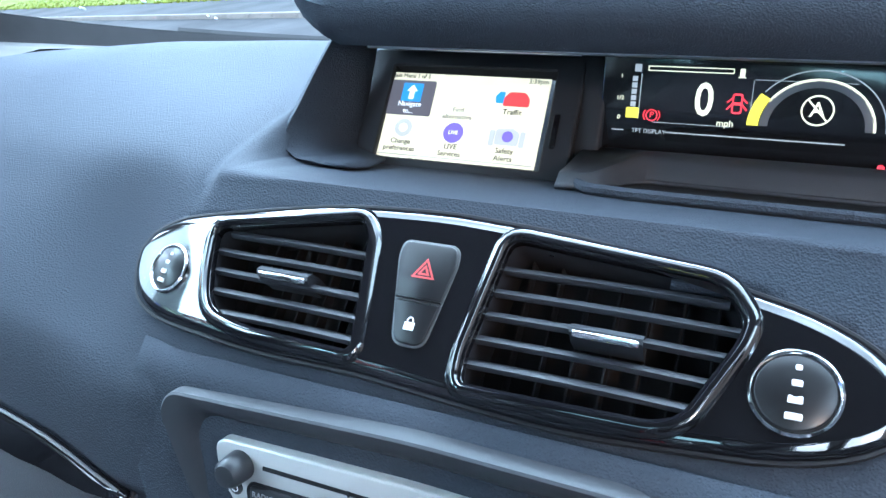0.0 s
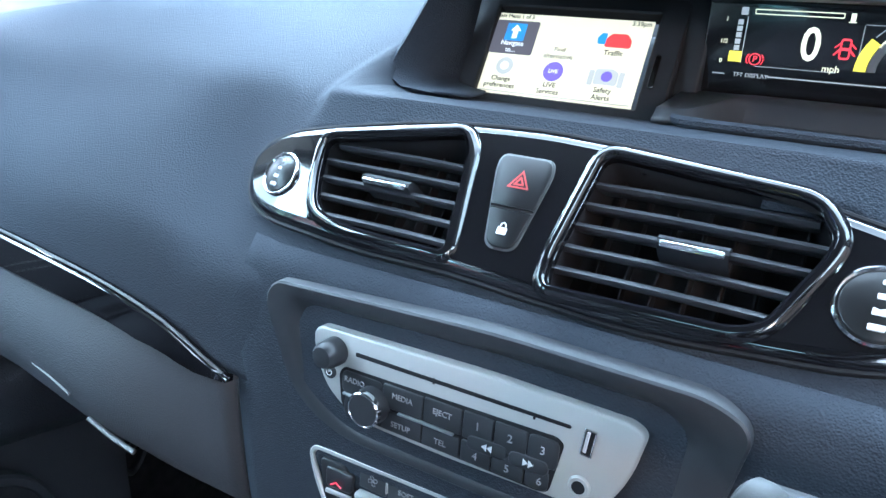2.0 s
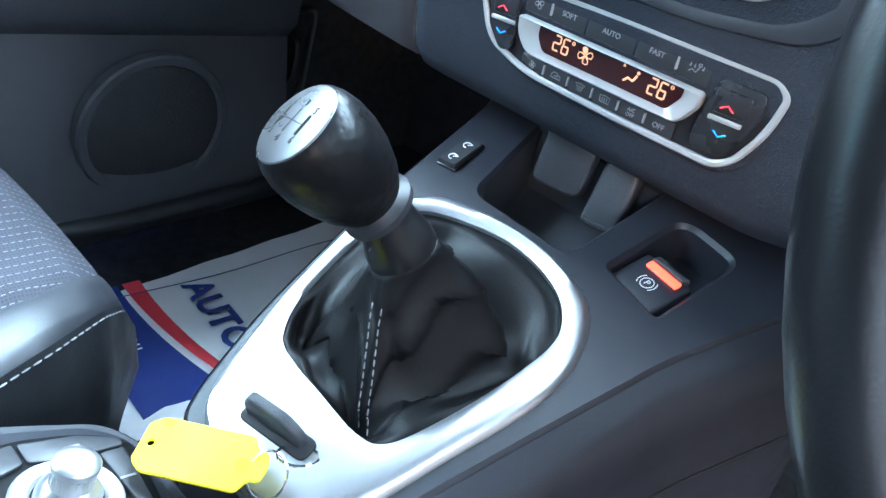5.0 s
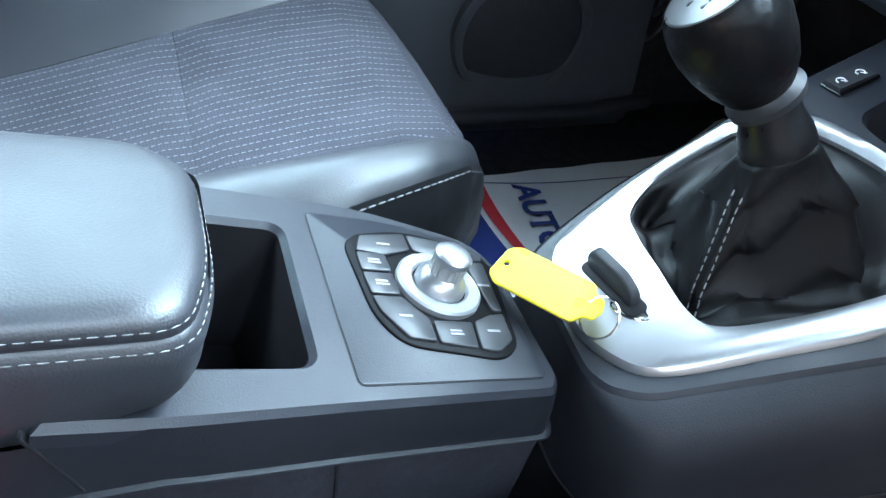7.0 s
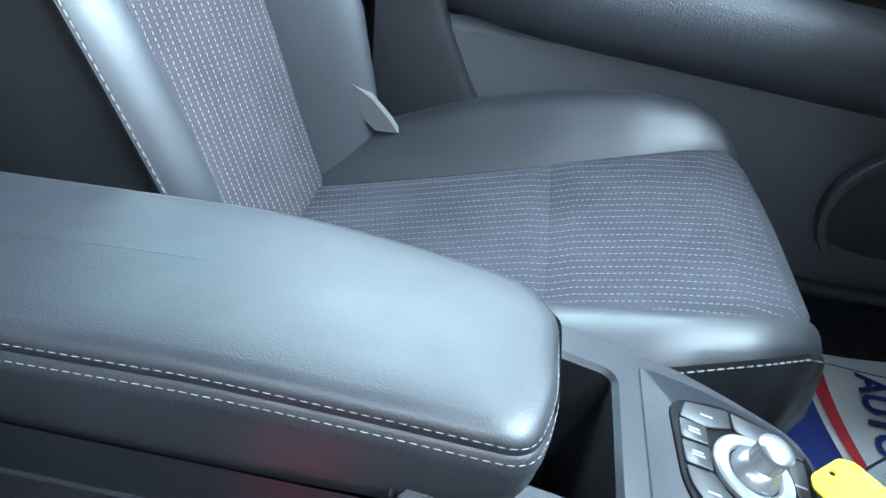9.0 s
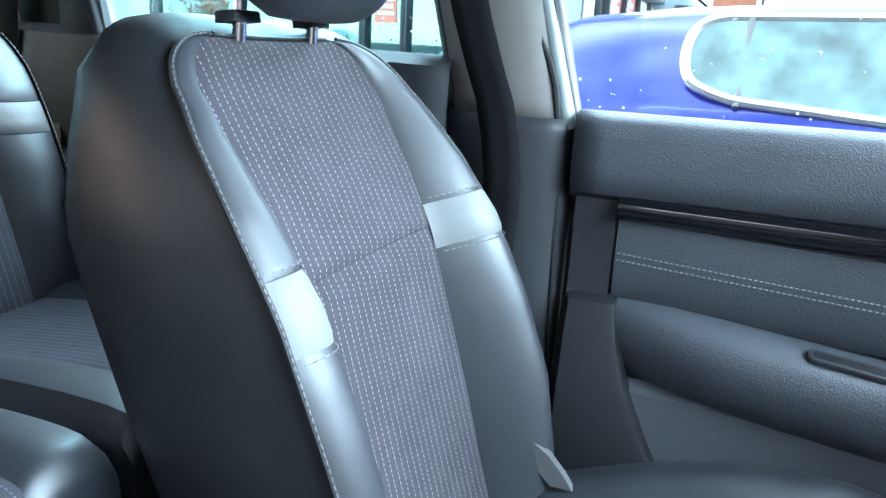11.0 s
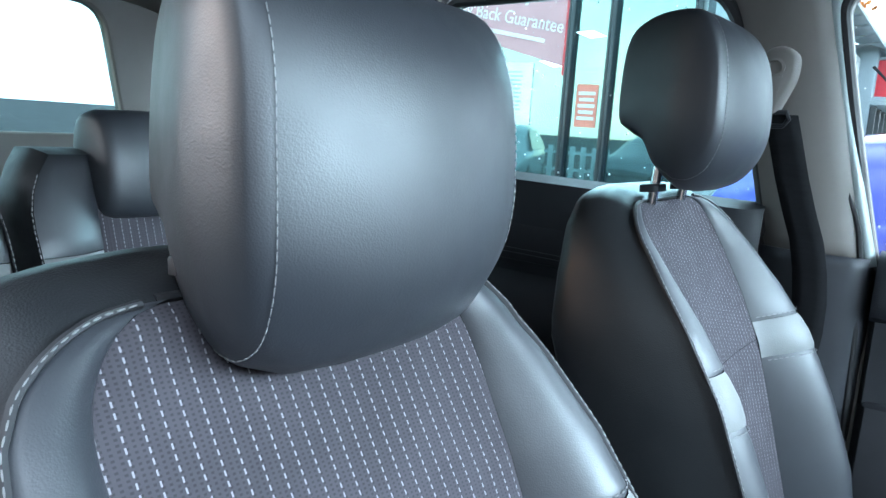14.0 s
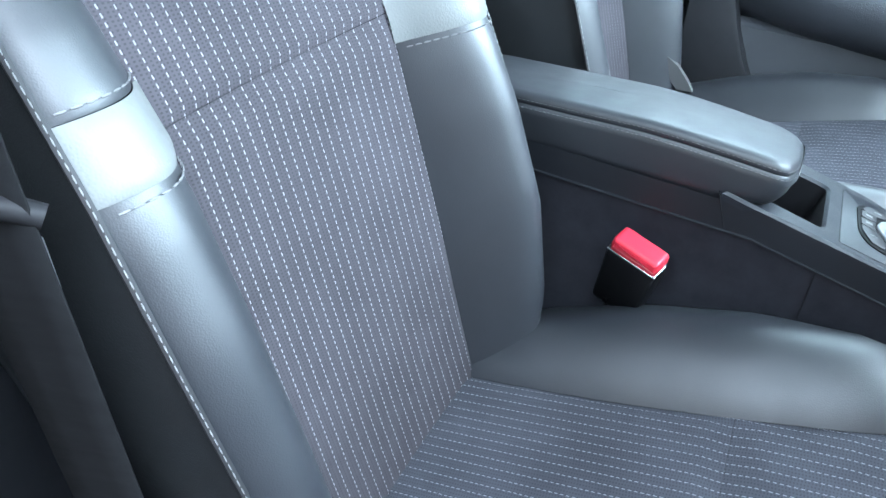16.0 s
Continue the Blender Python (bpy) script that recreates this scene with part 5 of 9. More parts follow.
rings(bm, [[GP @ Vector((p.x, p.y, w)) for p in q] for q, w in ((inset(ring_o, -0.0015), -0.006), (ring_o, 0.001), (inset(ring_o, 0.0025), 0.0042), ([a.lerp(b, 0.35) for a, b in zip(ring_o, ring_i)], 0.0058), ([a.lerp(b, 0.8) for a, b in zip(ring_o, ring_i)], 0.0046), (ring_i, 0.0028), (inset(ring_i, 0.001), -0.004))])
part("gear_surround", bm, BRUSHED, console, "satin metal gear surround")
# storage cubby with cover and lighter cap
bm = bmesh.new()
rings(bm, [[GP @ Vector((p.x, p.y, -0.004)) for p in cubby], [GP @ Vector((p.x, p.y, 0)) - Vector((0, 0.0, 0.048)) for p in inset(cubby, 0.003)]], cap1=True)
part("cubby", bm, PLASTIC, console, "open dark storage cubby")
bm = bmesh.new()
slab(bm, rnd([(-0.036, -0.024), (0.006, -0.024), (0.006, 0.026), (-0.036, 0.026)], [0.008, 0.012, 0.003, 0.003]), fr((-0.012, 0.790, 0.500), (1, 0.12, 0), (0, 0.25, 1)), -0.004, 0.006, 0.003)
part("cubby_flap", bm, PLASTIC, console, "textured dark flap")
bm = bmesh.new()
slab(bm, rnd([(-0.014, -0.026), (0.014, -0.026), (0.014, 0.026), (-0.014, 0.026)], [0.006, 0.006, 0.014, 0.014]), fr((0.018, 0.785, 0.494), (1, 0.05, 0), (0, 0.35, 1)), -0.004, 0.007, 0.003)
cap = part("socket_cap", bm, PLASTIC, console, "dark power socket cap")
bm = bmesh.new()
slab(bm, rect(0.022, 0.004, 0.001, 0, -0.022), fr((0.018, 0.784, 0.494), (1, 0.05, 0), (0, 0.35, 1)), 0.005, 0.0095, 0.001)
part("cap_lip", bm, SATIN, cap)
# parking brake switch
bm = bmesh.new()
rings(bm, [[GP @ Vector((p.x, p.y, -0.003)) for p in epb_hole], [GP @ Vector((p.x, p.y, -0.028)) for p in inset(epb_hole, 0.002)]], cap1=True)
part("brake_recess", bm, CONSOLE, console)
EB = fr((0.083, 0.733, 0.482), (0.96, -0.27, 0), (0.25, 0.90, 0.33))
bm = bmesh.new()
slab(bm, rect(0.040, 0.034, 0.003), EB, -0.012, 0.0, 0.002)
brake_sw = part("parking_brake_switch", bm, CONSOLE, console, "parking brake switch with a lit red bar")
bm = bmesh.new()
slab(bm, rect(0.026, 0.0055, 0.001, 0.001, 0.0105), EB, 0, 0.0016, 0.0005)
part("lit_bar", bm, glow("orange_red_light", (1.0, 0.05, 0.02), 0.9), brake_sw, "glowing orange-red bar")
bm = bmesh.new()
slab(bm, rnd([(-0.012, 0.013), (0.014, 0.013), (0.016, 0.018), (-0.010, 0.018)], 0.001), EB, 0, 0.004, 0.001)
part("switch_ridge", bm, SATIN, brake_sw)
bm = bmesh.new()
band_ring(bm, disc(0.0046, 0, -0.0015, 20), disc(0.0039, 0, -0.0015, 20), EB, 0, 0.0002, 0)
for s in (0, math.pi):
    tube(bm, [EB @ Vector((0.0064 * math.cos(a + s), -0.0015 + 0.0064 * math.sin(a + s), 0.0002)) for a in (-0.7, -0.35, 0, 0.35, 0.7)], 0.0004, 4)
sym = part("brake_symbol", bm, MARK, brake_sw)
words("P", EB @ Matrix.Translation((0, -0.0015, 0.0001)), 0.0062, MARK, sym)
# cruise switch
CS = fr((-0.0835, 0.7360, 0.4885), (0.94, 0.10, 0.03), (-0.03, 1, 0.3))
bm = bmesh.new()
slab(bm, rect(0.0175, 0.0365, 0.002), CS, -0.002, 0.0012, 0.0006)
crs = part("cruise_switch", bm, PIANO, console, "dark rocker switch with white symbols")
bm = bmesh.new()
rings(bm, [[CS @ Vector((x, y, w)) for x, y, w in ((-0.0072, -0.0165, 0.0012), (0.0072, -0.0165, 0.0012), (0.0072, 0.0165, 0.0012), (-0.0072, 0.0165, 0.0012))], [CS @ Vector((x, y, w)) for x, y, w in ((-0.0068, -0.0160, 0.0042), (0.0068, -0.0160, 0.0042), (0.0068, 0.0160, 0.0028), (-0.0068, 0.0160, 0.0028))]], cap1=True)
rk = part("rocker", bm, BUTTON, crs)
for y, w in ((-0.009, 0.0042), (0.008, 0.0036)):
    bm = bmesh.new()
    tube(bm, [CS @ Vector((0.0030 * math.cos(a), y + 0.0030 * math.sin(a), w)) for a in [0.4 + 4.6 * i / 10 for i in range(11)]], 0.0005, 4)
    tube(bm, [CS @ Vector((0, y, w)), CS @ Vector((0.0034, y + 0.0026, w))], 0.0004, 4)
    part("speed_symbol", bm, MARK, rk)

# ---- gear lever ----
lever = thing("gear_lever", "black leather gear lever with a silver shift pattern cap and gaiter", "gear lever", (0.0, 0.60, 0.45))
base, axis = Vector((0.0077, 0.600, 0.496)), Vector((-0.37, -0.41, 0.83)).normalized()
side = Vector((1, 0, 0)) - axis * axis.x
LM = fr(base, side, axis.cross(side))
bm = bmesh.new()
K, L = 6, len(ring_i)
low_ring = [GP @ Vector((p.x, p.y, 0.0)) for p in inset(ring_i, 0.0006)]
top_ring = [LM @ Vector((0.019 * math.cos(a), 0.019 * math.sin(a), 0.012)) for a in [math.atan2((LM.inverted() @ p).y, (LM.inverted() @ p).x) for p in low_ring]]
loops = []
for s in range(25):
    t = s / 24
    loop = []
    for i, (a, b) in enumerate(zip(low_ring, top_ring)):
        ang = 2 * math.pi * i / L
        q = a.lerp(b, t ** 0.72)
        q.z = a.z + (b.z - a.z) * t ** 1.5
        sag = -0.020 * math.sin(math.pi * min(1, t * 1.6)) * (1 - t)
        crest = 1 - abs(math.sin(2.0 * ang + 1.1 + 0.9 * t))
        fold = math.sin(math.pi * t ** 0.8) * (0.027 * crest ** 1.5 - 0.011 + 0.005 * math.sin(7 * ang - 4 * t + 1))
        tuck = math.sin(math.pi * t) * 0.011 * (1 - abs(math.sin(3.2 * math.pi * t + 1.3 * math.sin(2 * ang + 0.5)))) ** 2
        q = q + Vector((0, 0, sag)) + (q - (base + axis * 0.02)).normalized() * (fold + tuck)
        loop.append(q)
    loops.append(loop)
rings(bm, loops)
thick(part("gaiter", bm, surf("glossy_gaiter_leather", (0.006, 0.006, 0.0065), 0.40, var=0.1, vscale=5, bump=0.12, bscale=1100, kind="cells", rvar=0.03, spec=0.2), lever, "creased black leather gaiter", sharp=2.0), 0.001)
bm = bmesh.new()
lathe(bm, [(0.0165, 0.004), (0.0195, 0.012), (0.0190, 0.020), (0.0160, 0.030), (0.0158, 0.034), (0.0160, 0.042)], LM)
part("collar", bm, surf("black_collar_plastic", (0.007, 0.007, 0.008), 0.35, spec=0.35), lever, "dark plastic collar")
tip = Vector((-0.30, -0.635, 0.710)).normalized()
tip_side = (Vector((1, 0, 0)) - tip * tip.x).normalized()
KN = fr(LM @ Vector((0, 0, 0.041)), tip_side, tip.cross(tip_side))
bm = bmesh.new()
lathe(bm, [(0.0150, -0.004), (0.0198, -0.002), (0.0205, 0.002), (0.0176, 0.0045), (0.0150, 0.009)], KN)
part("knob_ring", bm, BUTTON, lever, "dark plastic ring below the knob")
bm = bmesh.new()
lathe(bm, [(0.0150, 0.004), (0.0182, 0.008), (0.0232, 0.017), (0.0270, 0.029), (0.0288, 0.041), (0.0286, 0.050), (0.0270, 0.0575), (0.0248, 0.0625), (0.0234, 0.0640)], KN, 40)
knob = part("gear_knob", bm, surf("worn_black_leather", (0.004, 0.004, 0.0045), 0.36, var=0.15, vscale=12, bump=0.35, bscale=260, kind="cells", rvar=0.10, spec=0.18), lever, "worn glossy black leather gear knob")
bm = bmesh.new()
TM = KN @ Matrix.Translation((0, 0, 0.0632))
slab(bm, disc(0.0232, n=40), TM, -0.002, 0.0016, 0.001, 0.0022)
cap = part("shift_cap", bm, surf("dull_silver_cap", (0.19, 0.195, 0.20), 0.30, metal=0.7), lever, "silver cap with the shift pattern")
TX = TM @ Matrix.Translation((0, 0, 0.0036))
for t, x, y in (("1", -0.0105, 0.0085), ("2", -0.0105, -0.0085), ("3", 0.0, 0.0105), ("4", 0.0, -0.0105), ("5", 0.0105, 0.0085), ("6", 0.0105, -0.0085)):
    words(t, TX @ Matrix.Translation((x, y, -0.0010 if abs(x) > 0.005 else -0.0004)), 0.0052, TXT, cap, depth=0.0006)
for w, h, x in ((0.0006, 0.011, -0.0105), (0.0006, 0.0135, 0.0), (0.0006, 0.011, 0.0105), (0.021, 0.0006, 0)):
    bm = bmesh.new()
    slab(bm, rect(w, h, 0, x, 0), TX @ Matrix.Translation((0, 0, -0.0010)), 0, 0.0014, 0)
    part("pattern_line", bm, TXT, cap)
bm = bmesh.new()
stitches(bm, [KN @ Vector((-0.0292 * s, 0.004, h)) for s, h in ((0.66, 0.010), (0.84, 0.018), (0.96, 0.030), (1.0, 0.040), (0.97, 0.048), (0.88, 0.055))], 0.0042, 0.0022, 0.0007)
tagged(part("stitching", bm, THREAD_DARK, lever), kind="stuff")
bm = bmesh.new()
for dx in (-0.0035, 0.0035):
    stitches(bm, [loops[s][int(L * 0.62)] + Vector((dx, -0.0015, 0.0012)) for s in range(7, 22)], 0.0036, 0.0018, 0.0005)
tagged(part("stitching", bm, THREAD, lever), kind="stuff")

# ---- key card and tag ----
KM = fr((0.012, 0.5175, 0.4225), (0.62, 0.10, 0.03), (-0.1, 0.95, 0.29))
bm = bmesh.new()
slab(bm, rect(0.046, 0.013, 0.005), KM, 0.004, 0.0066, 0.0006)
part("key_slot", bm, BLACK, console, "black key card slot")
keycard = thing("key_card", "dark key card in its slot with a split ring", "car key", (0.012, 0.517, 0.42))
bm = bmesh.new()
slab(bm, rnd([(-0.019, 0.0), (0.019, 0.0), (0.020, 0.012), (0.010, 0.019), (-0.014, 0.019), (-0.020, 0.012)], 0.005), fr((0.010, 0.517, 0.425), (0.62, 0.10, 0.03), (0.02, -0.25, 0.96)), -0.003, 0.003, 0.002)
part("card", bm, PLASTIC, keycard, "dark plastic key card")
bm = bmesh.new()
tube(bm, [Vector((0.034, 0.512, 0.432)) + Vector((0.011 * math.cos(a), 0.010 * math.sin(a), 0.005 * math.cos(a + 0.6))) for a in [2 * math.pi * i / 24 for i in range(24)]], 0.0007, 6, True)
part("split_ring", bm, CHROME, keycard, "steel split ring")
tag = thing("key_tag", "yellow plastic key tag on a steel ring", "key tag", (0.01, 0.485, 0.43))
TG = fr((0.009, 0.4765, 0.4335), (0.80, 0.60, 0.02), (-0.60, 0.80, 0.12))
bm = bmesh.new()
plate(bm, rnd([(-0.031, -0.0105), (-0.025, -0.0155), (0.020, -0.0155), (0.024, -0.008), (0.029, -0.008), (0.031, 0.000), (0.029, 0.008), (0.024, 0.008), (0.020, 0.0155), (-0.025, 0.0155), (-0.031, 0.0105)], 0.0025), [disc(0.0017, -0.026, 0, 14)], TG, -0.0006, 0.0010, 0.0004)
part("tag_plate", bm, YELLOW, tag)
bm = bmesh.new()
tube(bm, [TG @ Vector((0.031 + 0.0095 * math.cos(a), 0.0095 * math.sin(a) - 0.002, -0.002 + 0.006 * math.sin(a))) for a in [2 * math.pi * i / 24 for i in range(24)]], 0.0007, 6, True)
part("tag_ring", bm, CHROME, tag, "steel ring")

# ---- rear console box with armrest ----
box = thing("console_box", "blue-black plastic console box between the seats with control pad", "car console", (0.0, 0.2, 0.1))
WP = fr((0, 0.35, 0.447), (1, 0, 0), (0, 1, -0.29))
wv = lambda pts: [Vector((x, (y - 0.35) * 1.041)) for x, y in pts]  # noqa: E731
top_o = rnd(wv([(-0.0755, 0.245), (0.0765, 0.245), (0.075, 0.29), (0.069, 0.362), (0.062, 0.462), (0.050, 0.468), (-0.030, 0.468), (-0.052, 0.457), (-0.066, 0.415), (-0.073, 0.385), (-0.075, 0.30)]), [0.0, 0.0, 0.01, 0.01, 0.008, 0.004, 0.012, 0.014, 0.02, 0.02, 0.02], 4)
bin_o = rnd(wv([(-0.046, 0.24), (0.048, 0.24), (0.046, 0.344), (-0.046, 0.345)]), [0.002, 0.002, 0.008, 0.008])
bm = bmesh.new()
plate(bm, top_o, [bin_o], WP, -0.01, 0.0, 0.003)
part("box_top", bm, CONSOLE, box, "smooth blue-black console top")
bm = bmesh.new()
rings(bm, [[WP @ Vector((p.x, p.y, -0.003)) for p in bin_o], [WP @ Vector((p.x, p.y, -0.085)) for p in inset(bin_o, 0.003)]], cap1=True)
part("storage_bin", bm, BLACK, box, "open black storage bin")
bm = bmesh.new()
sides = [WP @ Vector((p.x, p.y, -0.0025)) for p in top_o]
sides = [Vector((w.x, -0.10 if w.y < 0.25 else w.y, 0.490 if w.y < 0.25 else w.z)) for w in sides]
out = lambda d, dz: [w + Vector((math.copysign(d, w.x), d, dz)) for w in sides]  # noqa: E731
rings(bm, [sides, out(0.0008, -0.012), out(0.001, -0.0312), out(0.0032, -0.0322), out(0.0034, -0.0334), out(0.0005, -0.0340)])
# same plastic as the box top, its colour darkened for the shaded side
part("upper_strip", bm, surf("shaded_console_strip", (0.011, 0.012, 0.0155), 0.45, var=0.08, bump=0.15, bscale=1300, spec=0.4), box, "blue-black upper strip, darkened for its shaded side, with a raised lip")
bm = bmesh.new()
s2 = [w + Vector((math.copysign(-0.0015, w.x), 0.0, -0.033)) for w in sides]
rings(bm, [s2, [Vector((w.x * 0.97, w.y, w.z - 0.004)) for w in s2], [Vector((w.x * 0.96, w.y - 0.01, 0.28)) for w in s2], [Vector((w.x * 0.93, w.y - 0.035, 0.10)) for w in s2]])
part("box_body", bm, surf("dark_flocked_panel", (0.034, 0.0345, 0.043), 0.8, spec=0.1, var=0.15, vscale=40, bump=0.3, bscale=900), box, "dark flocked console side")
for y, z0, z1, lean in ((0.241, 0.475, 0.438, 0.35), (0.350, 0.410, 0.30, 0.0)):
    bm = bmesh.new()
    slab(bm, [(-0.0006, z0 - z1), (0.0006, z0 - z1), (0.0006 + lean * (z0 - z1), 0), (-0.0006 + lean * (z0 - z1), 0)], fr((0.0757 if y < 0.3 else 0.0700, y, z1), (0.1 if y > 0.3 else 0.0, 1, 0), (0, 0, 1)), -0.003, 0.0016, 0)
    part("panel_joint", bm, BLACK, box)
inlay = rnd(wv([(-0.060, 0.361), (-0.060, 0.405), (-0.049, 0.447), (-0.034, 0.4605), (0.053, 0.4590), (0.058, 0.361)]), [0.004, 0.02, 0.014, 0.008, 0.006, 0.004])
bm = bmesh.new()
slab(bm, inset(inlay, -0.0006), WP, -0.001, 0.0002, 0)
part("inlay_joint", bm, BLACK, box)
bm = bmesh.new()
slab(bm, inlay, WP, -0.001, 0.0006, 0.0003)
part("inlay", bm, CONSOLE, box, "smooth control inlay")
pad_o = rnd(wv([(-0.042, 0.3845), (-0.049, 0.411), (-0.043, 0.440), (-0.032, 0.4585), (0.032, 0.4490), (0.041, 0.438), (0.033, 0.3895), (0.016, 0.3805), (-0.034, 0.3780)]), [0.006, 0.012, 0.012, 0.010, 0.006, 0.008, 0.010, 0.010, 0.006])
bm = bmesh.new()
slab(bm, inset(pad_o, -0.0024), WP, 0, 0.0020, 0.0008)
part("pad_bed", bm, surf("matt_black_pad_rim", (0.003, 0.003, 0.0035), 0.5, spec=0.12), box)
WK = WP @ Matrix.Translation((0, 0, 0.0020))
JX, JY = -0.006, (0.419 - 0.35) * 1.041
keys_o = [
    [(-0.0470, 0.4120), (-0.0420, 0.3850), (-0.0290, 0.3800), (-0.0270, 0.3960), (-0.0330, 0.4120)],
    [(-0.0465, 0.4130), (-0.0330, 0.4130), (-0.0290, 0.4250), (-0.0290, 0.4545), (-0.0345, 0.4555), (-0.0430, 0.4380)],
    [(-0.0280, 0.3960), (-0.0285, 0.3800), (-0.0140, 0.3795), (-0.0140, 0.3960)],
    [(-0.0130, 0.3960), (-0.0130, 0.3795), (0.0030, 0.3800), (0.0030, 0.3960)],
    [(0.0040, 0.3960), (0.0040, 0.3800), (0.0150, 0.3815), (0.0320, 0.3910), (0.0340, 0.4050), (0.0190, 0.4060)],
    [(0.0195, 0.4070), (0.0345, 0.4060), (0.0375, 0.4260), (0.0195, 0.4290)],
    [(0.0190, 0.4300), (0.0378, 0.4270), (0.0395, 0.4370), (0.0310, 0.4480), (0.0120, 0.4500), (0.0140, 0.4400)],
    [(-0.0280, 0.4545), (-0.0280, 0.4420), (-0.0080, 0.4430), (0.0100, 0.4440), (0.0110, 0.4505)],
]
for o in keys_o:
    k = key(box, inset(rnd(wv(o), 0.002, 3), 0.0003), WK, None, 0.0016, "pad_button")
    c = sum(wv(o), Vector((0, 0))) / len(o)
    bm = bmesh.new()
    bars(bm, WK @ Matrix.Translation((c.x, c.y, 0.0017)) @ Matrix.Rotation(math.pi / 2, 4, "Z"), 0.0075, 0.0014, 2 if len(o) == 4 else 1, 0.6, 0.0002)
    part("key_marking", bm, MARK_DIM, k)
JM = WP @ Matrix.Translation((JX, JY, 0.003))
bm = bmesh.new()
band_ring(bm, disc(0.0235, n=40), disc(0.0150, n=40), JM, -0.002, 0.0030, 0.0012)
part("control_ring", bm, surf("dull_silver_ring", (0.30, 0.31, 0.32), 0.4, metal=0.5), box, "silver control ring")
bm = bmesh.new()
slab(bm, disc(0.0152, n=32), JM, -0.002, 0.0006, 0)
part("ring_well", bm, BLACK, box)
bm = bmesh.new()
lathe(bm, [(0.0140, 0.000), (0.0138, 0.005), (0.0110, 0.009), (0.0092, 0.0100), (0.0088, 0.0175), (0.0098, 0.0185), (0.0100, 0.0215), (0.0088, 0.0228), (0.0060, 0.0232)], JM, 36)
joy = part("joystick", bm, BRUSHED, box, "silver knurled joystick")
for i in range(24):
    a = 2 * math.pi * i / 24
    bm = bmesh.new()
    slab(bm, rect(0.0009, 0.007, 0), JM @ Matrix.Rotation(a, 4, "Z") @ Matrix.Translation((0, -0.0088, 0.0138)) @ pose(0, 0, 0, 90), -0.0002, 0.0005, 0)
    part("knurl", bm, SILVER, joy)

armrest = thing("armrest", "black leather padded armrest with double pale stitching", "armrest", (0, 0.12, 0.46))
bm = bmesh.new()
arm_o = rnd([(-0.068, -0.075), (0.070, -0.075), (0.074, 0.20), (0.073, 0.298), (0.036, 0.308), (-0.028, 0.308), (-0.050, 0.290), (-0.066, 0.18)], [0.03, 0.03, 0.1, 0.014, 0.04, 0.03, 0.03, 0.1], 6)
hz = lambda p: 0.006 * (p.y / 0.3)  # noqa: E731
lo = lambda p: 0.474 - 0.010 * p.y / 0.3 + 0.030 * max(0, (p.y - 0.262) / 0.05) ** 1.5  # noqa: E731
A = lambda d, f: [Vector((p.x, p.y, f(p))) for p in inset(arm_o, d)]  # noqa: E731
H = lambda x, y: -0.015 * max(0.0, (y - 0.13) / 0.166) ** 1.5 - 0.10 * (0.072 - x)  # noqa: E731
at_k = lambda p, k: Vector((0.003 + (p.x - 0.003) * k, 0.12 + (p.y - 0.12) * (1 - (1 - k) * 0.45)))  # noqa: E731
S = lambda k, z: [Vector((q.x, q.y, z + H(q.x, q.y))) for q in (at_k(p, k) for p in arm_o)]  # noqa: E731
T = lambda d, z: A(d, lambda p: z + H(p.x, p.y))  # noqa: E731
rings(bm, [[Vector((q.x * 0.1, 0.12 + (q.y - 0.12) * 0.1, 0.466)) for q in arm_o], A(0.005, lambda p: lo(p) - 0.004), A(0.001, lambda p: lo(p)), A(0.0, lambda p: lo(p) + 0.010), T(-0.0006, 0.508), T(0.0002, 0.5176), T(0.0018, 0.5188), T(0.0008, 0.5202), S(0.975, 0.5262), S(0.93, 0.5296), S(0.85, 0.5314), S(0.62, 0.5324), S(0.35, 0.5330), S(0.0, 0.5335)], cap0=True)
pad = part("armrest_pad", bm, LEATHER, armrest, sharp=1.5)
for d, z in ((-0.0004, 0.5150), (0.0012, 0.5232)):
    bm = bmesh.new()
    loop = T(d, z)
    stitches(bm, [p for p in loop] + [loop[0]], 0.0032, 0.0018, 0.00032)
    tagged(part("stitching", bm, THREAD, pad), kind="stuff")

# ---- steering wheel and column stalk ----
wheel = thing("steering_wheel", "black leather steering wheel", "steering wheel", (0.358, 0.56, 0.72))
SM = fr((0.359, 0.553, 0.715), (1, 0, 0), (0, 0.42, 0.91))
bm = bmesh.new()
tube(bm, [SM @ Vector((0.174 * math.cos(a), 0.174 * math.sin(a), 0)) for a in [2 * math.pi * i / 72 for i in range(72)]], 0.0155, 14, True)
part("rim", bm, surf("smooth_black_leather", (0.006, 0.006, 0.007), 0.34, spec=0.32, var=0.1, bump=0.06, bscale=900, kind="cells"), wheel, "black leather rim")
bm = bmesh.new()
lathe(bm, [(0.075, -0.05), (0.080, -0.02), (0.072, 0.004), (0.045, 0.016), (0.01, 0.019)], SM @ Matrix.Translation((0, 0, -0.01)))
part("hub", bm, PLASTIC, wheel, "dark airbag hub")
for a in (0.0, math.pi, -math.pi / 2):
    bm = bmesh.new()
    tube(bm, [SM @ Vector((r * math.cos(a), r * math.sin(a), -0.012)) for r in (0.06, 0.11, 0.168)], 0.016, 8, flat=0.5)
    part("spoke", bm, PLASTIC, wheel)
stalk = thing("column_stalk", "dark round-ended steering column stalk", "control stalk", (0.20, 0.66, 0.70))
bm = bmesh.new()
ST = fr((0.154, 0.655, 0.7275), (0, 0.10, 1), (0.45, 0.9, 0))
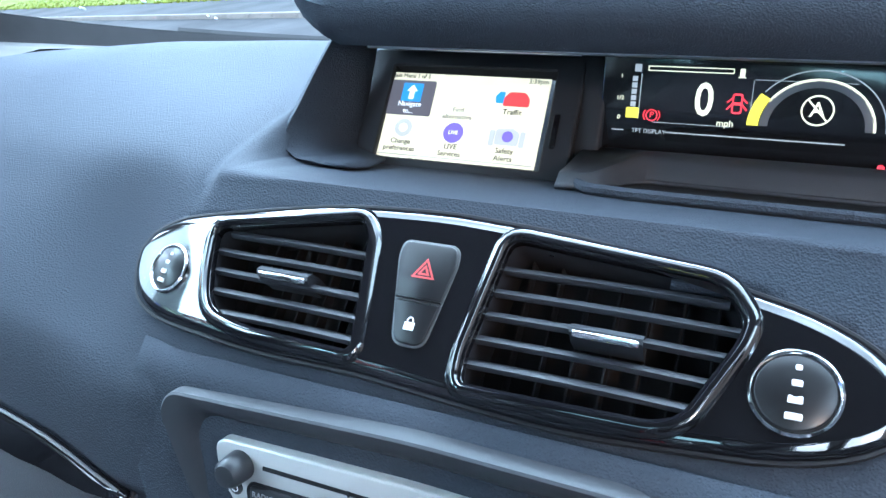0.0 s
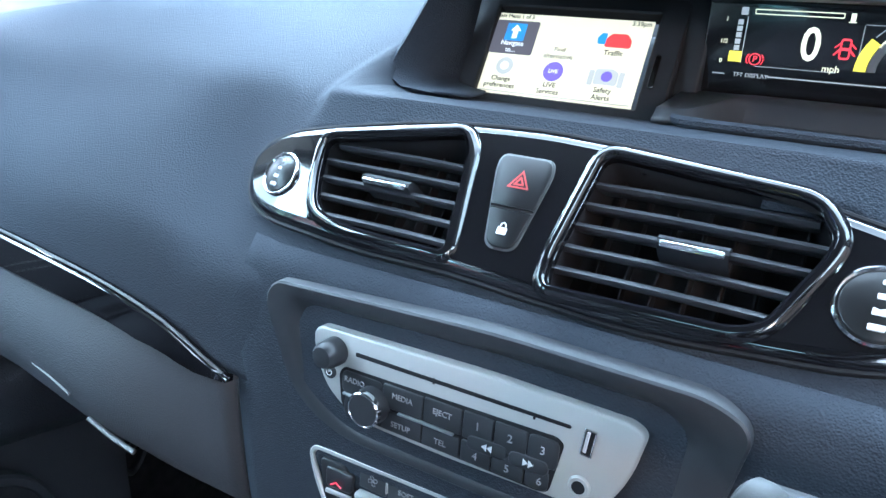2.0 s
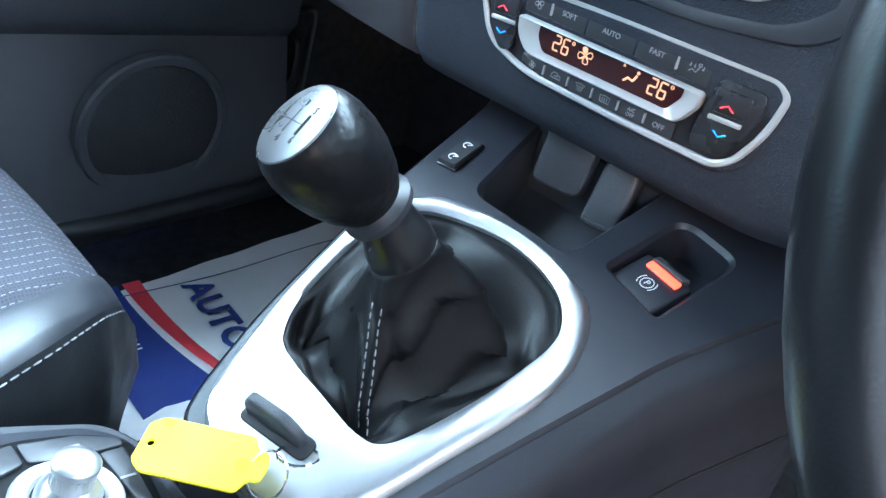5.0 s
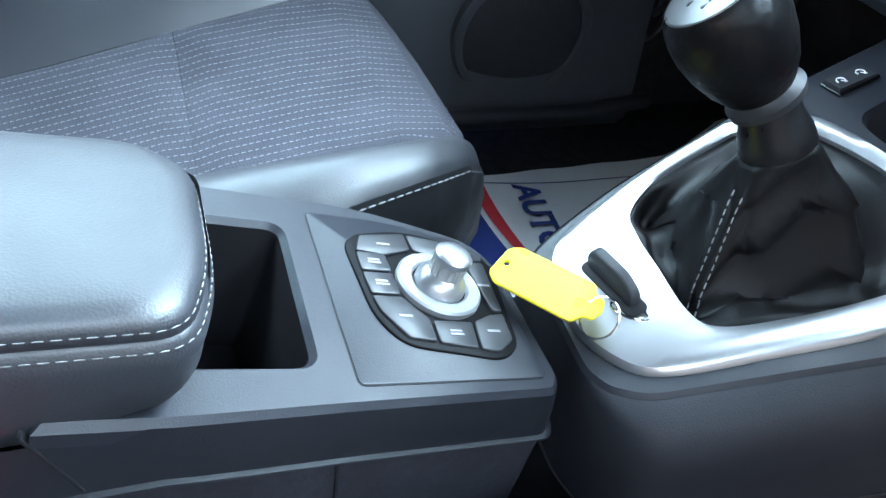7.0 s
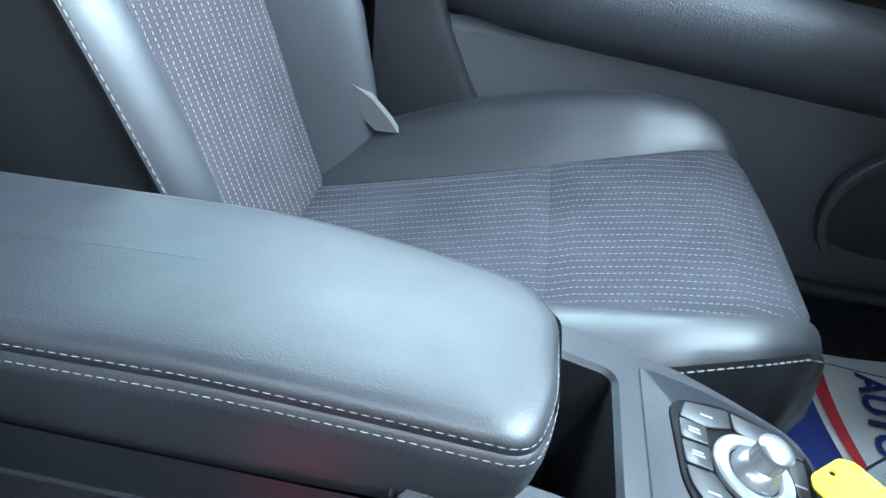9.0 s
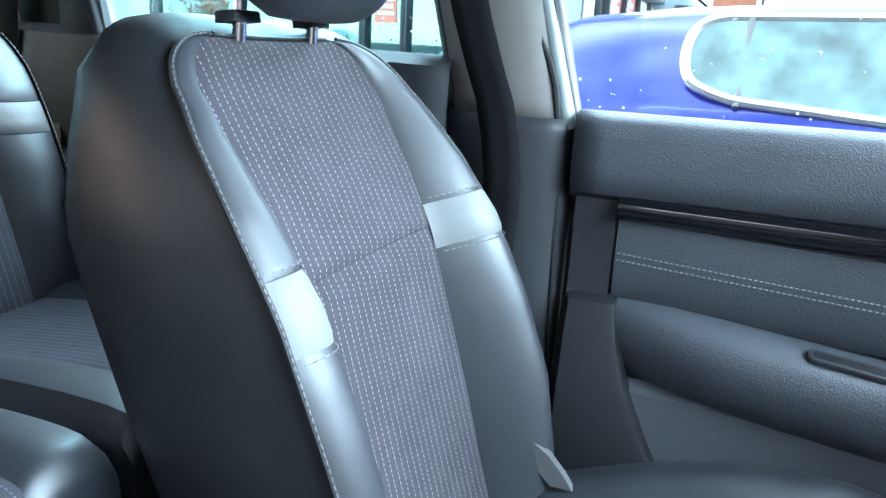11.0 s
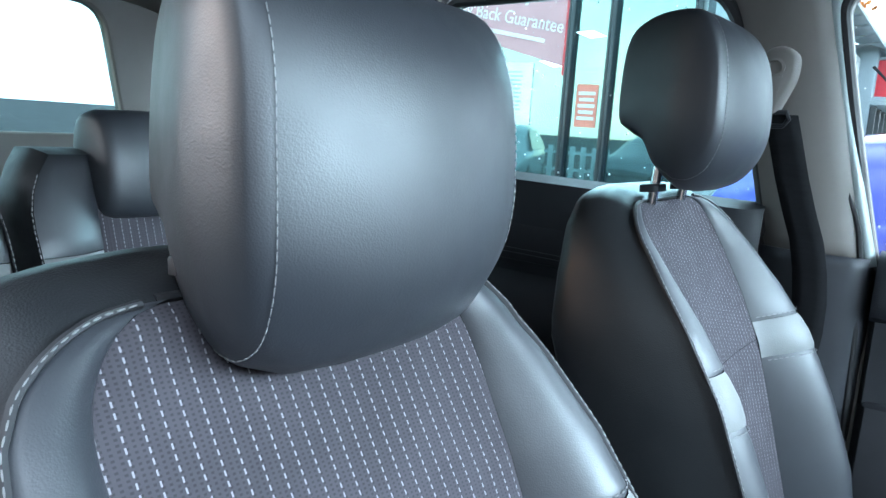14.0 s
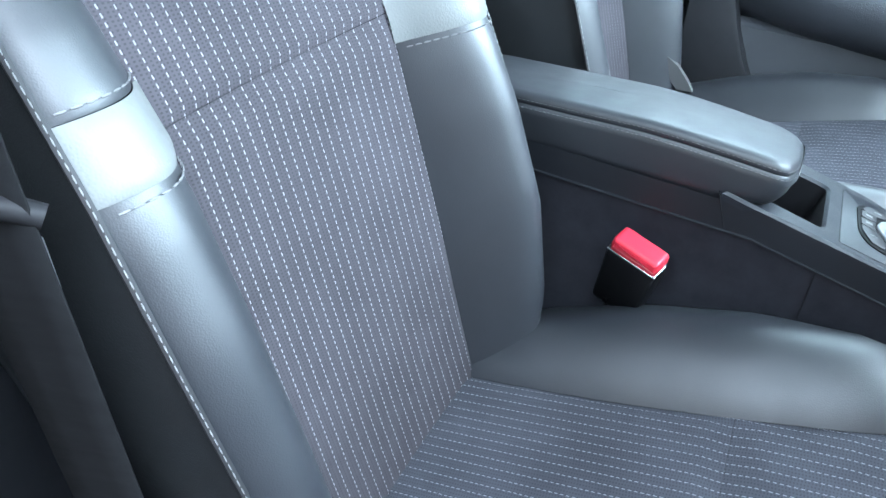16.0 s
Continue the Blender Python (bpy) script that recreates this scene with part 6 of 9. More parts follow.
lathe(bm, [(0.004, 0.005), (0.009, 0.004), (0.0112, 0.002), (0.0116, -0.002), (0.0104, -0.007), (0.008, -0.009)], ST)
part("stalk_end", bm, RUBBER, stalk)
bm = bmesh.new()
tube(bm, [(0.158, 0.660, 0.727), (0.20, 0.672, 0.720), (0.28, 0.70, 0.705), (0.335, 0.715, 0.70)], [0.009, 0.010, 0.012, 0.012], 10)
part("stalk_arm", bm, BLACK, stalk)
bm = bmesh.new()
tube(bm, [(0.358, 0.60, 0.69), (0.358, 0.70, 0.675), (0.358, 0.86, 0.65)], [0.055, 0.06, 0.06], 16)
tagged(part("steering_column", bm, PLASTIC), "dark steering column shroud", "steering column")


# ---- seats ----
ZS = [0.27, 0.35, 0.45, 0.55, 0.65, 0.72, 0.78, 0.80, 0.812, 0.824, 0.834, 0.842, 0.848, 0.853, 0.856, 0.858]
bow = lambda z: math.sqrt(max(0.0, 1 - ((z - 0.80) / 0.058) ** 2)) if z > 0.80 else 1.0  # noqa: E731
YS = [0.058, 0.032, 0.003, -0.026, -0.056, -0.090] + [float(np.interp(z, [0.78, 0.82, 0.845, 0.858], [-0.126, -0.150, -0.164, -0.173])) for z in ZS[6:]]
HALF = [0.190, 0.208, 0.220, 0.223, 0.221, 0.214, 0.200] + [0.098 + 0.092 * bow(z) for z in ZS[7:]]
CLOTHW = [0.126, 0.132, 0.136, 0.136, 0.137, 0.142, 0.148] + [0.086 + 0.062 * bow(z) for z in ZS[7:]]
RISE = [0.050, 0.075, 0.084, 0.076, 0.059, 0.043] + [float(np.interp(z, [0.78, 0.82, 0.845, 0.858], [0.028, 0.016, 0.007, 0.0])) for z in ZS[6:]]
WIDEN = [0.0]  # extra cloth on the inner side, set seat by seat
FORWARD = Vector((0, 0.955, 0.296))


def seat_edges(side, z):
    """Half-width of a backrest and of its cloth at height z, on one side."""
    half, cw = float(np.interp(z, ZS, HALF)), float(np.interp(z, ZS, CLOTHW))
    return (half + 0.4 * WIDEN[0], cw + WIDEN[0]) if side > 0 else (half, cw)


def back_point(x, z):
    """The front of a backrest at x from its middle and height z."""
    y, rise = (float(np.interp(z, ZS, a)) for a in (YS, RISE))
    half, cw = seat_edges(x, z)
    a, out = abs(x), 0.0
    if a > cw:
        t = min(1.0, (a - cw) / max(1e-6, half - cw))
        out = rise * (0.78 if x > 0 else 1.0) * (math.sin(min(t / 0.62, 1) * math.pi / 2) if t < 0.62 else 1 - 0.25 * ((t - 0.62) / 0.38) ** 2)
    else:
        out = -0.008 * (1 - (a / cw) ** 2)
    return Vector((x, y, z)) + FORWARD * out


def levels(z0, z1, n):
    return [z0 + (z1 - z0) * i / n for i in range(n + 1)]


def back_sheet(z0, z1, n, a, b, k, lift=0.0):
    """Rows of points between the shares a and b of the half-width: 0 middle, 1 edge of the cloth, 2 piping."""
    rows = []
    for z in levels(z0, z1, n):
        row = []
        for i in range(k + 1):
            s = a + (b - a) * i / k
            half, cw = seat_edges(s, z)
            m = min(abs(s), 1) * cw + max(0, abs(s) - 1) * (half - cw)
            row.append(back_point(math.copysign(m, s), z) + FORWARD * lift)
        rows.append(row)
    return rows


def hide_edge(rows, deep, ends=None):
    """Turns the rim of a sheet inwards, so that panels meet in a soft groove."""
    k, n = len(rows[0]), len(rows)
    for i in range(n):
        for j in range(k):
            e = min(i, n - 1 - i, j, k - 1 - j)
            if e == 0:
                rows[i][j] = rows[i][j] - FORWARD * (ends if ends and i in (0, n - 1) else deep)
    return rows


def headrest(parent, z0, y0, posts_to, wide=0.122, cx=0.0):
    """A padded headrest on two chrome posts; z0 and y0 are its lowest front edge."""
    prof = spline([(y0 - 0.052, z0 + 0.001), (y0 - 0.026, z0 + 0.002), (y0 + 0.006, z0 + 0.022), (y0 + 0.027, z0 + 0.066), (y0 + 0.026, z0 + 0.130), (y0 + 0.013, z0 + 0.180), (y0 - 0.014, z0 + 0.211), (y0 - 0.056, z0 + 0.220), (y0 - 0.108, z0 + 0.211), (y0 - 0.135, z0 + 0.18), (y0 - 0.138, z0 + 0.090), (y0 - 0.126, z0 + 0.070), (y0 - 0.100, z0 + 0.056), (y0 - 0.080, z0 + 0.022), (y0 - 0.052, z0 + 0.001)], 5)[:-1]

    def lean_in(y):
        s = max(0.0, min(1.0, (y0 - 0.03 - y) / 0.12))
        return 1 - 0.38 * s * s * (3 - 2 * s)

    def taper(z):
        h = (z - z0) / 0.25
        return (1 - 0.13 * max(0.0, 1 - h / 0.42) ** 2) * (1 - 0.06 * max(0.0, h - 0.52) / 0.48)

    prof = [Vector((p[0], p[1])) for p in (v.to_2d() for v in prof)]
    bm = bmesh.new()
    mid = Vector((y0 - 0.050, z0 + 0.125))
    ends = [(1.015, 0.03), (1.013, 0.35), (1.010, 0.70), (1.0, 0.90), (0.985, 0.945), (0.960, 0.972), (0.930, 0.988), (0.90, 0.990), (0.86, 1.0), (0.6, 1.0), (0.3, 1.0)]
    loops = []
    for t, k in [(-a, b) for a, b in ends] + [(0, 1.0)] + ends[::-1]:
        a = min(1.0, abs(t))
        bulge = 0.006 * (1 - a * a)
        loop = []
        for p in (mid + (q - mid) * k for q in prof):
            front = max(0.0, (p.x - (y0 - 0.04)) / 0.08)
            up = 0.026 * a ** 5 * max(0.0, 1 - (p.y - z0) / 0.12)
            loop.append(Vector((cx + t * wide * taper(p.y) * lean_in(p.x), p.x + bulge * front - 0.030 * front * a * a, p.y + up)))
        loops.append(loop)
    rings(bm, loops, cap0=True, cap1=True)
    pad = part("headrest", bm, LEATHER, parent, "black leather headrest with pale stitching", sharp=1.2)
    for side in (-1, 1):
        bm = bmesh.new()
        edge = [Vector((cx + side * wide * 0.90 * taper(p.y) * lean_in(p.x), p.x - 0.030 * max(0.0, (p.x - (y0 - 0.04)) / 0.08) * 0.82, p.y + 0.0155 * max(0.0, 1 - (p.y - z0) / 0.12))) for p in (mid + (q - mid) * 0.994 for q in prof)]
        line = edge[-4:] + edge[:41]
        stitches(bm, [q + Vector((side * 0.001, 0.0012, 0)) for q in line], 0.0044, 0.0014, 0.0005)
        tagged(part("stitching", bm, THREAD, pad), kind="stuff")
    for x in (-0.062, 0.062):
        bm = bmesh.new()
        tube(bm, [(x, y0 - 0.072, z0 + 0.12), (x, posts_to[0], posts_to[1] - 0.02)], 0.0065, 12)
        part("headrest_post", bm, CHROME, parent, "chrome headrest post")
        bm = bmesh.new()
        slab(bm, rect(0.044, 0.026, 0.01), fr((x, posts_to[0], posts_to[1] - 0.004), (1, 0, 0), (0, 0.97, 0.1)), 0, 0.010, 0.002)
        part("guide_sleeve", bm, BLACK, parent)
    return pad


def rim_points():
    left = [(float(np.interp(z, ZS, HALF)), z) for z in levels(0.20, 0.845, 26) + [0.850, 0.854, 0.857]]
    return left + [(x, 0.860) for x in (0.07, 0.04, 0.0, -0.04, -0.07)] + [(-x, z) for x, z in reversed(left)]


def shell_loop(s, out, up=0.0, shrink=1.0, deeper=0.0):
    """The outline of the backrest cover: s runs from the piping (0) to the rear edge (1), widened by out."""
    loop = []
    for x, z in rim_points():
        zz = max(0.27, min(z, 0.858))
        front = back_point(x, zz) - FORWARD * 0.004
        if z < 0.27:
            front += Vector((0, 0.36 * (0.27 - z), z - 0.27))
        rear = Vector((x, -0.230 + 0.39 * max(0.0, 0.70 - z) - 0.010 * max(0.0, (z - 0.70) / 0.15), z))
        p = front.lerp(rear, s)
        grow = out * (0.4 + 0.6 * min(1, abs(x) / 0.15))
        p.x = (p.x + (math.copysign(grow, x) if abs(x) > 0.03 else 0)) * shrink
        p.z = 0.5 + (p.z - 0.5) * (1 - (1 - shrink) * 0.6) + max(0, (z - 0.78) / 0.08) * up
        p.y -= deeper
        loop.append(p)
    return loop


def front_seat(xc, rest_z, rest_y, label, bands, lift=0.0, rest_x=0.0, round_corner=False):
    seat = thing("front_seat", label, "car seat", (0, 0.2, 0.1), "front seats")
    # backrest: side and rear cover, cloth, bolsters, bands
    bm = bmesh.new()
    rings(bm, [shell_loop(0.0, -0.002), shell_loop(0.08, 0.004, 0.004), shell_loop(0.28, 0.012, 0.012), shell_loop(0.55, 0.016, 0.016), shell_loop(0.82, 0.014, 0.014), shell_loop(0.96, 0.008, 0.008), shell_loop(1.0, 0.0, 0.0), shell_loop(1.0, 0.0, 0.0, 0.94, 0.006), shell_loop(1.0, 0.0, 0.0, 0.5, 0.010)], close=True, cap1=True)
    back = part("backrest_cover", bm, LEATHER_SIDE, seat, "black vinyl side and back of the backrest", sharp=2.6)
    for z0, z1, n, mt in ((0.268, 0.6543, 22, CLOTH), (0.6547, 0.856, 30, CLOTH)):
        bm = bmesh.new()
        rows = back_sheet(z0, z1, n, -1, 1, 24)
        sheet(bm, hide_edge(rows, 0.0025, 0.0036), metric(rows))
        part("backrest_cloth", bm, mt, seat, "charcoal cloth with rows of pale dashes")
    for side in (-1, 1):
        b0, b1 = bands[side]
        for z0, z1, n in ((0.268, b0 - 0.0002, 20), (b1 + 0.0002, 0.8575, 40)):
            bm = bmesh.new()
            sheet(bm, hide_edge(back_sheet(z0, z1, n, side * 1.0, side * 2.0, 14), 0.0022))
            part("backrest_bolster", bm, LEATHER, seat, "black leather bolster")
        bm = bmesh.new()
        sheet(bm, hide_edge(back_sheet(b0, b1, 8, side * 0.975, side * 2.0, 16, 0.0010), 0.0018))
        part("accent_band", bm, BAND, seat, "pale grey leather band")
        bm = bmesh.new()
        for z in (b0 - 0.005, b1 + 0.005):
            stitches(bm, [back_sheet(z, z + 0.001, 1, side * (1.03 + 0.94 * i / 24), side * 2, 1, 0.0012)[0][0] for i in range(25)], 0.006, 0.0022, 0.0009)
        tagged(part("stitching", bm, THREAD_DARK, seat), kind="stuff")
        bm = bmesh.new()
        edge = [back_sheet(z, z + 0.001, 1, side * 2.0, 0, 1)[0][0] + Vector((side * 0.003, 0, 0)) for z in levels(0.26, 0.830, 40) + levels(0.833, 0.8575, 12)]
        tube(bm, edge, 0.0026, 6)
        part("piping", bm, PIPING, seat)
        bm = bmesh.new()
        stitches(bm, [p + FORWARD * 0.0024 + Vector((side * 0.0012, 0, 0)) for p in edge], 0.0046, 0.0020, 0.0006)
        tagged(part("stitching", bm, THREAD, seat), kind="stuff")
    bm = bmesh.new()
    top = [back_point(0.095 * math.cos(math.pi * i / 20), 0.858) + Vector((0, -0.006, -0.001)) for i in range(21)]
    tube(bm, top, 0.0026, 6)
    part("piping", bm, PIPING, seat)
    headrest(seat, rest_z, rest_y, (-0.176, 0.872), 0.118, rest_x)
    # cushion
    ys = [0.030, 0.10, 0.20, 0.31, 0.40, 0.46, 0.495, 0.512, 0.520]
    zc = [0.280, 0.297, 0.322, 0.350, 0.368, 0.375, 0.370, 0.350, 0.310]
    cw = [0.120, 0.118, 0.118, 0.124, 0.138, 0.156, 0.170, 0.180, 0.186]
    hw = [0.190, 0.225, 0.243, 0.248, 0.245, 0.238, 0.226, 0.214, 0.205]
    cw_in = [0.120, 0.118, 0.124, 0.138, 0.150, 0.142, 0.124, 0.104, 0.090] if round_corner else cw
    hw_in = [0.190, 0.225, 0.243, 0.246, 0.232, 0.208, 0.180, 0.152, 0.125] if round_corner else hw
    rise = [0.020, 0.040, 0.050, 0.050, 0.040, 0.026, 0.014, 0.008, 0.004]

    def cushion_rows(v0, v1, n, a, b, k, lift=0.0):
        rows = []
        for i in range(n + 1):
            v = v0 + (v1 - v0) * i / n
            y, z, r = (float(np.interp(v, range(len(ys)), q)) for q in (ys, zc, rise))
            shape = {d: [float(np.interp(v, range(len(ys)), q)) for q in w] for d, w in ((-1, (cw, hw)), (1, (cw_in, hw_in)))}
            row = []
            for j in range(k + 1):
                s = a + (b - a) * j / k
                c, h = shape[1 if s > 0 else -1]
                x = math.copysign(min(abs(s), 1) * c + max(0, abs(s) - 1) * (h - c), s)
                t = max(0, abs(s) - 1)
                up = r * (math.sin(min(t / 0.6, 1) * math.pi / 2) if t < 0.6 else 1 - 0.35 * ((t - 0.6) / 0.4) ** 2) if t else -0.007 * (1 - s * s)
                row.append(Vector((x, y + 0.040 * (v / 8) ** 2 * (1 - (x / 0.26) ** 2), z + up + lift)))
            rows.append(row)
        return rows

    def sink(rows, d, ends=None):
        for i, row in enumerate(rows):
            for j in range(len(row)):
                if min(i, len(rows) - 1 - i, j, len(row) - 1 - j) == 0:
                    row[j] = row[j] - Vector((0, 0, ends if ends and i in (0, len(rows) - 1) else d))
        return rows

    for v0, v1, n, mt in ((0, 3.0, 16, CLOTH_FINE), (3.003, 8, 20, CLOTH_FINE)):
        bm = bmesh.new()
        rows = cushion_rows(v0, v1, n, -1, 1, 20)
        sheet(bm, sink(rows, 0.0045, 0.0035), metric(rows))
        part("cushion_cloth", bm, mt, seat, "charcoal cloth with rows of pale dashes")
    for side in (-1, 1):
        bm = bmesh.new()
        sheet(bm, sink(cushion_rows(0, 8, 30, side * 1.0, side * 2.0, 12), 0.004))
        part("cushion_bolster", bm, LEATHER, seat, "black leather cushion bolster")
    rim = [r[0] for r in cushion_rows(0, 8, 40, -2, 0, 1)]
    rim += [Vector((x, 0.522 + 0.040 * (1 - (x / 0.26) ** 2), 0.300)) for x in (-0.12, -0.04, 0.04)] + [r[0] for r in reversed(cushion_rows(0, 8, 40, 2, 0, 1))]
    bm = bmesh.new()
    low = lambda dz, s, dy: [Vector((p.x * s, p.y + dy, max(0.20, p.z - dz))) for p in rim]  # noqa: E731
    rings(bm, [rim, low(0.006, 1.008, 0.003), low(0.05, 1.01, 0.004), [Vector((p.x * 0.98, p.y - 0.01, 0.215)) for p in rim], [Vector((p.x * 0.9, p.y * 0.96, 0.20)) for p in rim]], close=True, cap1=True)
    part("cushion_skirt", bm, LEATHER_SIDE, seat, "black vinyl cushion side")
    bm = bmesh.new()
    stitches(bm, [p + Vector((math.copysign(0.002, p.x), 0.001, -0.004)) for p in rim], 0.0055, 0.0022, 0.0009)
    tagged(part("stitching", bm, THREAD, seat), kind="stuff")
    bm = bmesh.new()
    slab(bm, rect(0.40, 0.44, 0.03), fr((0, 0.27, 0.13), (1, 0, 0), (0, 1, 0)), 0, 0.075, 0.01)
    part("seat_base", bm, BLACK, seat, "black plastic seat base")
    for x in (-0.17, 0.17):
        bm = bmesh.new()
        slab(bm, rect(0.035, 0.46, 0.004), fr((x, 0.27, 0.103), (1, 0, 0), (0, 1, 0)), 0, 0.03, 0.003)
        part("seat_rail", bm, BLACK, seat)
    seat.location = (xc, 0.2, 0.1 + lift)
    return seat


driver_seat = front_seat(0.350, 0.812, -0.107, "black leather and dashed cloth driver seat with pale grey bands", {1: (0.645, 0.684), -1: (0.629, 0.677)}, -0.016, -0.018)
bm = bmesh.new()
LB = fr((0.5618, -0.0902, 0.7395), (-0.8, 0.6, 0), (0, -0.28, 0.96))
slab(bm, rect(0.014, 0.019, 0.001), LB, -0.0008, 0.0008, 0.0004)
flag = part("fabric_label", bm, surf("lilac_grey_label", (0.15, 0.15, 0.22), 0.8, bump=0.3, bscale=900), driver_seat, "small grey fabric label in the seam")
bm = bmesh.new()
bars(bm, LB @ Matrix.Translation((0.002, 0, 0.0009)) @ Matrix.Rotation(math.pi / 2, 4, "Z"), 0.014, 0.003, 1)
part("label_writing", bm, MARK, flag)
WIDEN[0] = 0.008
passenger_seat = front_seat(-0.350, 0.872, -0.094, "black leather and dashed cloth passenger seat, headrest raised on chrome posts", {1: (0.623, 0.678), -1: (0.628, 0.678)}, 0.003, round_corner=True)


# ---- rear seats ----
def rear_seat(xc, label):
    seat = thing("rear_seat", label, "car seat", (0, -0.5, 0.1), "rear seats")
    yb = lambda z: -0.665 - 0.30 * (z - 0.46)  # noqa: E731
    half, cw = 0.185, 0.092
    rise = lambda z: 0.030 * math.sin(math.pi * min(1, max(0, (z - 0.44) / 0.42)))  # noqa: E731

    def rows(z0, z1, n, a, b, k, lift=0.0):
        out = []
        for z in levels(z0, z1, n):
            h = half * (1.0 if z < 0.78 else 1.0 - 0.22 * ((z - 0.78) / 0.09) ** 2) * (0.90 if 0.50 < z < 0.62 else 1.0)
            row = []
            for j in range(k + 1):
                s = a + (b - a) * j / k
                x = math.copysign(min(abs(s), 1) * cw + max(0, abs(s) - 1) * (h - cw), s)
                t = max(0, abs(s) - 1)
                row.append(Vector((x, yb(z) + lift + rise(z) * math.sin(min(1, t * 1.4) * math.pi / 2), z)))
            out.append(row)
        return out

    def tuck(rs, d=0.005):
        for i, r in enumerate(rs):
            for j in range(len(r)):
                if min(i, len(rs) - 1 - i, j, len(r) - 1 - j) == 0:
                    r[j] = r[j] - Vector((0, d, 0))
        return rs

    bm = bmesh.new()
    rim = [rows(z, z + 0.001, 1, -2, 0, 1)[0][0] for z in levels(0.42, 0.868, 20)]
    rim += [Vector((-p.x, p.y, p.z)) for p in reversed(rim)]
    rings(bm, [rim, [p + Vector((math.copysign(0.006, p.x), -0.03, 0.006 if p.z > 0.6 else 0)) for p in rim], [p + Vector((0, -0.085, 0.004 if p.z > 0.6 else 0)) for p in rim], [Vector((p.x * 0.85, p.y - 0.10, p.z - 0.02)) for p in rim]], cap1=True)
    part("backrest_cover", bm, LEATHER_SIDE, seat)
    for z0, z1, mt in ((0.44, 0.711, CLOTH_FINE), (0.712, 0.868, CLOTH)):
        bm = bmesh.new()
        rs = rows(z0, z1, 12, -1, 1, 14)
        sheet(bm, tuck(rs), metric(rs))
        part("backrest_cloth", bm, mt, seat, "charcoal cloth with rows of pale dashes")
    for s in (-1, 1):
        for z0, z1 in ((0.44, 0.702), (0.748, 0.868)):
            bm = bmesh.new()
            sheet(bm, tuck(rows(z0, z1, 10, s * 1.0, s * 2.0, 8)))
            part("backrest_bolster", bm, LEATHER, seat)
        bm = bmesh.new()
        sheet(bm, tuck(rows(0.703, 0.747, 5, s * 1.02, s * 1.99, 8, 0.001)))
        part("accent_band", bm, BAND, seat, "pale grey leather band")
        bm = bmesh.new()
        stitches(bm, [p + Vector((s * 0.002, 0, 0)) for p in (rim if s < 0 else rim[::-1])[:20]], 0.0055, 0.002, 0.0009)
        tagged(part("stitching", bm, THREAD, seat), kind="stuff")
    # headrest
    prof = [p.to_2d() for p in spline([(-0.770, 0.782, 0), (-0.745, 0.80, 0), (-0.742, 0.86, 0), (-0.765, 0.915, 0), (-0.80, 0.928, 0), (-0.835, 0.915, 0), (-0.84, 0.86, 0), (-0.82, 0.80, 0), (-0.770, 0.782, 0)], 3)[:-1]]
    bm = bmesh.new()
    rings(bm, [[Vector((x, -0.79 + (p.x + 0.79) * d, 0.855 + (p.y - 0.855) * d)) for p in prof] for x, d in ((-0.093, 0.05), (-0.092, 0.5), (-0.090, 0.80), (-0.086, 0.91), (-0.076, 0.98), (-0.04, 1), (0.04, 1), (0.076, 0.98), (0.086, 0.91), (0.090, 0.80), (0.092, 0.5), (0.093, 0.05))], cap0=True, cap1=True)
    part("headrest", bm, LEATHER, seat, "black leather headrest", sharp=1.4)
    # cushion
    prof = [(-0.66, 0.470), (-0.56, 0.482), (-0.40, 0.502), (-0.26, 0.506), (-0.225, 0.490), (-0.218, 0.455), (-0.235, 0.36), (-0.25, 0.20)]
    line = [p.to_2d() for p in spline([Vector((a, b, 0)) for a, b in prof], 4)]
    bm = bmesh.new()
    rs = [[Vector((x, p.x, p.y - 0.004 * (1 - (x / 0.1) ** 2))) for x in (-0.1, -0.06, -0.02, 0.02, 0.06, 0.1)] for p in line[:18]]
    sheet(bm, rs, metric(rs))
    part("cushion_cloth", bm, CLOTH_FINE, seat, "charcoal cloth with rows of pale dashes")
    for s in (-1, 1):
        bm = bmesh.new()
        sheet(bm, [[Vector((s * x, p.x, p.y + dz)) for x, dz in ((0.1, -0.003), (0.11, 0.006), (0.14, 0.014), (0.17, 0.008), (0.185, -0.012), (0.187, -0.06))] for p in line])
        part("cushion_bolster", bm, LEATHER, seat)
    bm = bmesh.new()
    sheet(bm, [[Vector((x, p.x, p.y - 0.004)) for x in (-0.1, 0.0, 0.1)] for p in line[17:]])
    part("cushion_front", bm, LEATHER, seat)
    bm = bmesh.new()
    slab(bm, rect(0.34, 0.40, 0.02), fr((0, -0.46, 0.10), (1, 0, 0), (0, 1, 0)), 0, 0.34, 0.01)
    part("seat_base", bm, BLACK, seat)
    seat.location = (xc, -0.5, 0.1)
    return seat


left_rear = rear_seat(-0.358, "black leather and dashed cloth rear seat with pale grey bands")
copy_thing(left_rear, pose(0.03, -0.5, 0.1))
copy_thing(left_rear, pose(0.435, -0.5, 0.1))


# ---- passenger side: front door, pillars, rear door ----
def run(bm, ys, prof, dz=lambda y: 0.0, dx=lambda y: 0.0):
    """A moulding with the profile (x, z) along the car."""
    sheet(bm, [[Vector((x + dx(y), y, z + dz(y))) for x, z in prof] for y in ys])
    return bm


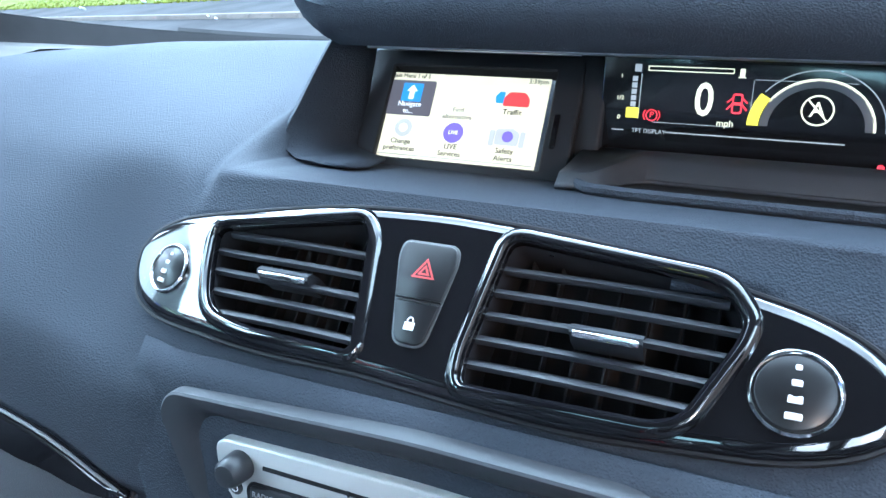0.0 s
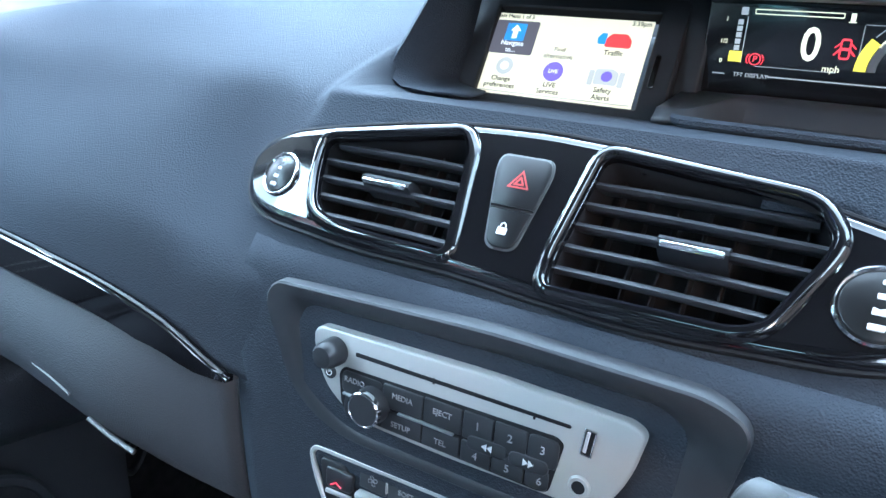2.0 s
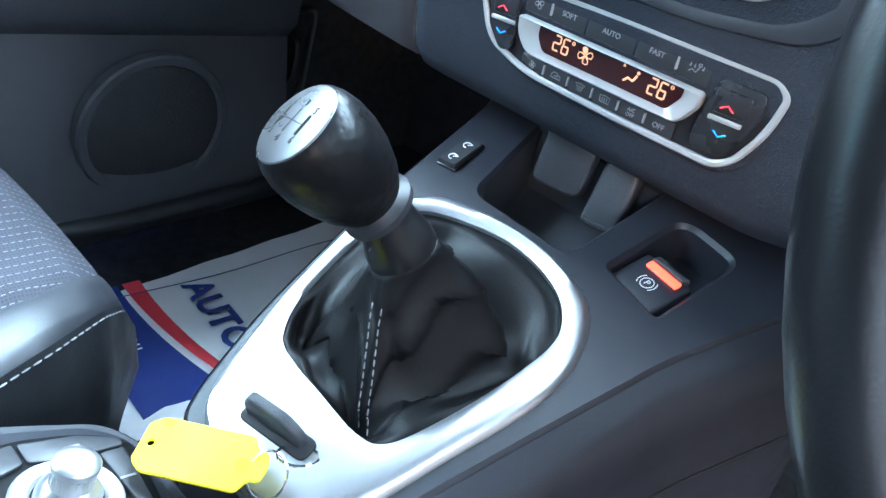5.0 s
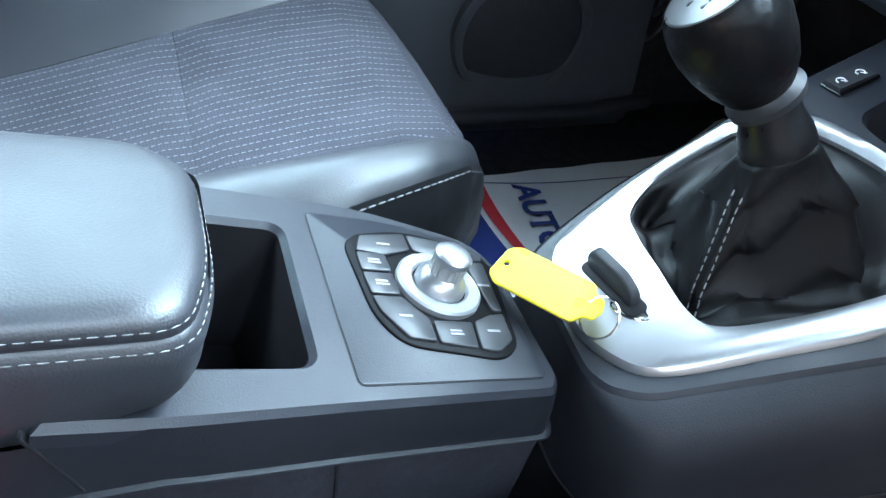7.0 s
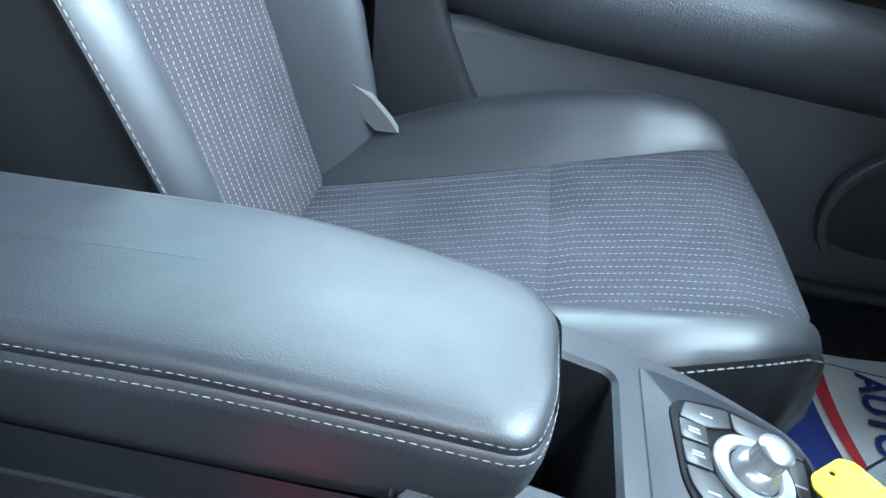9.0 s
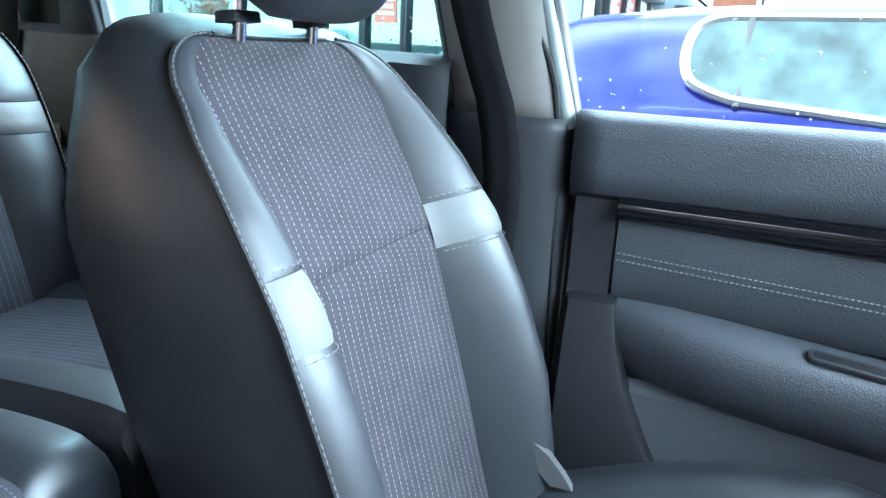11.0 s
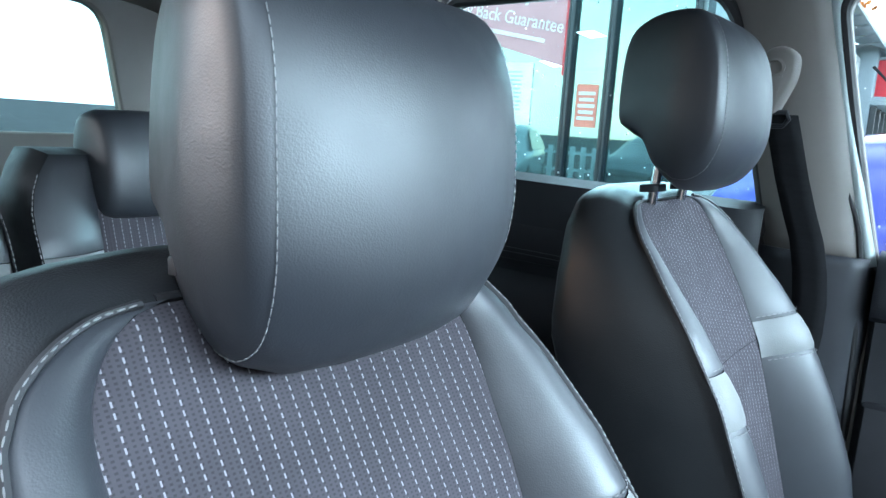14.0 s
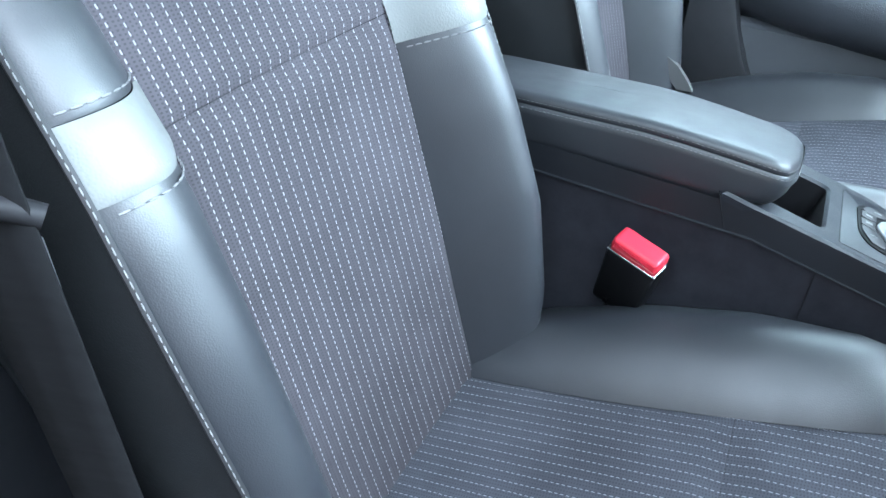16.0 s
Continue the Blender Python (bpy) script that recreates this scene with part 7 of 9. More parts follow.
PAINT = surf("silver_white_car_paint", (0.44, 0.48, 0.48), 0.3, metal=0.2, var=0.03, coat=0.5)
SEAL = surf("black_rubber_seal", (0.010, 0.010, 0.011), 0.55, var=0.2)
front_door = thing("door_1", "charcoal front door trim with gloss strip, stitched panel and armrest", "car door", (-0.66, 0.5, 0.15), kind="structure")
bm = bmesh.new()
run(bm, span(0.068, 1.02, 24), [(-0.71, 0.779), (-0.672, 0.787), (-0.652, 0.786), (-0.641, 0.778), (-0.636, 0.760), (-0.634, 0.72), (-0.637, 0.694), (-0.645, 0.686)], dx=lambda y: -0.02 * max(0, y - 0.3) ** 2)
thick(part("door_top_pad", bm, DOORSKIN, front_door, "soft grained door top"), 0.004, 1)
bm = bmesh.new()
run(bm, span(0.132, 1.0, 24), [(-0.650, 0.693), (-0.638, 0.692), (-0.631, 0.688), (-0.627, 0.681), (-0.627, 0.673), (-0.630, 0.666), (-0.637, 0.660), (-0.650, 0.657)], dz=lambda y: -0.012 * max(0, y - 0.14), dx=lambda y: -0.02 * max(0, y - 0.3) ** 2)
part("gloss_strip", bm, PIANO, front_door, "gloss black door strip")
bm = bmesh.new()
run(bm, span(0.134, 1.0, 24), [(-0.652, 0.668), (-0.642, 0.661), (-0.640, 0.61), (-0.642, 0.562), (-0.650, 0.550)], dz=lambda y: -0.05 * max(0, y - 0.14), dx=lambda y: -0.02 * max(0, y - 0.3) ** 2)
part("stitched_panel", bm, DOORSKIN, front_door, "stitched leather-look panel")
bm = bmesh.new()
for dz in (0.0, 0.009):
    stitches(bm, [(-0.6395 - 0.02 * max(0, y - 0.3) ** 2, y, 0.607 + dz - 0.055 * (y - 0.14)) for y in span(0.136, 0.95, 40)], 0.0046, 0.0020, 0.0011)
tagged(part("stitching", bm, THREAD, front_door), kind="stuff")
arm = lambda y: -0.115 * max(0, y - 0.15)  # noqa: E731
bm = bmesh.new()
run(bm, span(0.136, 0.98, 28), [(-0.655, 0.566), (-0.630, 0.563), (-0.606, 0.556), (-0.594, 0.540), (-0.592, 0.515), (-0.598, 0.480), (-0.618, 0.455), (-0.640, 0.440)], dz=lambda y: arm(y), dx=lambda y: -0.02 * max(0, y - 0.4) ** 2 - 0.036 * max(0.0, 1 - (y - 0.15) / 0.20) ** 2)
ar = part("door_armrest", bm, DOORSKIN, front_door, "padded door armrest")
bm = bmesh.new()
m = fr((-0.612, 0.432, 0.5305), (0, 1, -0.115), (-1, 0, 0.28))
slab(bm, rect(0.125, 0.022, 0.008), m, -0.004, 0.0016, 0.0006)
part("pull_recess_rim", bm, SATIN, ar)
bm = bmesh.new()
slab(bm, rect(0.113, 0.013, 0.005), m, 0, 0.0022, 0.0002)
part("pull_recess", bm, BLACK, ar)
bm = bmesh.new()
run(bm, span(0.136, 0.98, 20), [(-0.640, 0.452), (-0.622, 0.440), (-0.618, 0.38), (-0.612, 0.30), (-0.600, 0.22), (-0.596, 0.16), (-0.62, 0.13)], dz=lambda y: arm(y) * 0.35, dx=lambda y: -0.02 * max(0, y - 0.4) ** 2)
part("door_lower_panel", bm, DOOR_LOW, front_door, "black plastic lower door panel")
SPK = fr((-0.602, 0.768, 0.268), (0, -1, 0), (0.10, 0, 1))
bm = bmesh.new()
band_ring(bm, disc(0.102, n=48), disc(0.088, n=48), SPK @ pose(0, 0, 0, 0, 180), -0.01, 0.006, 0.003)
part("speaker_ring", bm, DOOR_LOW, front_door, "dark speaker surround")
bm = bmesh.new()
slab(bm, disc(0.088, n=48), SPK @ pose(0, 0, 0, 0, 180), -0.01, 0.002, 0.002, 0.006)
part("speaker_grille", bm, surf("speaker_mesh", (0.030, 0.031, 0.035), 0.6, bump=0.9, bscale=420, kind="cells"), front_door, "round dark speaker grille")
bm = bmesh.new()
tube(bm, [(-0.598, 0.56, 0.165), (-0.590, 0.70, 0.152), (-0.588, 0.90, 0.150), (-0.592, 1.0, 0.16)], 0.012, 10)
part("pocket_edge", bm, PLASTIC, front_door)
bm = bmesh.new()
rows = []
for z, x in ((0.556, -0.646), (0.548, -0.630), (0.50, -0.616), (0.44, -0.606), (0.38, -0.598), (0.30, -0.594), (0.22, -0.590), (0.14, -0.588)):
    front = 0.140 + 0.085 * (max(0.0, 0.545 - z) / 0.22) ** 1.5
    rows.append([Vector((x - 0.012, 0.074, z)), Vector((x, 0.084, z)), Vector((x, front - 0.008, z)), Vector((x - 0.003, front, z)), Vector((x - 0.020, front + 0.004, z))])
sheet(bm, rows)
thick(part("door_edge_flare", bm, BLACK, front_door, "charcoal plastic flare of the door edge"), 0.003, 1)
bm = bmesh.new()
run(bm, [0.072, 0.078, 0.128, 0.133], [(-0.668, 0.784), (-0.648, 0.776), (-0.645, 0.70), (-0.645, 0.56), (-0.642, 0.548), (-0.642, 0.45), (-0.638, 0.33), (-0.628, 0.15)], dx=lambda y: 0 if 0.075 < y < 0.13 else -0.008, dz=lambda y: 0)
thick(part("door_edge_panel", bm, LOWER, front_door), 0.003, 1)
bm = bmesh.new()
slab(bm, rect(0.95, 0.66), fr((-0.70, 0.54, 0.45), (0, -1, 0), (0, 0, 1)), -0.03, 0.0, 0)
part("door_shell", bm, BLACK, front_door)

# side wall with its window openings
SW = fr((-0.672, 0, 0), (0, 1, 0), (0, 0, 1))
win_f = rnd([(0.066, 0.775), (0.86, 0.765), (0.62, 1.175), (0.30, 1.205), (0.005, 1.196), (-0.028, 1.165), (0.008, 1.0)], [0.01, 0.02, 0.1, 0.1, 0.03, 0.03, 0.3])
win_r = rnd([(-0.705, 0.840), (-0.105, 0.800), (-0.150, 0.98), (-0.190, 1.135), (-0.225, 1.185), (-0.40, 1.196), (-0.775, 1.185)], [0.02, 0.02, 0.1, 0.05, 0.05, 0.1, 0.03])
win_q = rnd([(-0.935, 0.885), (-1.30, 0.90), (-1.34, 1.10), (-1.22, 1.175), (-0.985, 1.182)], [0.04, 0.04, 0.08, 0.06, 0.03])
bm = bmesh.new()
plate(bm, [(-1.62, 0.10), (0.10, 0.10), (0.06, 0.765), (0.92, 0.745), (0.67, 1.225), (0.30, 1.245), (-1.0, 1.245), (-1.62, 1.15)], [win_f, win_r, win_q], SW, -0.02, 0.01, 0.004)
tagged(part("wall_left", bm, PILLAR), "beige-grey inner side trim round the windows", "side trim", kind="structure")


def aperture(name, o, wide, material, x, label, r=0.007):
    bm = bmesh.new()
    tube(bm, [Vector((x, p.x, p.y)) for p in o], r, 8, True)
    ob = tagged(part(name, bm, material), label, "window seal", kind="structure")
    return ob


aperture("window_seal_front", inset(win_f, -0.010), 0, SEAL, -0.664, "black rubber window seal", 0.009)
aperture("window_frame_rear", inset(win_r, -0.006), 0, SEAL, -0.660, "black rear window frame", 0.012)
aperture("window_frame_quarter", inset(win_q, -0.004), 0, SEAL, -0.660, "black quarter window seal", 0.007)
bm = bmesh.new()
band_ring(bm, inset(win_r, -0.034), inset(win_r, -0.004), SW, 0.008, 0.016, 0.003)
tagged(part("rear_door_frame", bm, SEAL), "black rear door window frame", "door frame", kind="structure")
bm = bmesh.new()
tube(bm, spline([(-0.658, 0.056, 0.765), (-0.660, 0.020, 0.89), (-0.662, -0.012, 1.0), (-0.664, -0.042, 1.13), (-0.664, -0.046, 1.17), (-0.662, -0.030, 1.203), (-0.658, 0.02, 1.219), (-0.655, 0.10, 1.227), (-0.648, 0.60, 1.205)], 4), 0.011, 10)
tagged(part("body_flange", bm, surf("grey_green_body_paint", (0.25, 0.29, 0.285), 0.35, metal=0.1, var=0.03)), "pale painted door aperture edge", "door frame", kind="structure")
bm = bmesh.new()
tube(bm, spline([(-0.644, 0.062, 0.36), (-0.648, 0.044, 0.765), (-0.650, 0.005, 0.89), (-0.652, -0.028, 1.0), (-0.655, -0.060, 1.13), (-0.655, -0.066, 1.18), (-0.650, -0.04, 1.216), (-0.645, 0.09, 1.238), (-0.636, 0.60, 1.214)], 4), 0.005, 8)
tagged(part("door_seal", bm, SEAL), "black rubber door seal", "door seal", kind="structure")
for nm, o, mt in (("window_1", win_f, GLASS), ("window_2", win_r, GLASS_TINT), ("window_3", win_q, GLASS_TINT)):
    bm = bmesh.new()
    slab(bm, inset(o, -0.005), SW, -0.012, -0.008, 0)
    ob = tagged(part(nm, bm, mt, smooth=False), "clear side window with rain drops" if nm == "window_1" else "tinted side window with rain drops", "car window", kind="structure")
    ob.visible_shadow = False
random.seed(4)
DROP = glass("water_drop", (0.95, 0.97, 0.97))
for nm, o, n in (("window_1", win_f, 90), ("window_2", win_r, 110)):
    bm = bmesh.new()
    ys_, zs_ = [p.x for p in o], [p.y for p in o]
    for i in range(n):
        y, z = random.uniform(min(ys_), min(max(ys_), 0.7)), random.uniform(min(zs_), max(zs_)) if i % 3 else min(zs_) + random.uniform(0.0, 0.10)
        r = random.uniform(0.0008, 0.0022)
        lathe(bm, [(r, 0), (r * 0.85, r * 0.45), (r * 0.4, r * 0.7)], fr((-0.6805, y, z), (0, 1, 0), (0, 0, 1)), 6)
    tagged(part("rain_drops", bm, surf("bright_water", (0.75, 0.80, 0.80), 0.05, spec=1.0)), "rain drops on the side window", "rain drops", kind="stuff")

# B pillar
bm = bmesh.new()
prof = [(-0.105, -0.664), (-0.095, -0.650), (-0.07, -0.640), (-0.03, -0.634), (0.02, -0.636), (0.045, -0.648), (0.055, -0.668)]
lean = lambda z: -0.25 * max(0, z - 0.77)  # noqa: E731
sheet(bm, [[Vector((x - 0.03 * max(0, (z - 1.0)) + (0.0 if z < 1.2 else 0.02), y + lean(z), z)) for y, x in prof] for z in (0.776, 0.80, 0.90, 1.0, 1.1, 1.17, 1.215, 1.235)])
tagged(thick(part("b_pillar_upper_trim", bm, PILLAR), 0.003, 1), "beige-grey upper centre pillar trim", "pillar trim", kind="structure")
bm = bmesh.new()
sheet(bm, [[Vector((x + 0.004, y * 1.12 + 0.004 - 0.05 * max(0, 0.5 - z), z)) for y, x in prof] for z in (0.10, 0.20, 0.35, 0.5, 0.65, 0.76, 0.778)])
tagged(thick(part("b_pillar_lower_trim", bm, PLASTIC), 0.003, 1), "charcoal lower centre pillar trim", "pillar trim", kind="structure")
bm = bmesh.new()
slab(bm, rnd([(-0.085, 0.80), (-0.01, 0.80), (-0.068, 1.12), (-0.14, 1.12)], [0.01, 0.01, 0.03, 0.03]), fr((-0.640, 0, 0), (0, 1, 0), (-0.03, 0, 1)), 0.0, 0.004, 0.002)
tagged(part("belt_cover_panel", bm, PILLAR), "beige-grey belt height adjuster cover", "pillar trim", kind="structure")

# front passenger belt
belt = thing("seat_belt", "black seat belt hanging from its pillar guide", "seat belt", (-0.62, -0.05, 0.4))
BG = fr((-0.622, -0.106, 1.050), (0, 0.985, -0.17), (0, 0.17, 0.985))
bm = bmesh.new()
slab(bm, rnd([(-0.022, -0.058), (0.016, -0.062), (0.030, 0.0), (0.024, 0.036), (0.0, 0.046), (-0.026, 0.036), (-0.032, 0.0)], [0.008, 0.008, 0.015, 0.02, 0.02, 0.02, 0.015]), BG, 0.004, 0.030, 0.008)
g = part("belt_guide_cover", bm, PILLAR, belt, "beige-grey belt guide cover")
bm = bmesh.new()
lathe(bm, [(0.014, 0.028), (0.0145, 0.032), (0.010, 0.0335), (0.009, 0.028)], BG @ Matrix.Translation((-0.004, 0.010, 0)), 24)
part("guide_bolt_cap", bm, PILLAR, g)
bm = bmesh.new()
tube(bm, [BG @ Vector(p) for p in ((-0.030, -0.066, 0.018), (0.0, -0.060, 0.022), (0.030, -0.052, 0.020), (0.036, -0.062, 0.018), (0.030, -0.074, 0.018), (0.0, -0.080, 0.020), (-0.030, -0.080, 0.018))], 0.006, 8, True, 0.7)
part("belt_loop", bm, BLACK, belt, "black belt loop")
bm = bmesh.new()
sheet(bm, [[Vector((-0.604 - 0.02 * (1.0 - z), -0.124 + dy * 0.050 + (1.0 - z) * 0.34 * max(0.3, min(1.0, (z - 0.3) / 0.5)) + 0.003 * math.sin(z * 20), z)) for dy in (0, 0.33, 0.66, 1)] for z in span(0.99, 0.22, 16)])
thick(part("webbing", bm, WEBBING, belt, "black woven belt webbing"), 0.0016)

# rear door, C pillar
rear_door = thing("door_2", "charcoal rear door trim with stitched panel", "car door", (-0.66, -0.4, 0.15), kind="structure")
# panel and insert are charcoal like the front door, coloured darker for shade
bm = bmesh.new()
run(bm, span(-0.90, -0.105, 14), [(-0.69, 0.842), (-0.655, 0.850), (-0.638, 0.838), (-0.634, 0.78), (-0.637, 0.70), (-0.645, 0.655), (-0.636, 0.64), (-0.615, 0.61), (-0.612, 0.55), (-0.628, 0.45), (-0.62, 0.30), (-0.60, 0.16)], dz=lambda y: 0.02 * -(y + 0.45))
thick(part("rear_door_panel", bm, LOWER, rear_door, "grained charcoal rear door panel coloured black for shade"), 0.004, 1)
bm = bmesh.new()
slab(bm, rnd([(-0.735, 0.685), (-0.735, 0.772), (-0.12, 0.76), (-0.12, 0.675)], 0.02), fr((-0.634, 0, 0), (0, 1, 0), (0, 0, 1)), -0.002, 0.003, 0.0025)
part("door_insert", bm, LOWER, rear_door, "padded door insert")
bm = bmesh.new()
for dz in (0, 0.009):
    stitches(bm, [(-0.6305, y, 0.700 + dz - 0.02 * (y + 0.7)) for y in span(-0.73, -0.15, 20)], 0.0045, 0.0022, 0.0007)
tagged(part("stitching", bm, THREAD_DARK, rear_door), kind="stuff")
bm = bmesh.new()
slab(bm, rnd([(-0.79, 0.83), (-0.70, 0.83), (-0.757, 1.03), (-0.785, 1.03)], [0.01, 0.01, 0.012, 0.012]), fr((-0.650, 0, 0), (0, 1, 0), (0, 0, 1)), -0.005, 0.012, 0.006)
part("corner_trim", bm, BLACK, rear_door, "dark triangular corner trim")
bm = bmesh.new()
run(bm, span(-1.60, -0.80, 8), [(-0.66, 0.86), (-0.64, 0.84), (-0.63, 0.60), (-0.60, 0.40), (-0.58, 0.12)])
tagged(part("rear_side_trim", bm, LOWER), "charcoal rear side trim", "side trim", kind="structure")
rear_belt = thing("seat_belt", "black rear seat belt hanging from the rear pillar", "seat belt", (-0.62, -0.9, 0.7))
bm = bmesh.new()
tube(bm, [Vector((-0.634, -0.875 + 0.030 * math.cos(a), 1.035 + 0.016 * math.sin(a))) for a in [2 * math.pi * i / 16 for i in range(16)]], 0.007, 8, True)
part("belt_loop", bm, BLACK, rear_belt)
bm = bmesh.new()
slab(bm, rnd([(-0.90, 1.035), (-0.85, 1.035), (-0.858, 1.075), (-0.89, 1.075)], 0.01), fr((-0.648, 0, 0), (0, 1, 0), (0, 0, 1)), 0, 0.02, 0.006)
part("belt_guide_cover", bm, BLACK, rear_belt)
bm = bmesh.new()
sheet(bm, [[Vector((-0.630, -0.902 + dy * 0.05 - 0.10 * (1.03 - z), z)) for dy in (0, 0.5, 1)] for z in span(1.03, 0.72, 6)])
thick(part("webbing", bm, WEBBING, rear_belt), 0.0016)

bm = bmesh.new()
slab(bm, rnd([(-0.895, 0.85), (-0.745, 0.84), (-0.812, 1.215), (-0.950, 1.215)], 0.01), SW, 0.008, 0.017, 0.003)
tagged(part("c_pillar_trim", bm, BLACK), "black rear pillar trim between the side windows", "pillar trim", kind="structure")

# roof fittings
handle = thing("grab_handle", "grey plastic roof grab handle", "grab handle", (-0.60, -0.52, 1.22))
bm = bmesh.new()
tube(bm, spline([(-0.578, -0.624, 1.232), (-0.558, -0.612, 1.224), (-0.500, -0.566, 1.229), (-0.466, -0.530, 1.240), (-0.452, -0.495, 1.243), (-0.452, -0.440, 1.244), (-0.468, -0.404, 1.243), (-0.515, -0.410, 1.232), (-0.566, -0.432, 1.224), (-0.586, -0.440, 1.232)], 4), 0.010, 12, flat=0.75)
part("grip", bm, LINER, handle)
for x, y in ((-0.570, -0.619), (-0.578, -0.437)):
    bm = bmesh.new()
    slab(bm, rect(0.030, 0.042, 0.008), fr((x, y, 1.236), (0, 1, 0), (1, 0, 0.35)), -0.006, 0.010, 0.005)
    part("handle_mount", bm, LINER, handle)
bm = bmesh.new()
slab(bm, rect(0.050, 0.036, 0.008), fr((-0.531, -0.323, 1.249), (0, 1, 0), (1, 0, 0.25)), -0.004, 0.008, 0.004)
tagged(part("roof_clip", bm, LINER), "small grey plastic roof clip", "roof clip")

# seat recline lever of the passenger seat, belt buckles
rl = thing("recline_lever", "grey plastic seat recline lever", "lever", (-0.47, 0.10, 0.33))
bm = bmesh.new()
rings(bm, [[Vector((-0.515 + dx, y + dy, z)) for dx, dy in ((-0.006, -w), (0.006, -w), (0.006, w), (-0.006, w))] for y, z, w in ((0.045, 0.43, 0.004), (0.060, 0.405, 0.010), (0.085, 0.385, 0.016), (0.105, 0.362, 0.017), (0.120, 0.345, 0.014))], cap0=True, cap1=True)
part("lever_handle", bm, surf("grey_lever_plastic", (0.12, 0.12, 0.12), 0.45), rl)
bk = thing("seat_belt_buckle", "black seat belt buckle with a red release button", "belt buckle", (0.12, 0.17, 0.28))
BK = fr((0.118, 0.178, 0.376), (0.25, 0.93, -0.20), (0.15, 0.15, 0.97))
bm = bmesh.new()
slab(bm, rnd([(-0.026, -0.045), (0.026, -0.045), (0.030, 0.030), (-0.030, 0.030)], 0.006), BK, -0.012, 0.014, 0.004)
part("buckle_body", bm, surf("black_buckle_plastic", (0.004, 0.004, 0.0045), 0.35, spec=0.4), bk)
bm = bmesh.new()
slab(bm, rnd([(-0.028, 0.031), (0.028, 0.031), (0.027, 0.047), (-0.027, 0.047)], 0.005), BK, -0.010, 0.014, 0.005)
part("release_button", bm, RED, bk, "red release button")
bm = bmesh.new()
slab(bm, rect(0.058, 0.0022, 0.001, 0, 0.0302), BK, -0.012, 0.0150, 0.0006)
part("buckle_trim", bm, CHROME, bk)
bm = bmesh.new()
tube(bm, [BK @ Vector((0, -0.04, 0)), BK @ Vector((0.0, -0.09, 0)), BK @ Vector((-0.01, -0.16, -0.01)), Vector((0.09, 0.12, 0.12))], 0.013, 8, flat=0.4)
part("buckle_stalk", bm, BLACK, bk)

# driver side: pillar trim and belt, side wall with openings
SR = fr((0.70, 0, 0), (0, -1, 0), (0, 0, 1))
mir = lambda o: [Vector((-p.x, p.y)) for p in o]  # noqa: E731
open_d = rnd([(-0.02, 0.13), (1.10, 0.13), (1.10, 0.78), (0.62, 1.175), (0.30, 1.205), (-0.09, 1.19), (-0.07, 0.60)], 0.04)
bm = bmesh.new()
plate(bm, mir([Vector(p) for p in ((-1.62, 0.10), (1.32, 0.10), (1.32, 0.78), (0.64, 1.225), (0.30, 1.245), (-1.0, 1.245), (-1.62, 1.15))]), [mir(open_d), mir([p - Vector((0.10, 0)) for p in win_r]), mir(win_q)], SR, -0.02, 0.01, 0.004)
tagged(part("wall_right", bm, PLASTIC), "charcoal inner trim round the open driver door", "side trim", kind="structure")
dbelt = thing("seat_belt", "black driver seat belt hanging beside the seat", "seat belt", (0.63, -0.12, 0.3))
bm = bmesh.new()
sheet(bm, [[Vector((0.604 + 0.012 * (1 - dy) + 0.25 * max(0, z - 0.75), -0.086 + dy * 0.048 + (0.81 - z) * 0.095, z)) for dy in (0, 0.33, 0.66, 1)] for z in span(1.06, 0.22, 16)])
thick(part("webbing", bm, WEBBING, dbelt, "black woven belt webbing"), 0.0016)
bm = bmesh.new()
tube(bm, spline([(0.640, -0.085, 0.650), (0.622, -0.058, 0.660), (0.607, -0.036, 0.656), (0.597, -0.024, 0.649)], 4), 0.0065, 10)
part("belt_tongue", bm, BLACK, dbelt, "black belt tongue")
bm = bmesh.new()
slab(bm, rect(0.004, 0.034, 0.0015), fr((0.602, -0.0295, 0.619), (-0.5, 0.85, 0), (0.1, -0.05, 1)), -0.006, 0.0015, 0.0005)
part("tongue_plate", bm, surf("dull_steel", (0.35, 0.36, 0.37), 0.35, metal=0.9), dbelt, "steel tongue plate")

# rear end and windscreen
bm = bmesh.new()
RW = fr((0, -1.56, 0), (1, 0, 0), (0, 0, 1)) @ pose(0, 0, 0, 0, 180)
plate(bm, [(-0.70, 0.10), (0.70, 0.10), (0.70, 1.2), (-0.70, 1.2)], [rnd([(-0.42, 0.86), (0.42, 0.86), (0.36, 1.16), (-0.36, 1.16)], 0.06)], RW, -0.02, 0.01, 0.004)
tagged(part("wall_rear", bm, PILLAR), "grey tailgate trim round the rear window", "tailgate trim", kind="structure")
bm = bmesh.new()
slab(bm, rect(0.9, 0.34, 0.04, 0, 1.01), RW, -0.008, -0.004, 0)
ob = tagged(part("window_4", bm, GLASS_TINT), "tinted rear window", "car window", kind="structure")
ob.visible_shadow = False
bm = bmesh.new()
slab(bm, rect(1.30, 0.60, 0.02), fr((0, -1.2, 0.66), (1, 0, 0), (0, 1, 0)), 0, 0.02, 0.004)
tagged(part("parcel_shelf", bm, PLASTIC), "charcoal parcel shelf", "parcel shelf", kind="structure")
foot = lambda u: Vector((0.87 * u, 1.53 - 0.35 * abs(u) ** 2.6, 0.912 + 0.022 * u ** 6))  # noqa: E731
head = lambda u: Vector((0.62 * u, 0.72 - 0.05 * u * u, 1.222 - 0.02 * u * u))  # noqa: E731
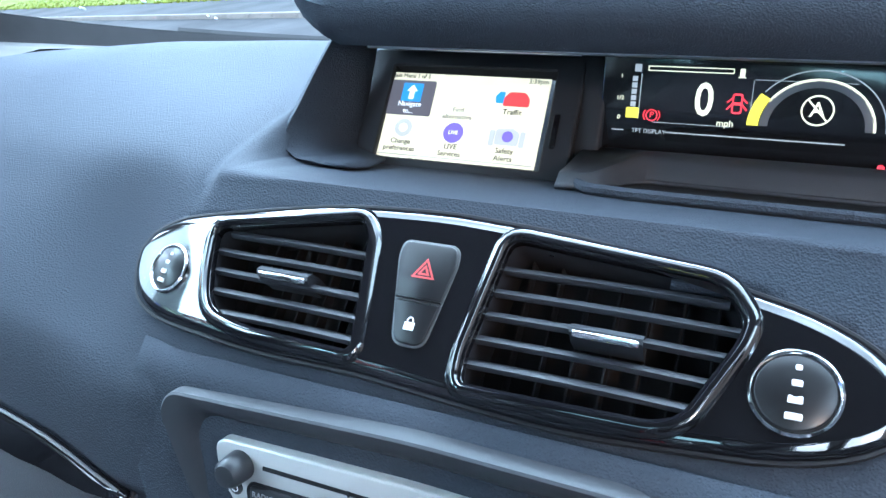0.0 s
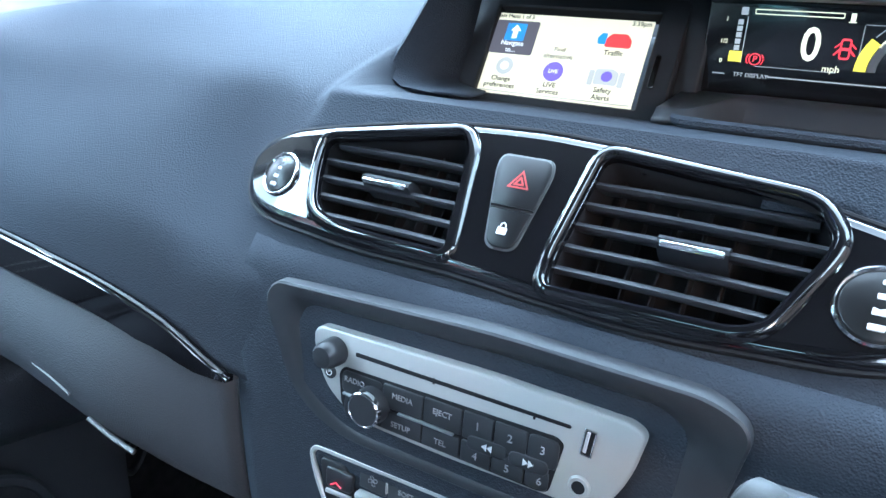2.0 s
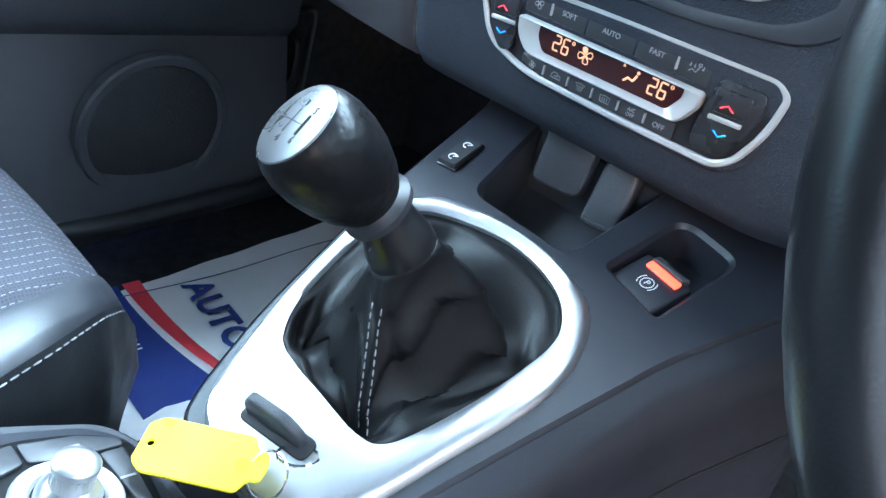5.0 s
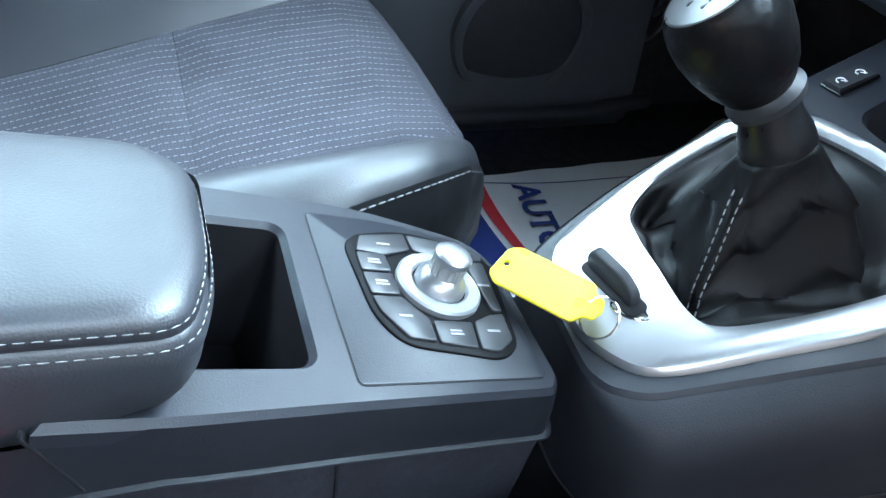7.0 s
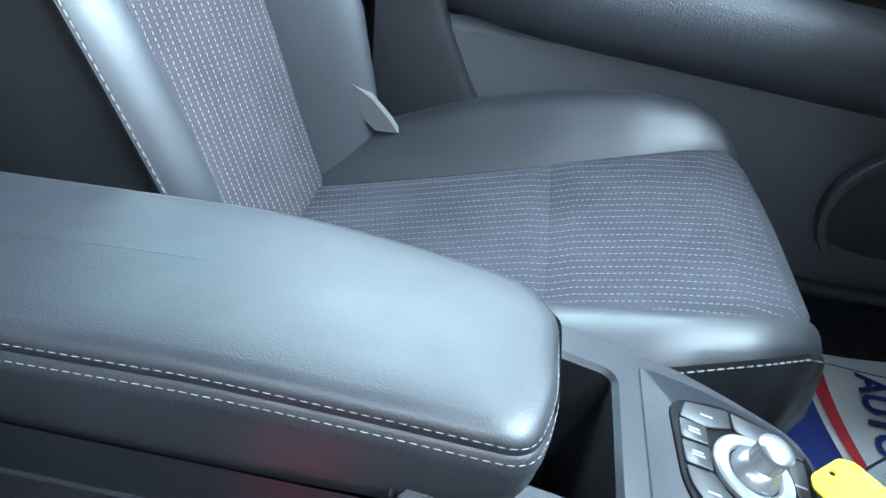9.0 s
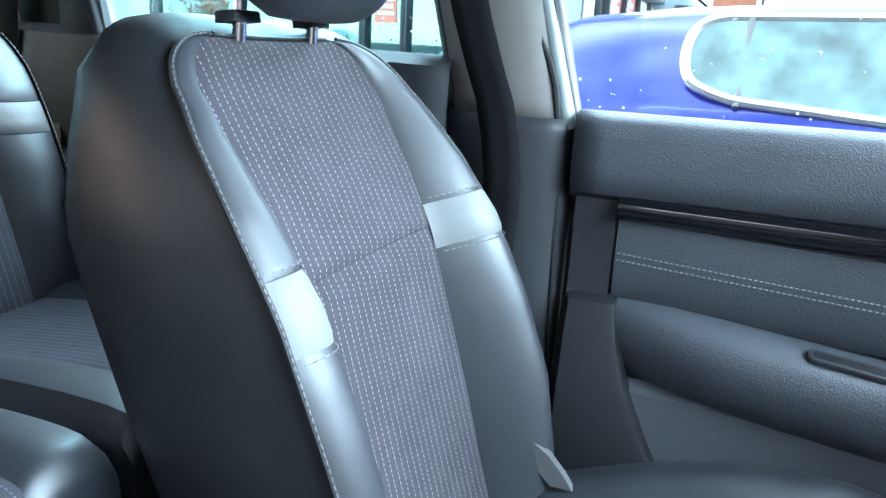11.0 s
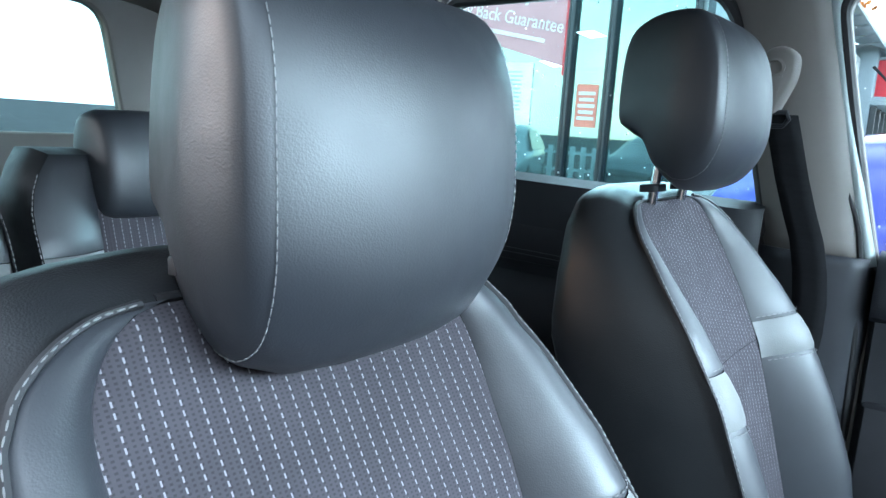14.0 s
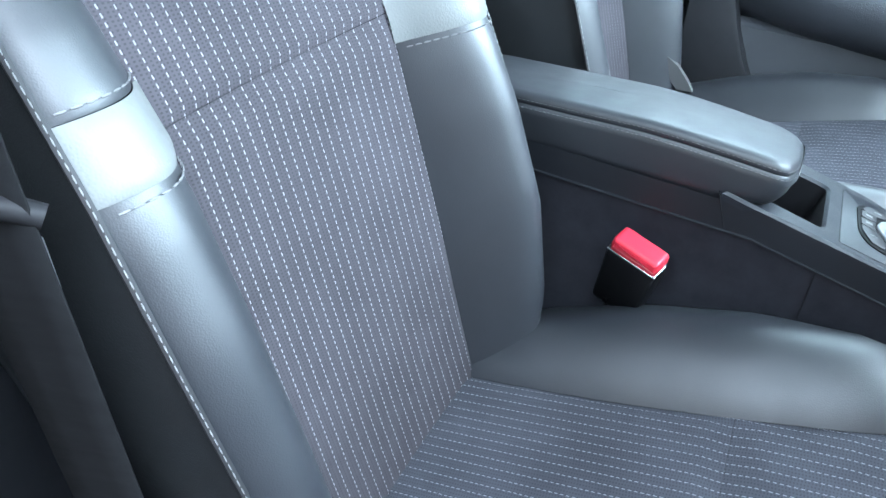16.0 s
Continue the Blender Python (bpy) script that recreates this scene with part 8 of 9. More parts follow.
scr = lambda u, v: foot(u).lerp(head(u), v) + Vector((0, 0.05 * math.sin(math.pi * v), 0.03 * math.sin(math.pi * v)))  # noqa: E731
bm = bmesh.new()
sheet(bm, [[scr(u, v) for u in span(-1, 1, 24)] for v in span(0, 1, 10)])
ob = tagged(part("windscreen", bm, GLASS), "clear windscreen with rain drops", "windscreen", kind="structure")
ob.visible_shadow = False
bm = bmesh.new()
sheet(bm, [[foot(u) + Vector((0, -0.004 - d * 0.3, -d)) for u in span(-1.05, 1.05, 28)] for d in (-0.004, 0.02, 0.06, 0.10)])
tagged(part("windscreen_border", bm, BLACK), "black border of the windscreen", "windscreen", kind="structure")
bm = bmesh.new()
for i in range(120):
    u, v = random.uniform(-0.95, 0.1), random.uniform(0.05, 0.5)
    r = random.uniform(0.0015, 0.0048)
    p = scr(u, v) + Vector((0, 0.004, 0.004))
    lathe(bm, [(r, 0), (r * 0.85, r * 0.3), (r * 0.4, r * 0.5)], fr(p, (1, 0, 0), (0, -0.9, 0.43)), 6)
tagged(part("rain_drops", bm, surf("bright_water_drops", (0.85, 0.88, 0.88), 0.05, spec=1.0)), "rain drops on the windscreen", "rain drops", kind="stuff")
wiper = thing("wiper", "black windscreen wiper resting on the glass", "wiper", (-0.35, 1.45, 0.87))
bm = bmesh.new()
tube(bm, [scr(u, 0.0) + Vector((0, 0.03, 0.004)) for u in span(-0.80, 0.05, 14)], 0.006, 6)
part("wiper_blade", bm, BLACK, wiper)
bm = bmesh.new()
tube(bm, [scr(-0.40, 0.0) + Vector((0, 0.04, 0.008)), scr(0.0, 0.0) + Vector((0, 0.06, 0.0)), scr(0.25, 0.0) + Vector((0, 0.06, -0.01))], 0.006, 6)
part("wiper_arm", bm, BLACK, wiper)
for s in (-1, 1):
    bm = bmesh.new()
    sheet(bm, [[scr(s, v) + Vector((s * a, b, c)) for a, b, c in ((0.03, 0.03, 0), (-0.005, 0.0, -0.004), (-0.012, -0.03, -0.012), (0.004, -0.07, -0.02), (0.05, -0.09, -0.03))] for v in span(0.0, 1.0, 10)])
    tagged(part("a_pillar_trim", bm, PILLAR), "grey windscreen pillar trim", "pillar trim", kind="structure")
bm = bmesh.new()
sheet(bm, [[Vector(p) for p in ((-0.735, 0.86, 0.800), (-0.735, 0.96, 0.835), (-0.730, 1.06, 0.868), (-0.715, 1.14, 0.890), (-0.70, 1.30, 0.895), (-0.70, 1.36, 0.88))], [Vector(p) for p in ((-0.95, 0.80, 0.82), (-0.95, 0.92, 0.85), (-0.95, 1.02, 0.875), (-0.94, 1.10, 0.893), (-0.92, 1.15, 0.898), (-0.90, 1.22, 0.88))]])
part("dash_end_trim", bm, surf("pale_grey_dash_end", (0.075, 0.075, 0.075), 0.7, spec=0.1, var=0.05), dash, "pale grey dash end trim")
bm = bmesh.new()
sheet(bm, [[Vector((x, y, 0.70 - 0.06 * ((y - 1.5) / 0.9) ** 2 - 0.04 * abs(x / 0.8) ** 3)) for x in span(-0.86, 0.86, 12)] for y in span(1.46, 2.45, 8)])
tagged(part("bonnet", bm, PAINT), "silver-white car bonnet", "bonnet", kind="structure")

for s in (-1, 1):
    bm = bmesh.new()
    slab(bm, rect(0.50, 0.74), fr((s * 0.70, 1.13, 0.46), (0, -s, 0), (0, 0, 1)), -0.03, 0.03, 0.002)
    tagged(part("footwell_side", bm, CARPET), "black carpeted footwell side", "footwell trim", kind="structure")

# bonnet release in the passenger footwell
release = thing("bonnet_release", "black bonnet release lever in a moulded footwell recess", "release lever", (-0.66, 1.0, 0.25))
RL = fr((-0.668, 1.012, 0.300), (0, -1, 0.0), (0, 0, 1))
bm = bmesh.new()
band_ring(bm, rnd([(-0.046, 0.075), (0.050, 0.085), (0.030, -0.060), (0.006, -0.082), (-0.014, -0.060)], [0.02, 0.02, 0.02, 0.012, 0.02]), rnd([(-0.040, 0.069), (0.043, 0.078), (0.024, -0.056), (0.006, -0.072), (-0.009, -0.056)], [0.016, 0.016, 0.016, 0.008, 0.016]), RL @ pose(0, 0, 0, 0, 180), -0.006, 0.010, 0.003)
part("recess_rim", bm, DOOR_LOW, release)
bm = bmesh.new()
tube(bm, [RL @ Vector(p) for p in ((-0.004, 0.048, -0.006), (-0.006, 0.040, -0.022), (-0.004, 0.015, -0.026), (-0.002, -0.015, -0.022), (0.0, -0.030, -0.012))], 0.009, 8, flat=0.6)
part("lever_handle", bm, PLASTIC, release, "dark pull handle")

# paper floor mat in the passenger footwell
mat_t = thing("paper_floor_mat", "white paper floor mat with blue and red print in the footwell", "floor mat", (-0.42, 0.9, 0.104))
MZ = fr((-0.40, 0.86, 0.104), (0.10, 0.995, 0), (-0.995, 0.10, 0))
bm = bmesh.new()
sheet(bm, [[MZ @ Vector((u, v, 0.002 * math.sin(u * 30 + v * 9) ** 2 + 0.02 * max(0, (-0.10 - v) / 0.06) ** 2)) for v in span(-0.16, float(np.interp(u, [-0.3, -0.2, 0.13, 0.2, 0.29], [0.085, 0.093, 0.130, 0.17, 0.235])), 14)] for u in span(-0.30, 0.30, 26)])
part("paper_sheet", bm, PAPER, mat_t)
ms = lambda u, v: MZ @ Vector((u, v, 0.0026))  # noqa: E731


def swoosh(bm, c, w, s=1):
    rows_ = []
    for i in range(15):
        v = -0.16 + 0.262 * i / 14
        u = c + s * (0.055 * ((v - 0.10) / 0.26) ** 2)
        rows_.append([MZ @ Vector((u - w / 2 * (0.4 + 0.6 * i / 14), v, 0.0040)), MZ @ Vector((u + w / 2 * (0.4 + 0.6 * i / 14), v, 0.0040))])
    sheet(bm, rows_)


bm = bmesh.new()
swoosh(bm, -0.185, 0.022, 1)
part("red_stripe", bm, INK_RED, mat_t, "red printed stripe")
bm = bmesh.new()
rows_ = []
for i in range(15):
    v = -0.16 + 0.262 * i / 14
    u = -0.202 + 0.055 * ((v - 0.10) / 0.26) ** 2
    rows_.append([MZ @ Vector((-0.255 - 0.01 * i / 14, v, 0.0038)), MZ @ Vector((u, v, 0.0038))])
sheet(bm, rows_)
part("blue_panel", bm, INK_BLUE, mat_t, "blue printed panel")
bm = bmesh.new()
slab(bm, rnd([(0.198, 0.146), (0.240, 0.158), (0.268, 0.110), (0.255, 0.030), (0.155, 0.030), (0.180, 0.075)][::-1], [0.01, 0.01, 0.01, 0.02, 0.02, 0.01]), MZ, 0.0030, 0.0038, 0)
part("blue_panel", bm, INK_BLUE, mat_t)
bm = bmesh.new()
slab(bm, [(0.140, 0.030), (0.150, 0.030), (0.194, 0.148), (0.186, 0.148)], MZ, 0.0030, 0.0040, 0)
part("red_stripe", bm, INK_RED, mat_t)
words("AUTO", MZ @ Matrix.Translation((-0.118, 0.068, 0.0045)) @ Matrix.Rotation(-math.pi / 2, 4, "Z"), 0.050, INK_BLUE, mat_t, align="LEFT", bold=0.0015)
words("www.au", MZ @ Matrix.Translation((-0.222, 0.062, 0.0055)) @ Matrix.Rotation(-math.pi / 2, 4, "Z"), 0.026, PAPER, mat_t, align="LEFT")
bm = bmesh.new()
tube(bm, [ms(u, 0.075 + 0.004 * math.sin(u * 20)) + Vector((0, 0, 0.0015)) for u in span(-0.27, 0.34, 20)], 0.0008, 4)
part("border_line", bm, INK_BLUE, mat_t)


# ---- outside ----
GROUND = -0.42
ASPHALT = surf("wet_asphalt", (0.042, 0.043, 0.046), 0.9, spec=0.02, var=0.25, vscale=0.6, bump=0.5, bscale=60)
GRASS = surf("grass", (0.080, 0.096, 0.016), 0.9, spec=0.05, var=0.35, vscale=3, bump=0.8, bscale=25)
DARK_POST = surf("grey_post", (0.2, 0.2, 0.2), 0.5)
KERB = surf("concrete_kerb", (0.085, 0.075, 0.068), 0.8, var=0.25, vscale=1.5, bump=0.4, bscale=40)
rise = lambda q: GROUND + 0.25 * max(0.0, min(q, 16.0) - 2.8) + 0.30 * max(0.0, min(q, 30.0) - 16.0) + 0.02 * max(0.0, q - 30.0)  # noqa: E731
SKEW = 0.35  # the road runs at an angle to the car


def along(x, q, dz=0.0):
    return Vector((x, q - SKEW * x, rise(q) + dz))


qs = [-400, -120, -40, -10, -3, 0, 2.8, 5, 7.5, 10.8, 10.805, 12.8, 14.5, 16, 30, 60, 200, 400]
bm = bmesh.new()
sheet(bm, [[along(x, q, 0.10 if 10.8 < q < 13 else 0.0) for x in (-400, -100, -40, -20, -10, 0, 10, 40, 100, 400)] for q in qs])
ground = tagged(part("ground", bm, ASPHALT, smooth=False), "wet grey asphalt car park and road", "ground", kind="structure")
bm = bmesh.new()
sheet(bm, [[along(x, q, 0.12) for x in (-160, -60, -30, -15, -5, 5, 20, 60, 160)] for q in (12.8, 13.5, 14.5, 16, 20, 30, 60)])
tagged(part("grass_bank", bm, GRASS), "green grass verge rising beyond the road", "grass", kind="structure")
random.seed(7)
bm = bmesh.new()
for i in range(5000):
    q = 12.7 + random.random() ** 1.6 * 8
    p = along(random.uniform(-34, 4), q, 0.10)
    h, a = random.uniform(0.05, 0.13), random.uniform(0, 6.3)
    d = Vector((math.cos(a), math.sin(a), 0)) * 0.03
    bm.faces.new([bm.verts.new(v) for v in (p - d, p + d, p + d * 0.6 + Vector((0.03, 0.02, h)))])
tagged(part("grass_tufts", bm, GRASS, smooth=False), "tufts of green grass on the verge", "grass", kind="stuff")
for i in range(40):
    bm = bmesh.new()
    x = -26 + 0.86 * i
    slab(bm, rect(0.90, 0.15, 0.01), fr(along(x, 10.76, -0.06), (1, -SKEW, 0), (SKEW, 1, 0.25)), 0, 0.17, 0.02)
    tagged(part("kerb_stone", bm, KERB, ground))
post = thing("lamp_post", "grey steel lamp post on the grass verge", "lamp post", (-18.9, 20.0, 2.2))
bm = bmesh.new()
tube(bm, [along(-18.9, 13.4, 0.0), along(-18.9, 13.4, 2.0), along(-18.9, 13.4, 8.0)], [0.17, 0.15, 0.09], 12)
part("post", bm, surf("galvanised_steel", (0.42, 0.44, 0.45), 0.5, metal=0.6, var=0.1), post)
banner = thing("red_banner_sign", "red roadside banner with unreadable white writing", "sign", (-35.5, 26.5, 2.4))
bm = bmesh.new()
slab(bm, rect(3.9, 1.5), fr((-35.5, 26.5, 4.25), (1, 0.7, 0), (0, 0, 1)), -0.05, 0.0, 0.005)
part("banner", bm, surf("red_banner", (0.65, 0.05, 0.05), 0.6), banner)
bm = bmesh.new()
bars(bm, fr((-35.48, 26.46, 4.2), (1, 0.7, 0), (0, 0, 1)), 3.0, 0.26, 2, 0.5, 0.01)
part("banner_writing", bm, MARK, banner)
for s in (-1, 1):
    bm = bmesh.new()
    tube(bm, [(-35.5 + s * 1.6, 26.55 + s * 1.12, 2.2), (-35.5 + s * 1.6, 26.55 + s * 1.12, 5.0)], 0.05, 8)
    part("banner_post", bm, DARK_POST, banner)

# blue car parked alongside
BLUE = surf("wet_blue_car_paint", (0.008, 0.022, 0.30), 0.16, metal=0.25, var=0.06, vscale=3, coat=0.8, rvar=0.05)
bcar = thing("parked_car", "wet bright blue hatchback parked alongside with chrome window trim", "car", (-2.95, 1.4, GROUND))
stations = [(-0.72, 0.45, 0.60, 0.10), (-0.66, 0.72, 0.66, 0.30), (-0.52, 0.90, 0.60, 0.50), (-0.30, 0.985, 0.585, 0.66), (0.0, 1.020, 0.60, 0.74), (0.4, 1.045, 0.62, 0.74), (1.0, 1.055, 0.63, 0.73), (1.7, 1.02, 0.62, 0.72), (2.2, 0.86, 0.62, 0.70), (2.6, 0.66, 0.66, 0.64), (3.2, 0.52, 0.66, 0.52), (3.5, 0.30, 0.60, 0.30)]
bm = bmesh.new()
loops = []
for y, top, rw, belt in stations:
    w = 0.90 if -0.4 < y < 3.0 else 0.80
    pts = [(-w * 0.96, -0.22), (-w, 0.05), (-w, min(0.35, top * 0.7)), (-w * 0.985, min(belt - 0.08, top * 0.8)), (-w * 0.92, min(belt, top - 0.05)), (-(w + rw) / 2 * 0.99, (min(belt, top - 0.05) + top) / 2 + 0.02), (-rw * 1.03, top - 0.035), (-rw * 0.92, top - 0.008), (-rw * 0.5, top + 0.012)]
    pts += [(0, top + 0.018)] + [(-a, b) for a, b in reversed(pts)]
    loops.append([Vector((-2.95 + a, y, b)) for a, b in pts])
rings(bm, loops, close=True, cap0=True, cap1=True)
part("car_body", bm, BLUE, bcar, "wet bright blue bodywork", sharp=0.9)
bside = lambda y, z: Vector((-2.106 - (z - 0.74) * 0.30 - (z - 0.74) ** 2 * 1.2, y, z))  # noqa: E731
frame_o = rnd([(0.065, 0.87), (0.085, 0.955), (0.16, 0.985), (0.9, 1.005), (1.6, 0.97), (2.1, 0.80), (1.9, 0.715), (0.75, 0.705), (0.20, 0.745), (0.085, 0.79)], [0.05, 0.05, 0.05, 0.1, 0.1, 0.05, 0.05, 0.1, 0.06, 0.04])
bm = bmesh.new()
tube(bm, [bside(p.x, p.y) for p in frame_o], 0.016, 8, True)
part("window_trim", bm, surf("bright_chrome_trim", (0.85, 0.86, 0.86), 0.2, metal=0.7), bcar, "bright chrome window trim")
bm = bmesh.new()
f = bm.faces.new([bm.verts.new(bside(p.x, p.y) + Vector((0.004, 0, 0))) for p in inset(frame_o, 0.010)])
part("side_window", bm, surf("wet_side_glass", (0.16, 0.24, 0.24), 0.08, var=0.5, vscale=8), bcar, "misted side window")
for y in (0.235, 0.98):
    bm = bmesh.new()
    tube(bm, [bside(y, 0.725) + Vector((0.008, 0, 0)), bside(y + 0.01, 0.99) + Vector((0.008, 0, 0))], 0.011, 6)
    part("window_pillar", bm, DARK_POST, bcar)
for y in (0.30, 2.55):
    bm = bmesh.new()
    lathe(bm, [(0.31, -0.10), (0.32, -0.08), (0.32, 0.08), (0.30, 0.10), (0.20, 0.10)], fr((-2.12, y, GROUND + 0.32), (0, 1, 0), (0, 0, 1)), 24)
    wh = part("wheel", bm, RUBBER, bcar)
    bm = bmesh.new()
    lathe(bm, [(0.20, 0.09), (0.21, 0.105), (0.05, 0.085), (0.02, 0.09)], fr((-2.12, y, GROUND + 0.32), (0, 1, 0), (0, 0, 1)), 16)
    part("rim", bm, BRUSHED, wh)
bm = bmesh.new()
tube(bm, [(-2.95, 0.10, 1.03), (-2.95, -0.02, 1.12), (-2.95, -0.20, 1.30)], 0.006, 6)
part("aerial", bm, BLACK, bcar)

# shop front beside the cars
FX = -5.5
shop = thing("glazed_shop", "glazed shop with dark mullions, red fascia and window signs", "shop", (FX, -5, GROUND))
FM = fr((FX, 0, 0), (0, 1, 0), (0, 0, 1))
PANE = bpy.data.materials.new("reflecting_shop_glass")
PANE.use_nodes = True
pn, pl = PANE.node_tree.nodes, PANE.node_tree.links
pb = pn["Principled BSDF"]
pb.inputs["Base Color"].default_value = (0.155, 0.24, 0.245, 1)
pb.inputs["Roughness"].default_value, pb.inputs["Metallic"].default_value = 0.02, 0.75
DARKFRAME = surf("dark_shop_frame", (0.03, 0.035, 0.04), 0.4)
panes = [-9.3, -6.9, -5.0, -2.79, -2.41, -1.7]
for a, b in zip(panes, panes[1:]):
    bm = bmesh.new()
    slab(bm, rect(b - a - 0.06, 3.3, 0, (a + b) / 2, GROUND + 1.65), FM, -0.02, 0.0, 0)
    part("glass_pane", bm, PANE, shop)
for y in panes:
    bm = bmesh.new()
    slab(bm, rect(0.07, 3.4, 0.005, y, GROUND + 1.7), FM, -0.05, 0.06, 0.01)
    part("mullion", bm, DARKFRAME, shop)
bm = bmesh.new()
slab(bm, rect(4.6, 1.0, 0.02, -7.6, 2.75), FM, -0.3, 0.25, 0.02)
part("fascia_sign", bm, surf("red_shop_fascia", (0.60, 0.04, 0.05), 0.5, var=0.08), shop, "red shop fascia")
bm = bmesh.new()
slab(bm, rect(8.2, 6.0), fr((FX - 0.4, -5.8, 2.4), (0, 1, 0), (0, 0, 1)), -3.0, 0.0, 0)
part("shop_wall", bm, surf("grey_shop_cladding", (0.30, 0.33, 0.34), 0.6, var=0.1), shop)
FR = surf("faded_red_film", (0.50, 0.24, 0.27), 0.35, var=0.08)
FB = surf("blue_sign_film", (0.02, 0.24, 0.55), 0.4, var=0.08)
for o, mt, nm in ((rnd([(-4.32, 2.75), (-2.84, 2.75), (-2.84, 1.52), (-4.28, 1.90)], 0), FR, "red_window_sign"), (rnd([(-5.06, 2.75), (-4.42, 2.75), (-4.42, 2.12), (-5.06, 2.18)], 0), FB, "blue_window_sign"), (rnd([(-5.05, 2.15), (-4.43, 2.10), (-4.44, 1.90), (-5.05, 1.97)], 0), FB, "blue_window_sign")):
    bm = bmesh.new()
    slab(bm, o, FM, 0.001, 0.012, 0)
    part(nm, bm, mt, shop)
tm = lambda y, z, a=-10: FM @ Matrix.Translation((y, z, 0.014)) @ Matrix.Rotation(radians(a), 4, "Z")  # noqa: E731
SIGNW = surf("faded_white_lettering", (0.72, 0.66, 0.67), 0.5)
words("7 Day", tm(-3.45, 2.22), 0.24, SIGNW, shop, depth=0.002)
words("Money Back Guarantee", tm(-3.56, 1.98), 0.17, SIGNW, shop, depth=0.002, stretch=0.86)
words("CATALYSTS TESTED", tm(-4.75, 2.24, -5), 0.075, MARK, shop, depth=0.002, stretch=0.9)
words("DIESELS TESTED", tm(-4.75, 2.04, -5), 0.075, MARK, shop, depth=0.002, stretch=0.9)
bm = bmesh.new()
bars(bm, tm(-3.60, 1.84), 1.1, 0.035, 1, 0, 0.003)
part("sign_writing", bm, SIGNW, shop)
bm = bmesh.new()
slab(bm, rect(0.53, 0.56, 0, -3.415, 1.27), FM, 0.001, 0.008, 0)
nt = part("white_notice", bm, surf("white_paper_notice", (0.80, 0.82, 0.82), 0.6), shop, "white paper notice")
bm = bmesh.new()
bars(bm, FM @ Matrix.Translation((-3.40, 1.30, 0.009)), 0.30, 0.018, 10, 1.1, 0.002)
part("notice_writing", bm, surf("pale_notice_print", (0.45, 0.52, 0.52), 0.6), nt)
bm = bmesh.new()
slab(bm, rect(0.20, 0.37, 0, -2.60, 1.19), FM, 0.001, 0.008, 0)
nt = part("red_poster", bm, surf("red_poster_print", (0.70, 0.22, 0.16), 0.6), shop, "small red poster")
bm = bmesh.new()
bars(bm, FM @ Matrix.Translation((-2.60, 1.19, 0.009)), 0.16, 0.03, 5, 0.8, 0.002)
part("poster_writing", bm, MARK, nt)
bm = bmesh.new()
slab(bm, rect(0.05, 0.75, 0, -2.83, 1.82), FM, 0.0, 0.03, 0)
part("red_edge_strip", bm, surf("red_strip", (0.6, 0.03, 0.05), 0.5), shop)
LIT = glow("lit_ceiling_panel", (1.0, 1.0, 0.97), 2)
for y, z, w in ((-4.50, 1.87, 0.46), (-4.33, 1.63, 0.42), (-2.62, 1.80, 0.30), (-2.95, 1.55, 0.30), (-7.3, 1.95, 0.5)):
    bm = bmesh.new()
    slab(bm, [(-w / 2, 0.02), (0, -0.035), (w / 2, -0.02), (0.02, 0.03)], FM @ Matrix.Translation((y, z, 0.002)), 0, 0.006, 0)
    part("ceiling_light_panel", bm, LIT, shop, "lit ceiling panel behind the glass")


